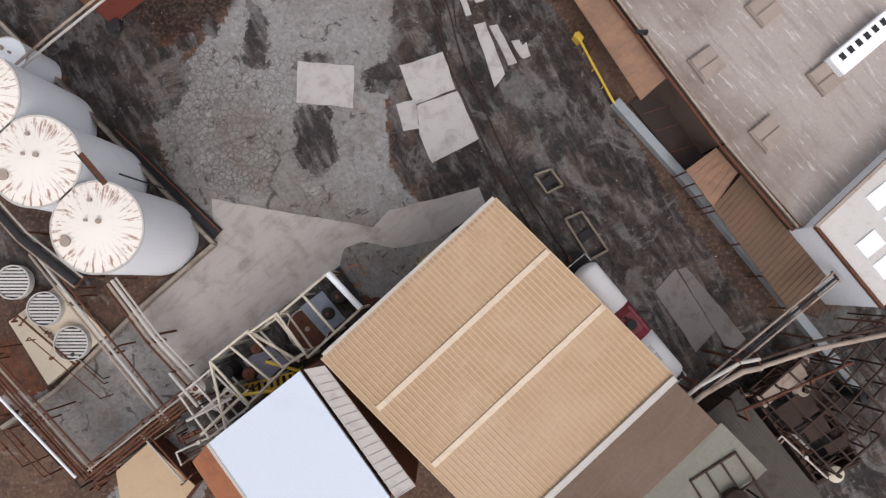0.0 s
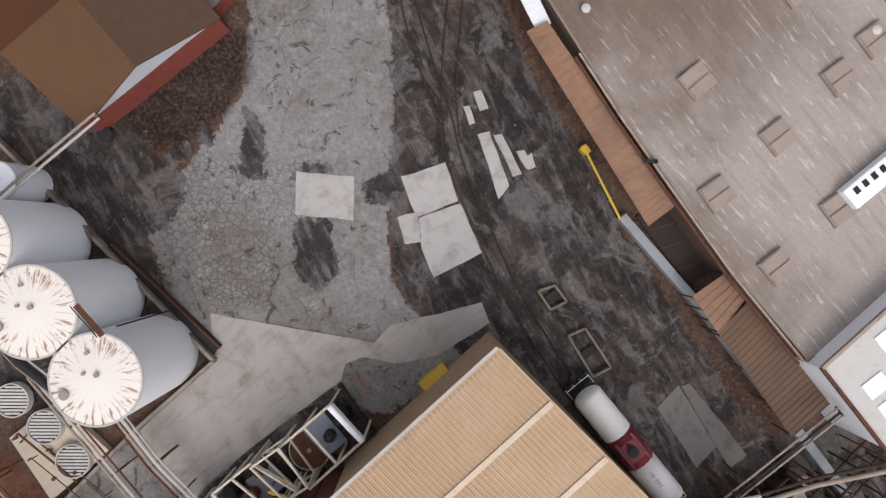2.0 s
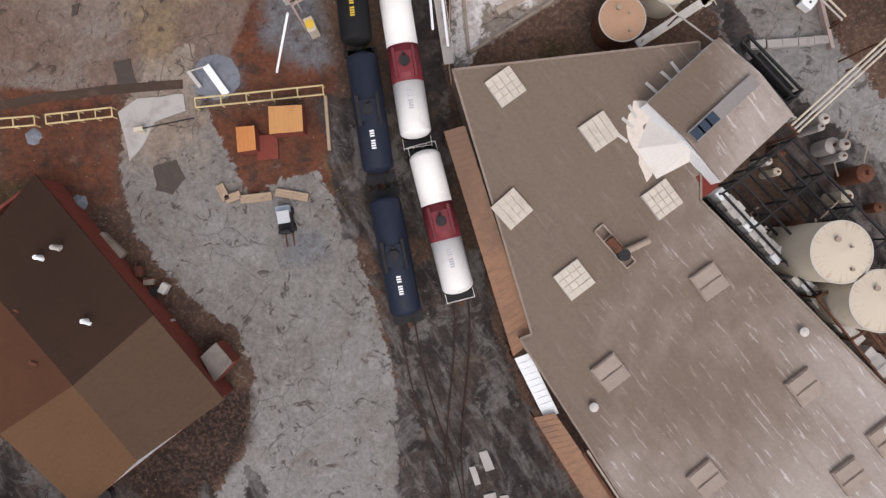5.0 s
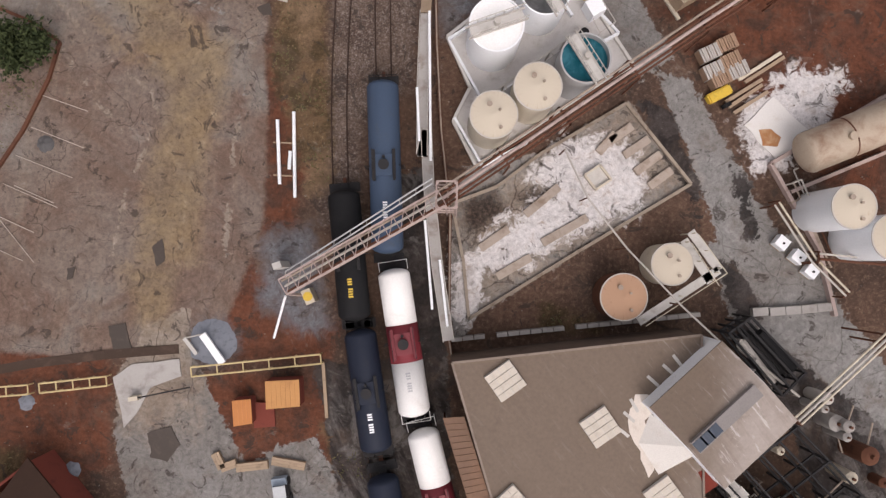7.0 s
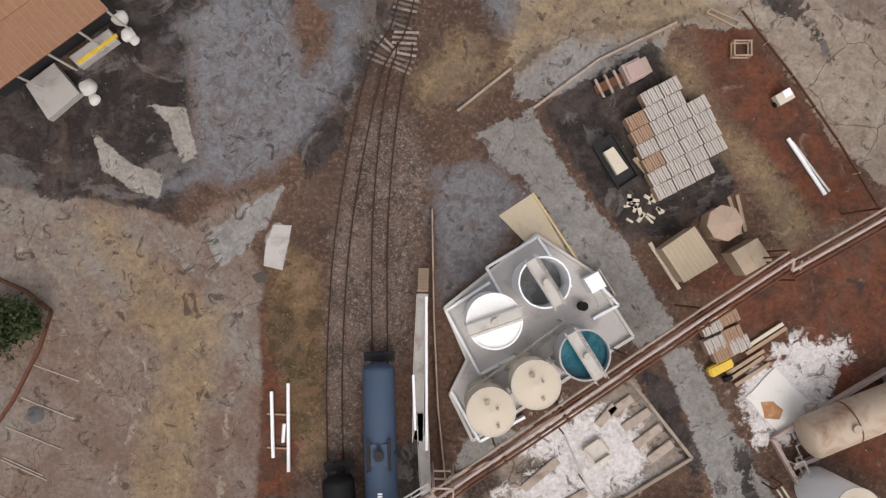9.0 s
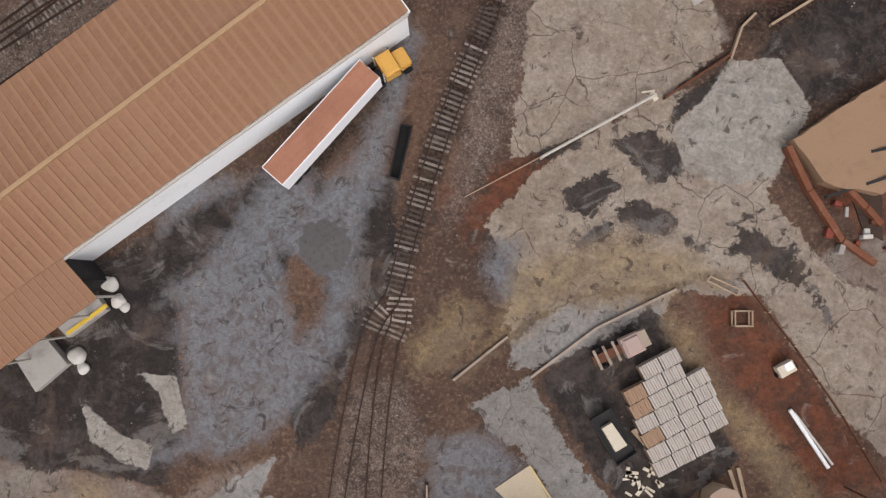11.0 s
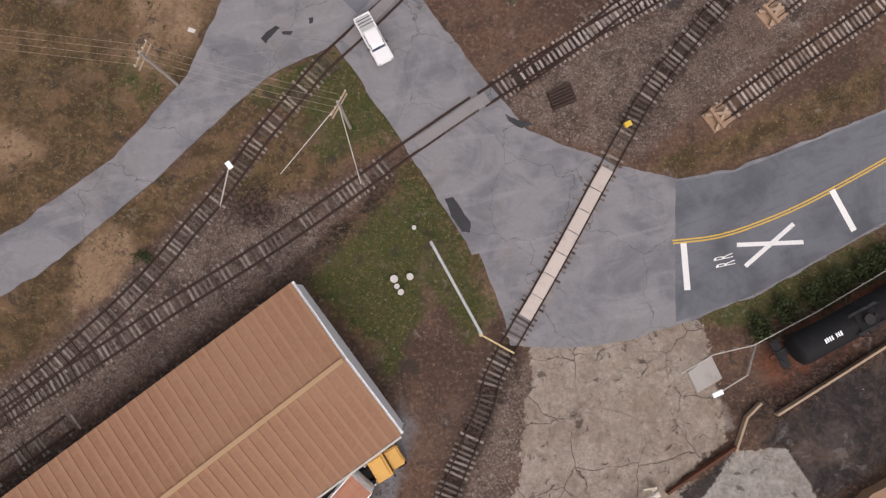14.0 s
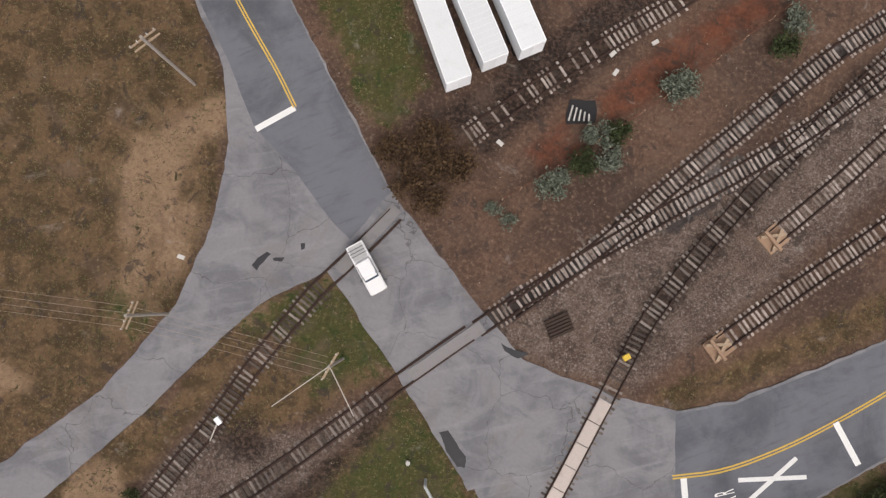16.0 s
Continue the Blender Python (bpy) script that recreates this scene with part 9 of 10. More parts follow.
# ======== north: shed dock, trailer, road, crossing ========
annex = thing("shed_annexe", "lower tan-roofed end of the rail shed", "warehouse")
an = [(-35.45, 127.98, 5.72), (-32.11, 124.40, 5.60), (-42.97, 115.92, 5.60), (-46.5, 119.66, 5.72)]
seams = bmesh.new()
part("roof", ribbed(bmesh.new(), an[0], an[3], an[2], an[1], 0.75, 0.12, 0.045, ribs=seams), TANWEST, annex)
part("roof_seams", seams, SEAMW, annex)["kind"] = "stuff"
for t in (0.02, 0.25, 0.5, 0.75):
    c = lerp3(an[1], an[2], t)
    part("post", rod(bmesh.new(), (c[0] - 0.2, c[1] + 0.3, -0.2), (c[0] - 0.2, c[1] + 0.3, 5.45), 0.12, 8), PALEPIPE, annex)
# added near-black walls stand in for the darkness beneath the open roof
inner = [lerp3(an[1], an[0], 0.45), lerp3(an[2], an[3], 0.45), an[3], an[0]]
walls(annex, ccw([p[:2] for p in inner]), -0.3, 5.4, DARK)
ramp = thing("dock_ramp", "grey concrete dock bays with yellow edge", "dock")
for q, m in (([(-37.99, 121.44), (-34.28, 124.29), (-33.42, 123.20), (-36.97, 120.47)], CONC), ([(-42.08, 118.65), (-39.44, 120.81), (-36.87, 117.93), (-39.77, 115.28)], CONC)):
    part("bay", prism(bmesh.new(), ccw(q), -0.2, 0.9), m, ramp)
a, b = [(-37.04, 120.83), (-33.38, 123.68)]
part("edge", beam(bmesh.new(), (*a, 0.95), (*b, 0.95), 0.35, 0.2), YELLOW, ramp)
for p, r in zip([(-36.33, 118.63), (-32.67, 124.01), (-33.56, 125.68), (-35.74, 117.53), (-32.10, 123.47)], (0.9, 0.7, 0.8, 0.6, 0.5)):
    bm = bmesh.new()
    bmesh.ops.create_icosphere(bm, subdivisions=3, radius=r)
    for w in bm.verts:
        w.co *= 1 + 0.3 * noise.noise(w.co * 1.4 + Vector((p[0], p[1], 0)))
        w.co.z = max(w.co.z * 0.7, -0.2)
    ob = part("pale_sack", bm, PALECONC, smooth=True)
    ob.location = (*p, 0.15)
    tagged(ob, "pale bulk sack slumped by the dock", "sack", "bulk sacks")


def box_trailer(a, b, roof, side, label, width=2.55, h=4.0):
    """A box trailer with its roof's midline from a to b."""
    L = math.hypot(b[0] - a[0], b[1] - a[1])
    root = thing("box_trailer", label, "trailer", "box trailers")
    root.matrix_basis = pose((a[0] + b[0]) / 2, (a[1] + b[1]) / 2, 0, 0, 0, math.degrees(math.atan2(b[1] - a[1], b[0] - a[0])))
    bm = box(bmesh.new(), 0, 0, 1.15, L, width, h - 1.2)
    part("body", bm, side, root)
    bm = box(bmesh.new(), 0, 0, h - 0.05, L - 0.06, width - 0.06, 0.05)
    part("roof", bm, roof, root)
    bm = bmesh.new()
    for k in range(int(L / 0.6)):
        box(bm, -L / 2 + 0.3 + 0.6 * k, 0, h, 0.04, width - 0.1, 0.015)
    part("roof_bows", bm, roof, root)["kind"] = "stuff"
    for y in (-1, 1):
        part("top_rail", box(bmesh.new(), 0, y * (width / 2 - 0.02), h - 0.06, L, 0.08, 0.1), side, root)
        part("door", box(bmesh.new(), -L / 2 - 0.02, y * width / 4, 1.2, 0.05, width / 2 - 0.06, h - 1.3), side, root)
    part("chassis", box(bmesh.new(), 0, 0, 0.9, L, 1.0, 0.25), DARK, root)
    for x in (-L / 2 + 1.2, -L / 2 + 2.5):
        for y in (-1.05, 1.05):
            part("wheel", rod(bmesh.new(), (x, y - 0.22, 0.5), (x, y + 0.22, 0.5), 0.5, 18), BLACK, root)
    for y in (-0.8, 0.8):
        part("landing_leg", rod(bmesh.new(), (L / 2 - 2.5, y, 0), (L / 2 - 2.5, y, 1.0), 0.08, 8), DARK, root)
    return root


RUSTROOF = roofing("rust_pink_trailer_roof", (0.36, 0.17, 0.11), (0.26, 0.12, 0.08), 0.6, 0.8)
ta, tb = (-17.32, 135.96), (-8.63, 146.26)
box_trailer(ta, tb, RUSTROOF, WHITE, "white box trailer with rusty pink roof, docked at a shed")
for (a, b), lab in zip(([(-0.80, 206.23), (-4.92, 217.03)], [(2.65, 208.38), (-1.17, 217.13)], [(6.18, 209.66), (2.56, 217.78)]), ("white box trailer parked in a row",) * 3):
    box_trailer(a, b, worn("white_trailer_roof", (0.64, 0.66, 0.67), (0.5, 0.5, 0.5), 0.3, 0.4), WHITE, lab)

cabm = worn("mustard_paint", (0.58, 0.32, 0.07), (0.4, 0.2, 0.06), 0.3, 1.2, 0.45)
cab = thing("tractor_unit", "mustard-yellow truck tractor beside the trailer", "truck")
cx, cy = (-6.71, 147.57)
cab.matrix_basis = pose(cx, cy, 0, 0, 0, 33)
bm = box(bmesh.new(), -0.5, 0, 0.9, 1.6, 2.3, 1.7)
bmesh.ops.bevel(bm, geom=[e for e in bm.edges if all(w.co.z > 2 for w in e.verts)], offset=0.2, segments=3, affect="EDGES")
part("cab", bm, cabm, cab)
bm = box(bmesh.new(), 1.0, 0, 0.7, 1.4, 1.9, 1.1)
bmesh.ops.bevel(bm, geom=bm.edges[:], offset=0.15, segments=3, affect="EDGES")
part("bonnet", bm, cabm, cab)
part("windscreen", box(bmesh.new(), 0.33, 0, 1.8, 0.06, 1.9, 0.6, 0, -20), GLASS, cab)
part("chassis", box(bmesh.new(), -2.2, 0, 0.6, 3.0, 0.9, 0.3), DARK, cab)
for x in (1.1, -2.0, -3.1):
    for y in (-1.0, 1.0):
        part("wheel", rod(bmesh.new(), (x, y - 0.2, 0.5), (x, y + 0.2, 0.5), 0.5, 18), BLACK, cab)
for y in (-0.95, 0.95):
    part("exhaust", rod(bmesh.new(), (-1.45, y, 0.8), (-1.45, y, 3.2), 0.08, 8), PALEPIPE, cab)
    part("mirror", box(bmesh.new(), 0.3, y * 1.4, 1.8, 0.08, 0.25, 0.4), DARK, cab)
hop = thing("black_trough", "black steel trough beside the railway", "trough")
hq = [(-5.81, 141.84), (-4.71, 141.70), (-5.83, 136.44), (-6.76, 136.69)]
part("floor_plate", prism(bmesh.new(), ccw(hq), 0, 0.1), BLACK, hop)
for p, q in zip(hq, hq[1:] + hq[:1]):
    part("side", beam(bmesh.new(), (*p, 0.4), (*q, 0.4), 0.08, 0.9), DARK, hop)

# crossing panels between the rails
rail_line = smooth_line([(6.28, 161.42), (8.00, 164.52), (10.70, 169.62), (13.43, 174.94), (14.97, 177.66)], 2.4)
PANEL = worn("crossing_panel", (0.48, 0.42, 0.38), (0.34, 0.28, 0.25), 0.4, 0.8)
cross = thing("crossing_deck", "pale concrete panels between rails of a level crossing", "crossing deck", kind="structure")
for p, q in zip(rail_line, rail_line[1:]):
    d = q - p
    part("panel", box(bmesh.new(), (p.x + q.x) / 2, (p.y + q.y) / 2, 0.06, d.length - 0.09, 1.28, 0.13, math.degrees(math.atan2(d.y, d.x))), PANEL, cross)
for ln in ([(-4.68, 178.14), (2.15, 183.09)], [(-11.96, 188.09), (-6.53, 194.44)]):
    p, q = ln
    d = Vector((*q, 0)) - Vector((*p, 0))
    part("filler", beam(bmesh.new(), (*p, 0.1), (*q, 0.1), 1.25, 0.16), worn("crossing_asphalt", (0.21, 0.2, 0.2), (0.13, 0.125, 0.125), 0.4), cross)

# road paint
PAINT = worn("white_road_paint", (0.72, 0.72, 0.7), (0.45, 0.45, 0.44), 0.25, 1.5, 0.8)
YPAINT = worn("yellow_road_paint", (0.6, 0.4, 0.08), (0.4, 0.28, 0.1), 0.3, 1.5, 0.8)
marks = thing("road_marking", "white and yellow painted railway crossing road markings", "road marking", kind="structure")


def bar(a, b, w, mat, name="bar", z=0.03):
    part(name, beam(bmesh.new(), (*a, z), (*b, z), w, 0.03), mat, marks)


for k, (a, b, w) in enumerate(((*[(21.70, 169.08), (22.10, 164.50)], 0.6), (*[(36.33, 174.72), (38.47, 170.76)], 0.6), (*[(26.94, 169.05), (33.48, 169.50)], 0.42), (*[(27.77, 166.99), (32.54, 171.28)], 0.42), (*[(-20.68, 201.90), (-16.91, 204.16)], 0.6))):
    bar(a, b, w, PAINT, z=0.036 + 0.006 * (k % 2))
for off in (-0.14, 0.14):
    for ln in ([(20.64, 169.16), (25.10, 169.84), (29.58, 171.42), (34.64, 173.82), (41.90, 178.01), (49.46, 182.93)], [(-16.91, 204.22), (-18.86, 207.88), (-21.28, 211.85), (-23.12, 214.99), (-25.60, 219.60)]):
        bm = bmesh.new()
        strip(bm, smooth_line(ln, 1.5), off - 0.07, off + 0.07, 0.02, 0.052)
        part("centre_line", bm, YPAINT, marks)
for p in [(25.71, 167.83), (25.93, 167.17)]:
    cu = bpy.data.curves.new("letter", "FONT")
    cu.body, cu.size, cu.align_x, cu.align_y, cu.extrude = "R", 1.5, "CENTER", "CENTER", 0.01
    ob = new("letter", cu)
    ob.data.materials.append(PAINT)
    ob.parent = marks
    ob.matrix_basis = pose(*p, 0.05, 0, 0, 104) @ Matrix.Diagonal((0.52, 1.9, 1, 1))
seal = thing("tar_patch", "black tar patch on worn asphalt", "tar patch", kind="structure")
TAR = worn("tar", (0.025, 0.025, 0.028), (0.05, 0.05, 0.052), 0.4, 1.0, 0.6)
for k, q in enumerate(([(-1.71, 172.89), (-0.94, 173.02), (-0.08, 171.72), (0.88, 170.64), (0.79, 169.54), (-0.03, 169.63), (-1.17, 171.14)], [(-20.59, 188.42), (-19.21, 189.84), (-18.76, 189.68), (-19.96, 187.99)], [(-18.63, 189.13), (-17.26, 189.28), (-17.52, 188.89), (-18.51, 188.86)], [(-15.93, 190.64), (-15.38, 190.77), (-15.36, 190.21), (-15.80, 190.09)], [(3.85, 181.39), (5.38, 180.85), (6.80, 180.49), (5.68, 180.11), (4.26, 180.65)])):
    part("patch", prism(bmesh.new(), ragged(q, 0.25, 0.4, k), 0.0, 0.042), TAR, seal)

# gates, barriers, fence lines
def boom(a, b, za, zb, mat, label, r=0.09):
    root = thing("gate_pole", label, "gate", "gates and booms")
    part("boom", rod(bmesh.new(), (*a, za), (*b, zb), r, 8), mat, root)
    part("post", box(bmesh.new(), *a, -0.1, 0.3, 0.3, za + 0.2, 20), mat, root)
    part("rest", rod(bmesh.new(), (*b, -0.1), (*b, zb), r, 8), mat, root)
    return root


boom(*[(18.96, 145.28), (8.05, 138.94)], 1.0, 1.0, PALEPIPE, "pale swing-gate pole across the yard entrance", 0.14)
boom(*[(1.99, 159.73), (5.14, 158.09)], 1.2, 1.2, PALEYELLOW, "yellow gate arm beside the crossing")
boom(*[(1.90, 159.98), (-2.98, 168.34)], 2.5, 2.5, worn("galvanised", (0.42, 0.44, 0.44), (0.3, 0.3, 0.3), 0.3), "galvanised crossing mast lying over the verge", 0.14)
for ln, m, lab in (([(30.58, 152.76), (41.26, 159.67), (48.66, 164.61)], WOOD, "low timber edge wall beside a dark yard"), ([(20.07, 145.14), (26.64, 149.68)], RUST, "low rusty fence wall"), ([(21.09, 156.57), (24.08, 158.41), (27.91, 159.39), (33.96, 162.70), (41.05, 167.06)], PALEPIPE, "pale pipe fence by the road"), ([(0.66, 134.96), (8.17, 139.16)], WOOD, "low pipe kerb by the yard entrance"), ([(26.55, 149.12), (27.66, 152.44), (29.03, 153.85)], WOOD, "short timber retaining edge")):
    f = thing("edge_fence", lab, "fence", "edge fences")
    for p, q in zip(ln, ln[1:]):
        if "pipe" in lab:
            part("rail", rod(bmesh.new(), (*p, 1.4 if "kerb" not in lab else 0.2), (*q, 1.4 if "kerb" not in lab else 0.2), 0.06, 8), m, f)
            for t in (0, 0.33, 0.66, 1):
                c = lerp3((*p, 0), (*q, 0), t)
                part("post", rod(bmesh.new(), (c[0], c[1], -0.2), (c[0], c[1], 1.4 if "kerb" not in lab else 0.25), 0.05, 6), m, f)
        else:
            part("wall_length", beam(bmesh.new(), (*p, 0.2), (*q, 0.2), 0.22, 0.9), m, f)
sl = thing("street_lamp", "pale street lamp on a curved arm over a small pad", "street lamp")
lx, ly = (23.93, 156.73)
hx, hy = (21.92, 155.60)
bx, by = (28.86, 159.39)
part("pole", rod(bmesh.new(), (bx, by, -0.2), (lx + 0.8, ly + 0.4, 7.2), 0.09, 8), PALEPIPE, sl)
part("arm", rod(bmesh.new(), (lx + 0.8, ly + 0.4, 7.2), (hx, hy, 7.9), 0.06, 8), PALEPIPE, sl)
part("lamp_head", box(bmesh.new(), hx, hy, 7.8, 0.9, 0.4, 0.2, 25), WHITE, sl)
pad = sheet("concrete_pad", [(22.12, 156.55), (24.35, 158.29), (25.46, 156.08), (23.07, 154.62)], 0.12, CONC, "small square concrete pad", "pad", 0.0, "")
kiosk = thing("barrier_stand", "small pale barrier stand by the gate", "barrier")
part("stand", box(bmesh.new(), *(18.92, 145.22), -0.1, 0.5, 0.9, 0.9, 30), CREAM, kiosk)
part("arm", box(bmesh.new(), *(18.34, 145.64), 0.75, 1.3, 0.15, 0.12, 10), CREAM, kiosk)
CLADDING = worn("rust_red_cladding", (0.17, 0.066, 0.038), (0.3, 0.21, 0.15), 0.35, 0.9, 0.85)
block = thing("ruined_building", "low ruined building with tan slab roof and broken edge", "building")
rb = [(32.22, 141.15), (40.82, 147.00), (48.08, 151.25), (51.17, 143.75), (40.66, 136.03), (35.41, 136.96)]
part("slab_roof", prism(bmesh.new(), ragged(ccw(rb), 0.25, 1.0, 3.0), -0.2, 1.4), worn("tan_slab", (0.28, 0.18, 0.115), (0.2, 0.12, 0.08), 0.5, 0.4), block)
for ln in ([(32.08, 140.59), (34.24, 136.25), (37.48, 131.42), (40.73, 129.33)], [(34.93, 140.68), (37.11, 137.43), (39.83, 134.75), (41.34, 133.15)]):
    for k, (p, q) in enumerate(zip(ln, ln[1:])):
        part("broken_wall", beam(bmesh.new(), (*p, 0.5), (*q, 0.3), 0.6, 1.0 - 0.2 * k), CLADDING, block, "rust-red cladding")
# near-black floor gives the dark interior its darkness by colour
part("burnt_floor", prism(bmesh.new(), ragged(ccw([(37.42, 138.57), (41.77, 141.43), (41.64, 131.55), (39.84, 132.60)]), 0.2, 0.8, 5.0), -0.2, 0.12), GRIMY, block, "floor coloured dark for the interior")
for a, b in ([(35.68, 135.64), (42.15, 137.94)], [(36.79, 139.43), (42.19, 140.64)]):
    g = thing("charred_beam", "dark fallen beam over rubble", "beam", "fallen beams")
    part("beam", beam(bmesh.new(), (*a, 0.8), (*b, 1.6), 0.3, 0.3), DARK, g)
rng = random.Random(21)
for i in range(22):
    p = (38.06, 135.86)
    g = thing("rubble_block", "broken pale block of rubble", "rubble", "rubble", at=(p[0] + rng.uniform(-2, 6), p[1] + rng.uniform(-6, 5), 0), turn=rng.uniform(0, 90))
    bm = box(bmesh.new(), 0, 0, -0.1, rng.uniform(0.3, 1.1), rng.uniform(0.3, 0.8), rng.uniform(0.3, 0.9))
    bmesh.ops.bevel(bm, geom=bm.edges[:], offset=0.05, segments=1, affect="EDGES")
    part("block", bm, rng.choice((CONC, PALECONC, RUST, BRICK)), g)


# utility poles with wires
def utility_pole(base, top, h, label, arm=0.0, wires=()):
    root = thing("utility_pole", label, "utility pole", "utility poles")
    part("pole", rod(bmesh.new(), (*base, -0.3), (*top, h), 0.15, 10), worn("grey_pole", (0.33, 0.3, 0.27), (0.2, 0.17, 0.15), 0.4), root)
    c, s = math.cos(radians(arm)), math.sin(radians(arm))
    for dz in (0.4, 1.3):
        part("crossarm", beam(bmesh.new(), (top[0] - 1.3 * c, top[1] - 1.3 * s, h - dz), (top[0] + 1.3 * c, top[1] + 1.3 * s, h - dz), 0.12, 0.14), WOOD, root)
    for k in (-1.2, -0.5, 0.5, 1.2):
        part("insulator", rod(bmesh.new(), (top[0] + k * c, top[1] + k * s, h - 0.35), (top[0] + k * c, top[1] + k * s, h - 0.1), 0.06, 8), PALECONC, root)
    return root


u0 = (-11.29, 179.62)
utility_pole(u0, (u0[0] + 0.05, u0[1] + 0.1), 9.0, "grey utility pole with two crossarms beside the road", 62)
u1 = (-28.51, 183.49)
utility_pole(u1, (u1[0], u1[1] + 0.1), 9.0, "grey utility pole on rough grass", 70)
u2 = (-26.94, 206.25)
utility_pole(u2, (u2[0], u2[1] + 0.1), 12.5, "grey utility pole at the field edge", 40)
u3 = (-20.85, 173.94)
for (a, za), (b, zb), n in (((u1, 8.6), (u0, 8.6), 4), (((u1[0] - 40, u1[1] + 4), 8.6), (u1, 8.6), 4)):
    wr = thing("power_line", "thin pale overhead wires between poles", "wire", "overhead wires")
    for k in range(n):
        off = (k - (n - 1) / 2) * 0.6
        pts = [Vector((a[0] + (b[0] - a[0]) * t, a[1] + (b[1] - a[1]) * t + off, za + (zb - za) * t - 2.0 * t * (1 - t))) for t in [i / 10 for i in range(11)]]
        bm = bmesh.new()
        for p, q in zip(pts, pts[1:]):
            rod(bm, p, q, 0.013, 5)
        part("wire", bm, PIPE, wr)
sg = thing("crossing_lamp", "white-headed lamp on a slim mast by the tracks", "lamp")
bx, by = (-23.86, 171.39)
hx, hy = (-21.21, 174.50)
part("mast", rod(bmesh.new(), (bx, by, -0.2), (hx, hy, 6.0), 0.07, 8), PALEPIPE, sg)
part("head", box(bmesh.new(), hx, hy, 5.9, 0.7, 0.45, 0.25, -50), WHITE, sg)

for foot, k in (((-18.04, 174.86), 8.2), ((-10.06, 174.10), 8.2)):
    gy_ = thing("pole_guy", "pale stay running from a utility pole to the ground", "stay", "pole stays")
    part("stay", rod(bmesh.new(), (*foot, -0.1), (u0[0], u0[1] + 0.1, k), 0.05, 6), PALEPIPE, gy_)

# pickup on the road
pk_ = thing("pickup_truck", "white crew-cab pickup truck with open load bed", "pickup truck")
px, py = (-9.2, 188.4)
pk_.matrix_basis = pose(px, py, 0.03, 0, 0, -60) @ Matrix.Scale(0.92, 4)
CARPAINT = worn("white_car_paint", (0.78, 0.78, 0.78), (0.7, 0.7, 0.7), 0.1, 0.8, 0.3)
bm = box(bmesh.new(), 0, 0, 0.45, 5.7, 1.95, 0.6)
bmesh.ops.bevel(bm, geom=bm.edges[:], offset=0.12, segments=3, affect="EDGES")
part("body", bm, CARPAINT, pk_)
bm = box(bmesh.new(), 0.15, 0, 1.0, 2.3, 1.7, 0.75)
for w in bm.verts:
    if w.co.z > 1.5:
        w.co.x = 0.05 + (w.co.x - 0.15) * 0.72
        w.co.y *= 0.86
bmesh.ops.bevel(bm, geom=bm.edges[:], offset=0.08, segments=2, affect="EDGES")
part("cab", bm, CARPAINT, pk_)
part("windscreen", box(bmesh.new(), 1.32, 0, 1.02, 0.06, 1.56, 0.86, 0, -40), GLASS, pk_)
part("rear_window", box(bmesh.new(), -0.92, 0, 1.1, 0.05, 1.4, 0.6, 0, 28), GLASS, pk_)
part("load_bed", box(bmesh.new(), -1.95, 0, 1.02, 1.6, 1.55, 0.05), worn("bed_liner", (0.5, 0.5, 0.5), (0.3, 0.3, 0.3), 0.3), pk_)
for y in (-0.86, 0.86):
    part("bed_side", box(bmesh.new(), -1.95, y, 0.9, 1.75, 0.12, 0.35), CARPAINT, pk_)
    part("side_window", box(bmesh.new(), 0.1, y * 0.93, 1.15, 1.4, 0.04, 0.42), GLASS, pk_)
    part("mirror", box(bmesh.new(), 0.95, y * 1.22, 1.1, 0.15, 0.22, 0.2), DARK, pk_)
    part("headlight", box(bmesh.new(), 2.82, y * 0.85, 0.75, 0.08, 0.3, 0.2), PALECONC, pk_)
    for x in (-1.8, 1.85):
        part("wheel", rod(bmesh.new(), (x, y - 0.12, 0.38), (x, y + 0.12, 0.38), 0.39, 18), BLACK, pk_)
part("tailgate", box(bmesh.new(), -2.78, 0, 0.9, 0.1, 1.7, 0.35), CARPAINT, pk_)
for x in (-1.6, -1.95, -2.3):
    part("rack_bar", box(bmesh.new(), x, 0, 1.3, 0.06, 1.75, 0.06), DARK, pk_)

# buffer stops, junk beside the tracks
for p, a in zip([(25.07, 181.67), (30.42, 192.34)], (37, 40)):
    s = thing("buffer_stop", "timber buffer stop of crossed beams at a track end", "buffer stop", "buffer stops", at=(*p, 0), turn=a)
    for e in (-1, 1):
        part("brace", beam(bmesh.new(), (-1.0, -0.9 * e, 0.3), (1.0, 0.3 * e, 0.7), 0.28, 0.28), WOOD, s)
    part("crossbeam", beam(bmesh.new(), (-0.4, -1.2, 0.75), (-0.4, 1.2, 0.75), 0.3, 0.3), BROWNWOOD, s)
    part("base", box(bmesh.new(), 0, 0, -0.1, 2.4, 2.2, 0.25), BROWNWOOD, s)
pal = thing("dark_sleeper_pile", "stack of dark sleepers beside the tracks", "timber stack")
p0 = (9.55, 183.33)
for k in range(6):
    part("sleeper", box(bmesh.new(), p0[0] - 0.55 * math.sin(radians(25)) * (k - 2.5) * 0.5, p0[1] + 0.3 * (k - 2.5), -0.05, 2.5, 0.26, 0.4, 25), worn("tarred_timber", (0.045, 0.03, 0.024), (0.08, 0.055, 0.04), 0.4), pal)
sw = thing("switch_stand", "yellow switch stand beside a turnout", "switch stand")
sx, sy = (15.91, 180.53)
part("stand", rod(bmesh.new(), (sx, sy, -0.1), (sx, sy, 1.0), 0.12, 10), DARK, sw)
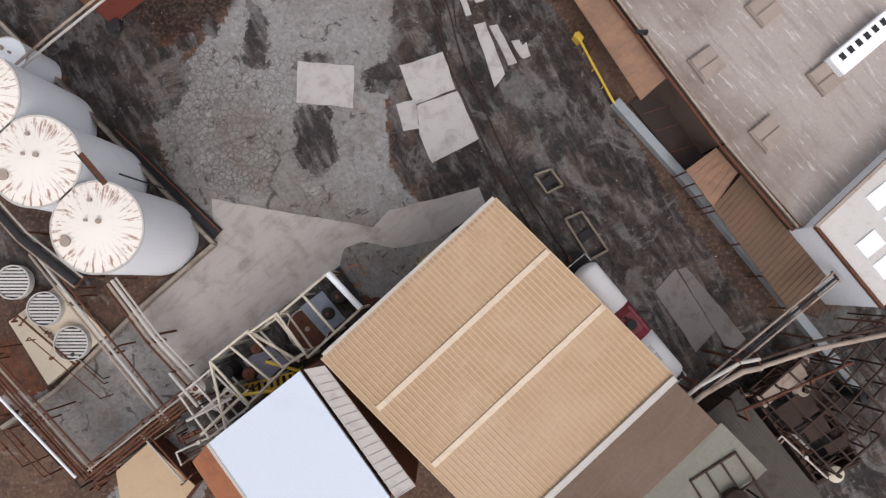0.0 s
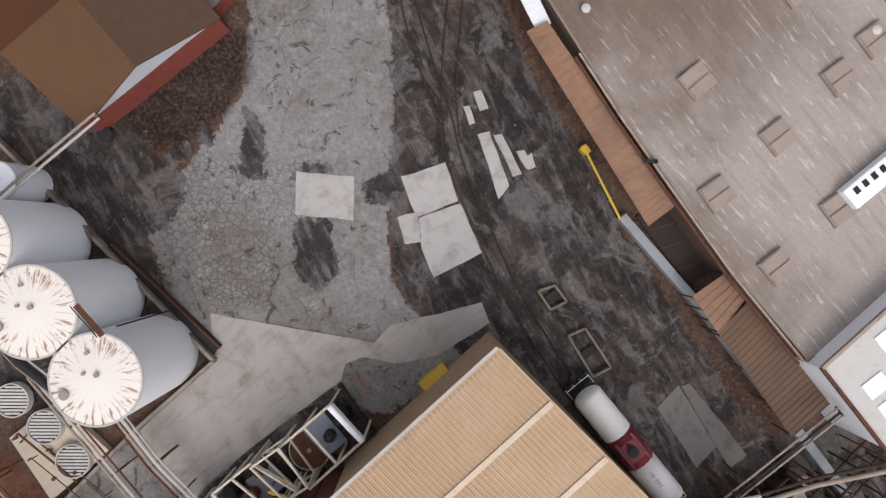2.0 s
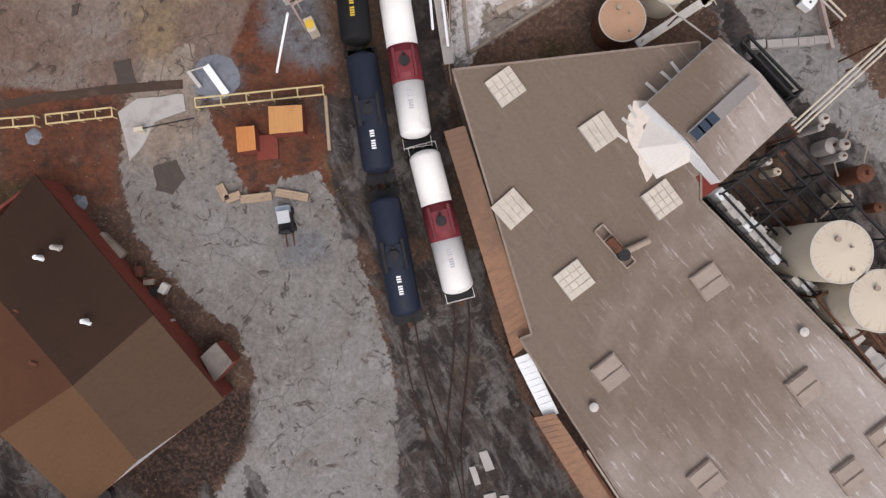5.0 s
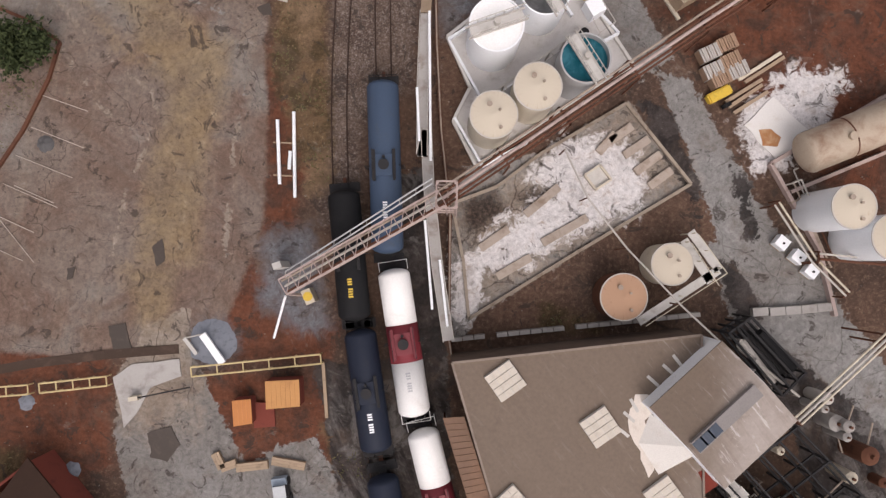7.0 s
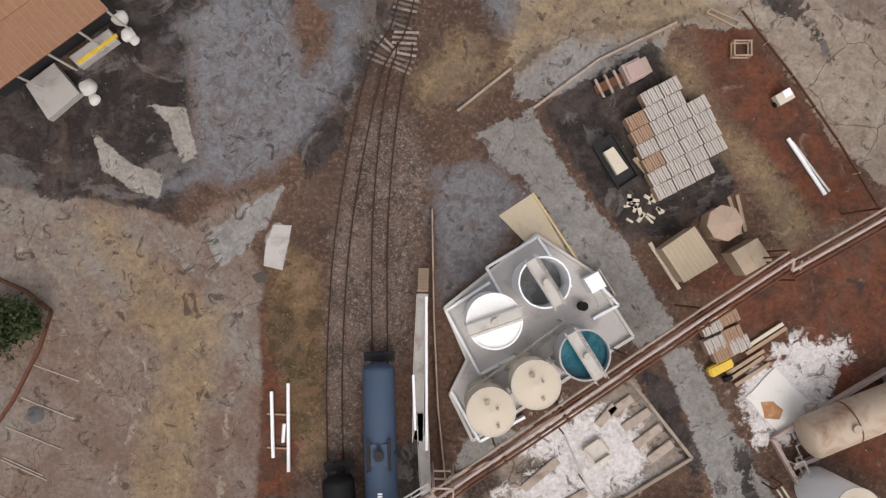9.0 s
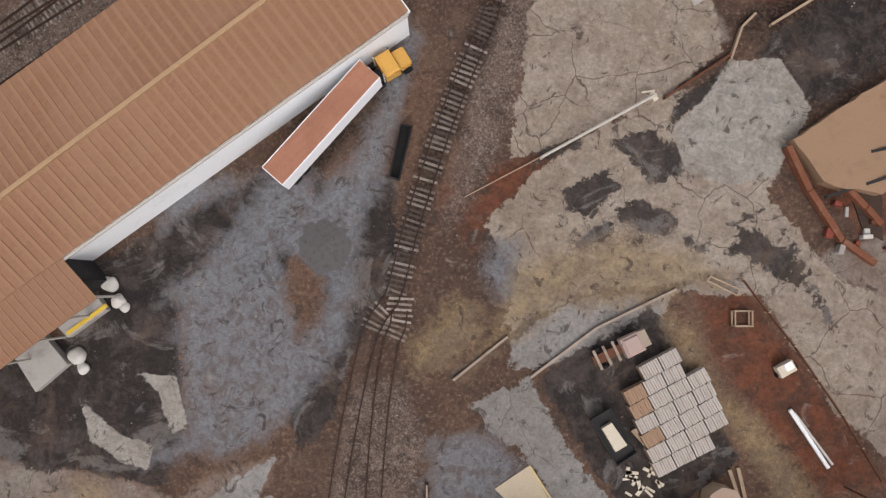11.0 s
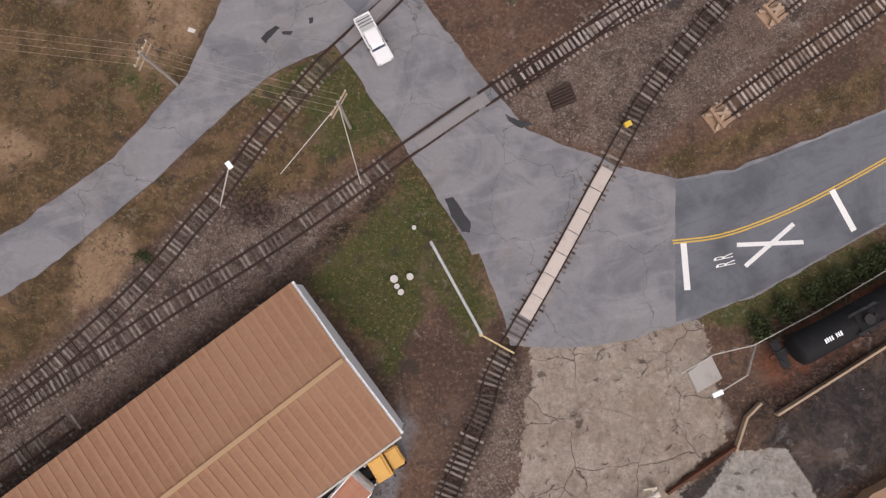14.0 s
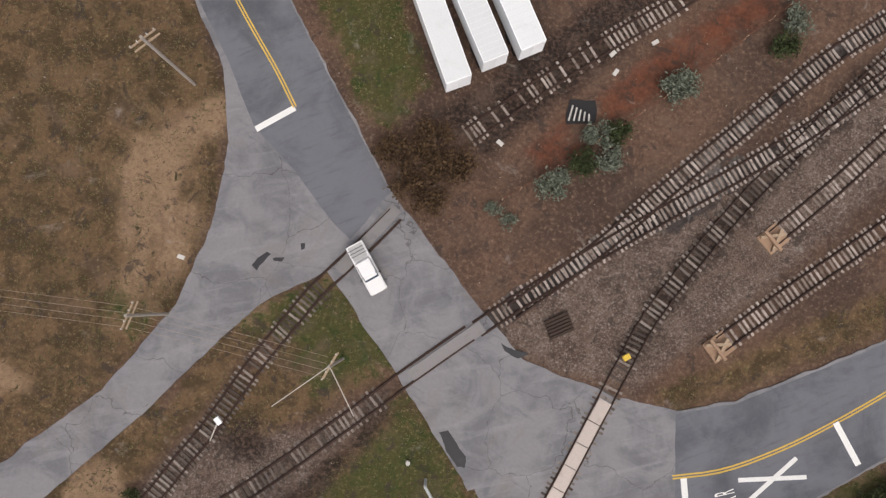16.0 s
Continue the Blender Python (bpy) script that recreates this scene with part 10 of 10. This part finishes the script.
part("target", box(bmesh.new(), sx, sy, 0.8, 0.7, 0.5, 0.35, 30), YELLOW, sw)
jk = thing("junk_pit", "dark junk with pale pipes in a hollow", "junk")
jx, jy = (11.39, 204.31)
part("hollow_plate", prism(bmesh.new(), ragged([(jx - 1.5, jy - 1.2), (jx + 1.6, jy - 1), (jx + 1.4, jy + 1.4), (jx - 1.2, jy + 1.3)], 0.3, 0.5, 2.0), -0.1, 0.12), DARK, jk)
for k in range(5):
    part("pipe", rod(bmesh.new(), (jx - 1.2 + 0.5 * k, jy - 0.8, 0.25), (jx - 0.8 + 0.4 * k, jy + 0.7 - 0.2 * k, 0.35), 0.09, 8), PALECONC, jk)
cl2 = thing("chair_cluster", "pale weathered reels and rubbish on grass", "rubbish")
for k, (x, y) in enumerate([(-6.50, 164.84), (-4.96, 165.10), (-5.80, 163.58), (-6.20, 164.13), (-4.71, 169.90)]):
    part("piece", rod(bmesh.new(), (x, y, -0.05), (x, y, 0.4), 0.38 - 0.04 * k, 12), PALECONC, cl2)
for p in [(-27.44, 189.07), (3.49, 201.15), (18.79, 211.71), (14.87, 208.56), (14.57, 210.45)]:
    g = thing("litter", "scrap of pale litter on the ground", "litter", "litter", at=(*p, 0), turn=p[0] * 40)
    part("scrap", box(bmesh.new(), 0, 0, -0.03, 0.7, 0.4, 0.14), PALECONC, g)


# ======== plants ========
def leaf_material(name, a, b):
    n = Nodes(name)
    r = n.geo.outputs["Random Per Island"]
    return n.end(n.mix(r, a, b), 0.8)


GREEN = leaf_material("dark_green_leaves", (0.02, 0.03, 0.012), (0.06, 0.075, 0.03))
SAGE = leaf_material("grey_green_leaves", (0.06, 0.075, 0.055), (0.2, 0.22, 0.17))
BROWNLEAF = leaf_material("brown_leaves", (0.04, 0.024, 0.014), (0.12, 0.075, 0.04))
TWIG = worn("bark", (0.09, 0.065, 0.05), (0.16, 0.13, 0.11), 0.4, 3.0, 0.95)


def shrub(at, r, h, leaf, label, name="shrub", seed=1, leaves=700, size=0.22):
    """Stems that fork out from the ground and many small leaf clumps with gaps."""
    rng = random.Random(seed)
    root = thing(name, label, "shrub" if name == "shrub" else "tree", "shrubs and trees", at=(*at, -0.05))
    bm = bmesh.new()
    tips = []
    for k in range(11):
        a, e = rng.uniform(0, 6.28), rng.uniform(0.5, 1.3)
        L = rng.uniform(0.6, 1.0)
        m = Vector((0.35 * r * L * math.cos(a), 0.35 * r * L * math.sin(a), h * 0.45 * L))
        t = Vector((0.85 * r * L * math.cos(a + 0.2), 0.85 * r * L * math.sin(a + 0.2), h * L * (0.6 + 0.35 * math.sin(e))))
        rod(bm, (0, 0, 0), m, 0.05 + 0.02 * h / 3, 6)
        rod(bm, m, t, 0.03, 5)
        tips += [m.lerp(t, s) for s in (0.4, 0.7, 1.0)]
    part("trunk", bm, TWIG, root)
    verts, faces = [], []
    for k in range(leaves):
        c = rng.choice(tips) + Vector((rng.gauss(0, 0.22 * r), rng.gauss(0, 0.22 * r), rng.gauss(0, 0.12 * h)))
        c.z = max(c.z, 0.1)
        u = Vector((rng.uniform(-1, 1), rng.uniform(-1, 1), rng.uniform(-0.6, 0.6))).normalized() * size * rng.uniform(0.6, 1.4)
        w = u.cross(Vector((rng.uniform(-1, 1), rng.uniform(-1, 1), rng.uniform(-1, 1)))).normalized() * size * 0.5
        i = len(verts)
        verts += [tuple(c - u), tuple(c + w), tuple(c + u), tuple(c - w)]
        faces.append((i, i + 1, i + 2, i + 3))
    me = bpy.data.meshes.new("crown")
    me.from_pydata(verts, [], faces)
    me.materials.append(leaf)
    ob = new("crown", me)
    ob.parent = root
    return root


shrub((-41.75, 95.59), 2.9, 4.2, GREEN, "dark evergreen tree with dense crown beside the car park", "tree", 2, 3000, 0.26)
for k, p in enumerate([(-4.55, 199.84), (-2.02, 198.23), (-5.57, 197.03), (-2.94, 201.56), (-0.66, 198.82), (-6.75, 199.78), (-3.32, 195.42)]):
    shrub(p, 1.9, 1.8, BROWNLEAF, "brown leafless-looking thicket beside the road", "shrub", 20 + k, 800, 0.17)
for k, p in enumerate([(8.47, 196.84), (11.46, 199.42), (13.94, 199.76), (13.09, 201.97), (15.30, 202.03), (20.26, 206.66), (21.37, 207.26), (31.41, 211.21), (32.55, 213.81)]):
    shrub(p, 1.5, 1.7, SAGE if k % 3 != 1 else GREEN, "grey-green evergreen bush along the railway fence", "shrub", 40 + k, 800, 0.17)
for k, p in enumerate([(29.06, 161.07), (31.56, 162.82), (34.35, 164.18), (36.86, 165.48), (39.38, 167.13), (41.52, 168.32)]):
    shrub(p, 1.5, 1.5, GREEN, "dark green hedge bush on the road verge", "shrub", 60 + k, 700, 0.17)
for k, p in enumerate([(-31.00, 166.10), (3.00, 194.52), (4.42, 193.41), (8.86, 196.70), (9.69, 197.87)]):
    shrub(p, 0.9, 0.9, SAGE if k else GREEN, "small grey-green scrub bush beside the tracks", "shrub", 80 + k, 300, 0.13)
fline = thing("railway_fence", "dark leaning fence beyond the tracks", "fence")
for p, q in zip(*(lambda s: (s, s[1:]))([(3.82, 195.50), (10.90, 199.96), (19.71, 206.08), (30.31, 214.33), (36.53, 219.10)])):
    part("rail", beam(bmesh.new(), (*p, 0.9), (*q, 0.9), 0.08, 0.12), RUST, fline)
    for t in (0, 0.25, 0.5, 0.75):
        c = lerp3((*p, 0), (*q, 0), t)
        part("post", rod(bmesh.new(), (c[0], c[1], -0.2), (c[0], c[1], 1.1), 0.06, 6), WOOD, fline)

# tufts of rough grass on the verges
GRASS = leaf_material("dry_grass_blades", (0.16, 0.13, 0.07), (0.09, 0.095, 0.035))
rng = random.Random(9)
gf = np.clip(FIELDS["grass"], -4, 4)
pick = np.where((gf > 0.3) & (np.abs(PX) < 70) & (PY > -30) & (PY < 235))[0]
verts, faces = [], []
for k in range(26000):
    i = pick[rng.randrange(len(pick))]
    x, y = PX[i] + rng.uniform(-0.25, 0.25), PY[i] + rng.uniform(-0.25, 0.25)
    if noise.noise(Vector((x * 0.3, y * 0.3, 4))) < -0.05:
        continue
    a, L, w = rng.uniform(0, 6.28), rng.uniform(0.1, 0.32), 0.05
    c, s = math.cos(a), math.sin(a)
    n = len(verts)
    verts += [(x - w * s, y + w * c, -0.06), (x + w * s, y - w * c, -0.06), (x + L * c, y + L * s, rng.uniform(0.05, 0.25))]
    faces.append((n, n + 1, n + 2))
me = bpy.data.meshes.new("rough_grass")
me.from_pydata(verts, [], faces)
me.materials.append(GRASS)
tagged(new("rough_grass", me), "rough dry grass blades on the verges", "grass", kind="stuff")

# loose stones along the tracks and yards
PEBBLE = leaf_material("loose_stones", (0.07, 0.055, 0.048), (0.33, 0.29, 0.25))
verts, faces = [], []
okay = np.where((np.abs(PX) < 65) & (PY > -30) & (PY < 230) & (FIELDS["pale"] < 0.5) & (FIELDS["lot"] < 0))[0]
for k in range(8000):
    i = okay[rng.randrange(len(okay))]
    x, y, r = PX[i] + rng.uniform(-0.25, 0.25), PY[i] + rng.uniform(-0.25, 0.25), 0.03 + 0.11 * rng.random() ** 4
    z, n = -0.08, len(verts)
    verts += [(x - r, y, z), (x, y - r * rng.uniform(0.5, 1), z), (x + r, y, z), (x, y + r * rng.uniform(0.5, 1), z), (x, y, z + 0.08 + r * 0.8)]
    faces += [(n, n + 1, n + 4), (n + 1, n + 2, n + 4), (n + 2, n + 3, n + 4), (n + 3, n, n + 4)]
me = bpy.data.meshes.new("loose_stones")
me.from_pydata(verts, [], faces)
me.materials.append(PEBBLE)
tagged(new("loose_stones", me), "loose pale stones scattered on dirt", "stones", kind="stuff")


# parking bays of the car park
BAY = worn("faded_bay_paint", (0.4, 0.345, 0.3), (0.26, 0.2, 0.16), 0.6, 1.5, 0.9)
bays = thing("parking_bays", "faded white parking bay lines on a worn lot", "road marking", kind="structure")
for a, b in ([(-40.98, 91.60), (-36.34, 90.05)], [(-41.83, 88.40), (-36.64, 86.42)], [(-43.25, 85.60), (-37.67, 83.46)], [(-44.45, 82.80), (-39.03, 80.50)], [(-45.75, 80.01), (-41.29, 78.03)], [(-44.62, 79.20), (-41.21, 75.10)], [(-43.33, 82.63), (-39.47, 80.97)], [(-46.21, 76.96), (-42.31, 75.25)]):
    part("bay_line", beam(bmesh.new(), (*a, -0.01), (*b, -0.01), 0.075, 0.06), BAY, bays)
kerb = thing("lot_kerb", "rust-brown timber kerb round a planted bed", "kerb")
for p, q in zip(*(lambda s: (s, s[1:]))([(-45.06, 100.02), (-41.71, 98.68), (-39.17, 96.76), (-40.19, 93.12), (-42.54, 88.08), (-44.65, 84.72), (-46.77, 81.92)])):
    part("kerb_length", beam(bmesh.new(), (*p, 0.05), (*q, 0.05), 0.3, 0.4), RUST, kerb)
for k, q in enumerate(([(-29.79, 76.91), (-28.86, 77.48), (-28.44, 75.82), (-29.36, 74.98)], [(-38.00, 74.59), (-37.24, 74.87), (-37.31, 73.49), (-37.86, 73.21)], [(-19.91, 100.79), (-18.80, 101.09), (-18.50, 99.69), (-19.50, 99.78)], [(-33.87, 69.10), (-32.22, 69.39), (-31.62, 66.90), (-32.99, 66.22)], [(-29.79, 58.62), (-27.32, 59.20), (-26.46, 57.55), (-27.81, 55.88), (-29.48, 56.41)])):
    tagged(part("oil_patch", prism(bmesh.new(), ragged(q, 0.3, 0.4, k + 2.0), -0.3, 0.012), worn("dark_wet_patch", (0.055, 0.042, 0.034), (0.1, 0.075, 0.06), 0.4, 0.8, 0.6)), "dark damp patch on worn pavement", "stain", "damp patches")
joint = thing("yard_drain_strip", "dark drain strip across the lot edge", "drain")
for p, q in zip(*(lambda s: (s, s[1:]))([(-47.85, 63.94), (-41.26, 65.23), (-34.09, 66.21), (-26.91, 66.85)])):
    part("strip", beam(bmesh.new(), (*p, -0.02), (*q, -0.02), 0.9, 0.07), worn("wet_soil", (0.06, 0.04, 0.03), (0.1, 0.065, 0.05), 0.5, 0.8), joint)
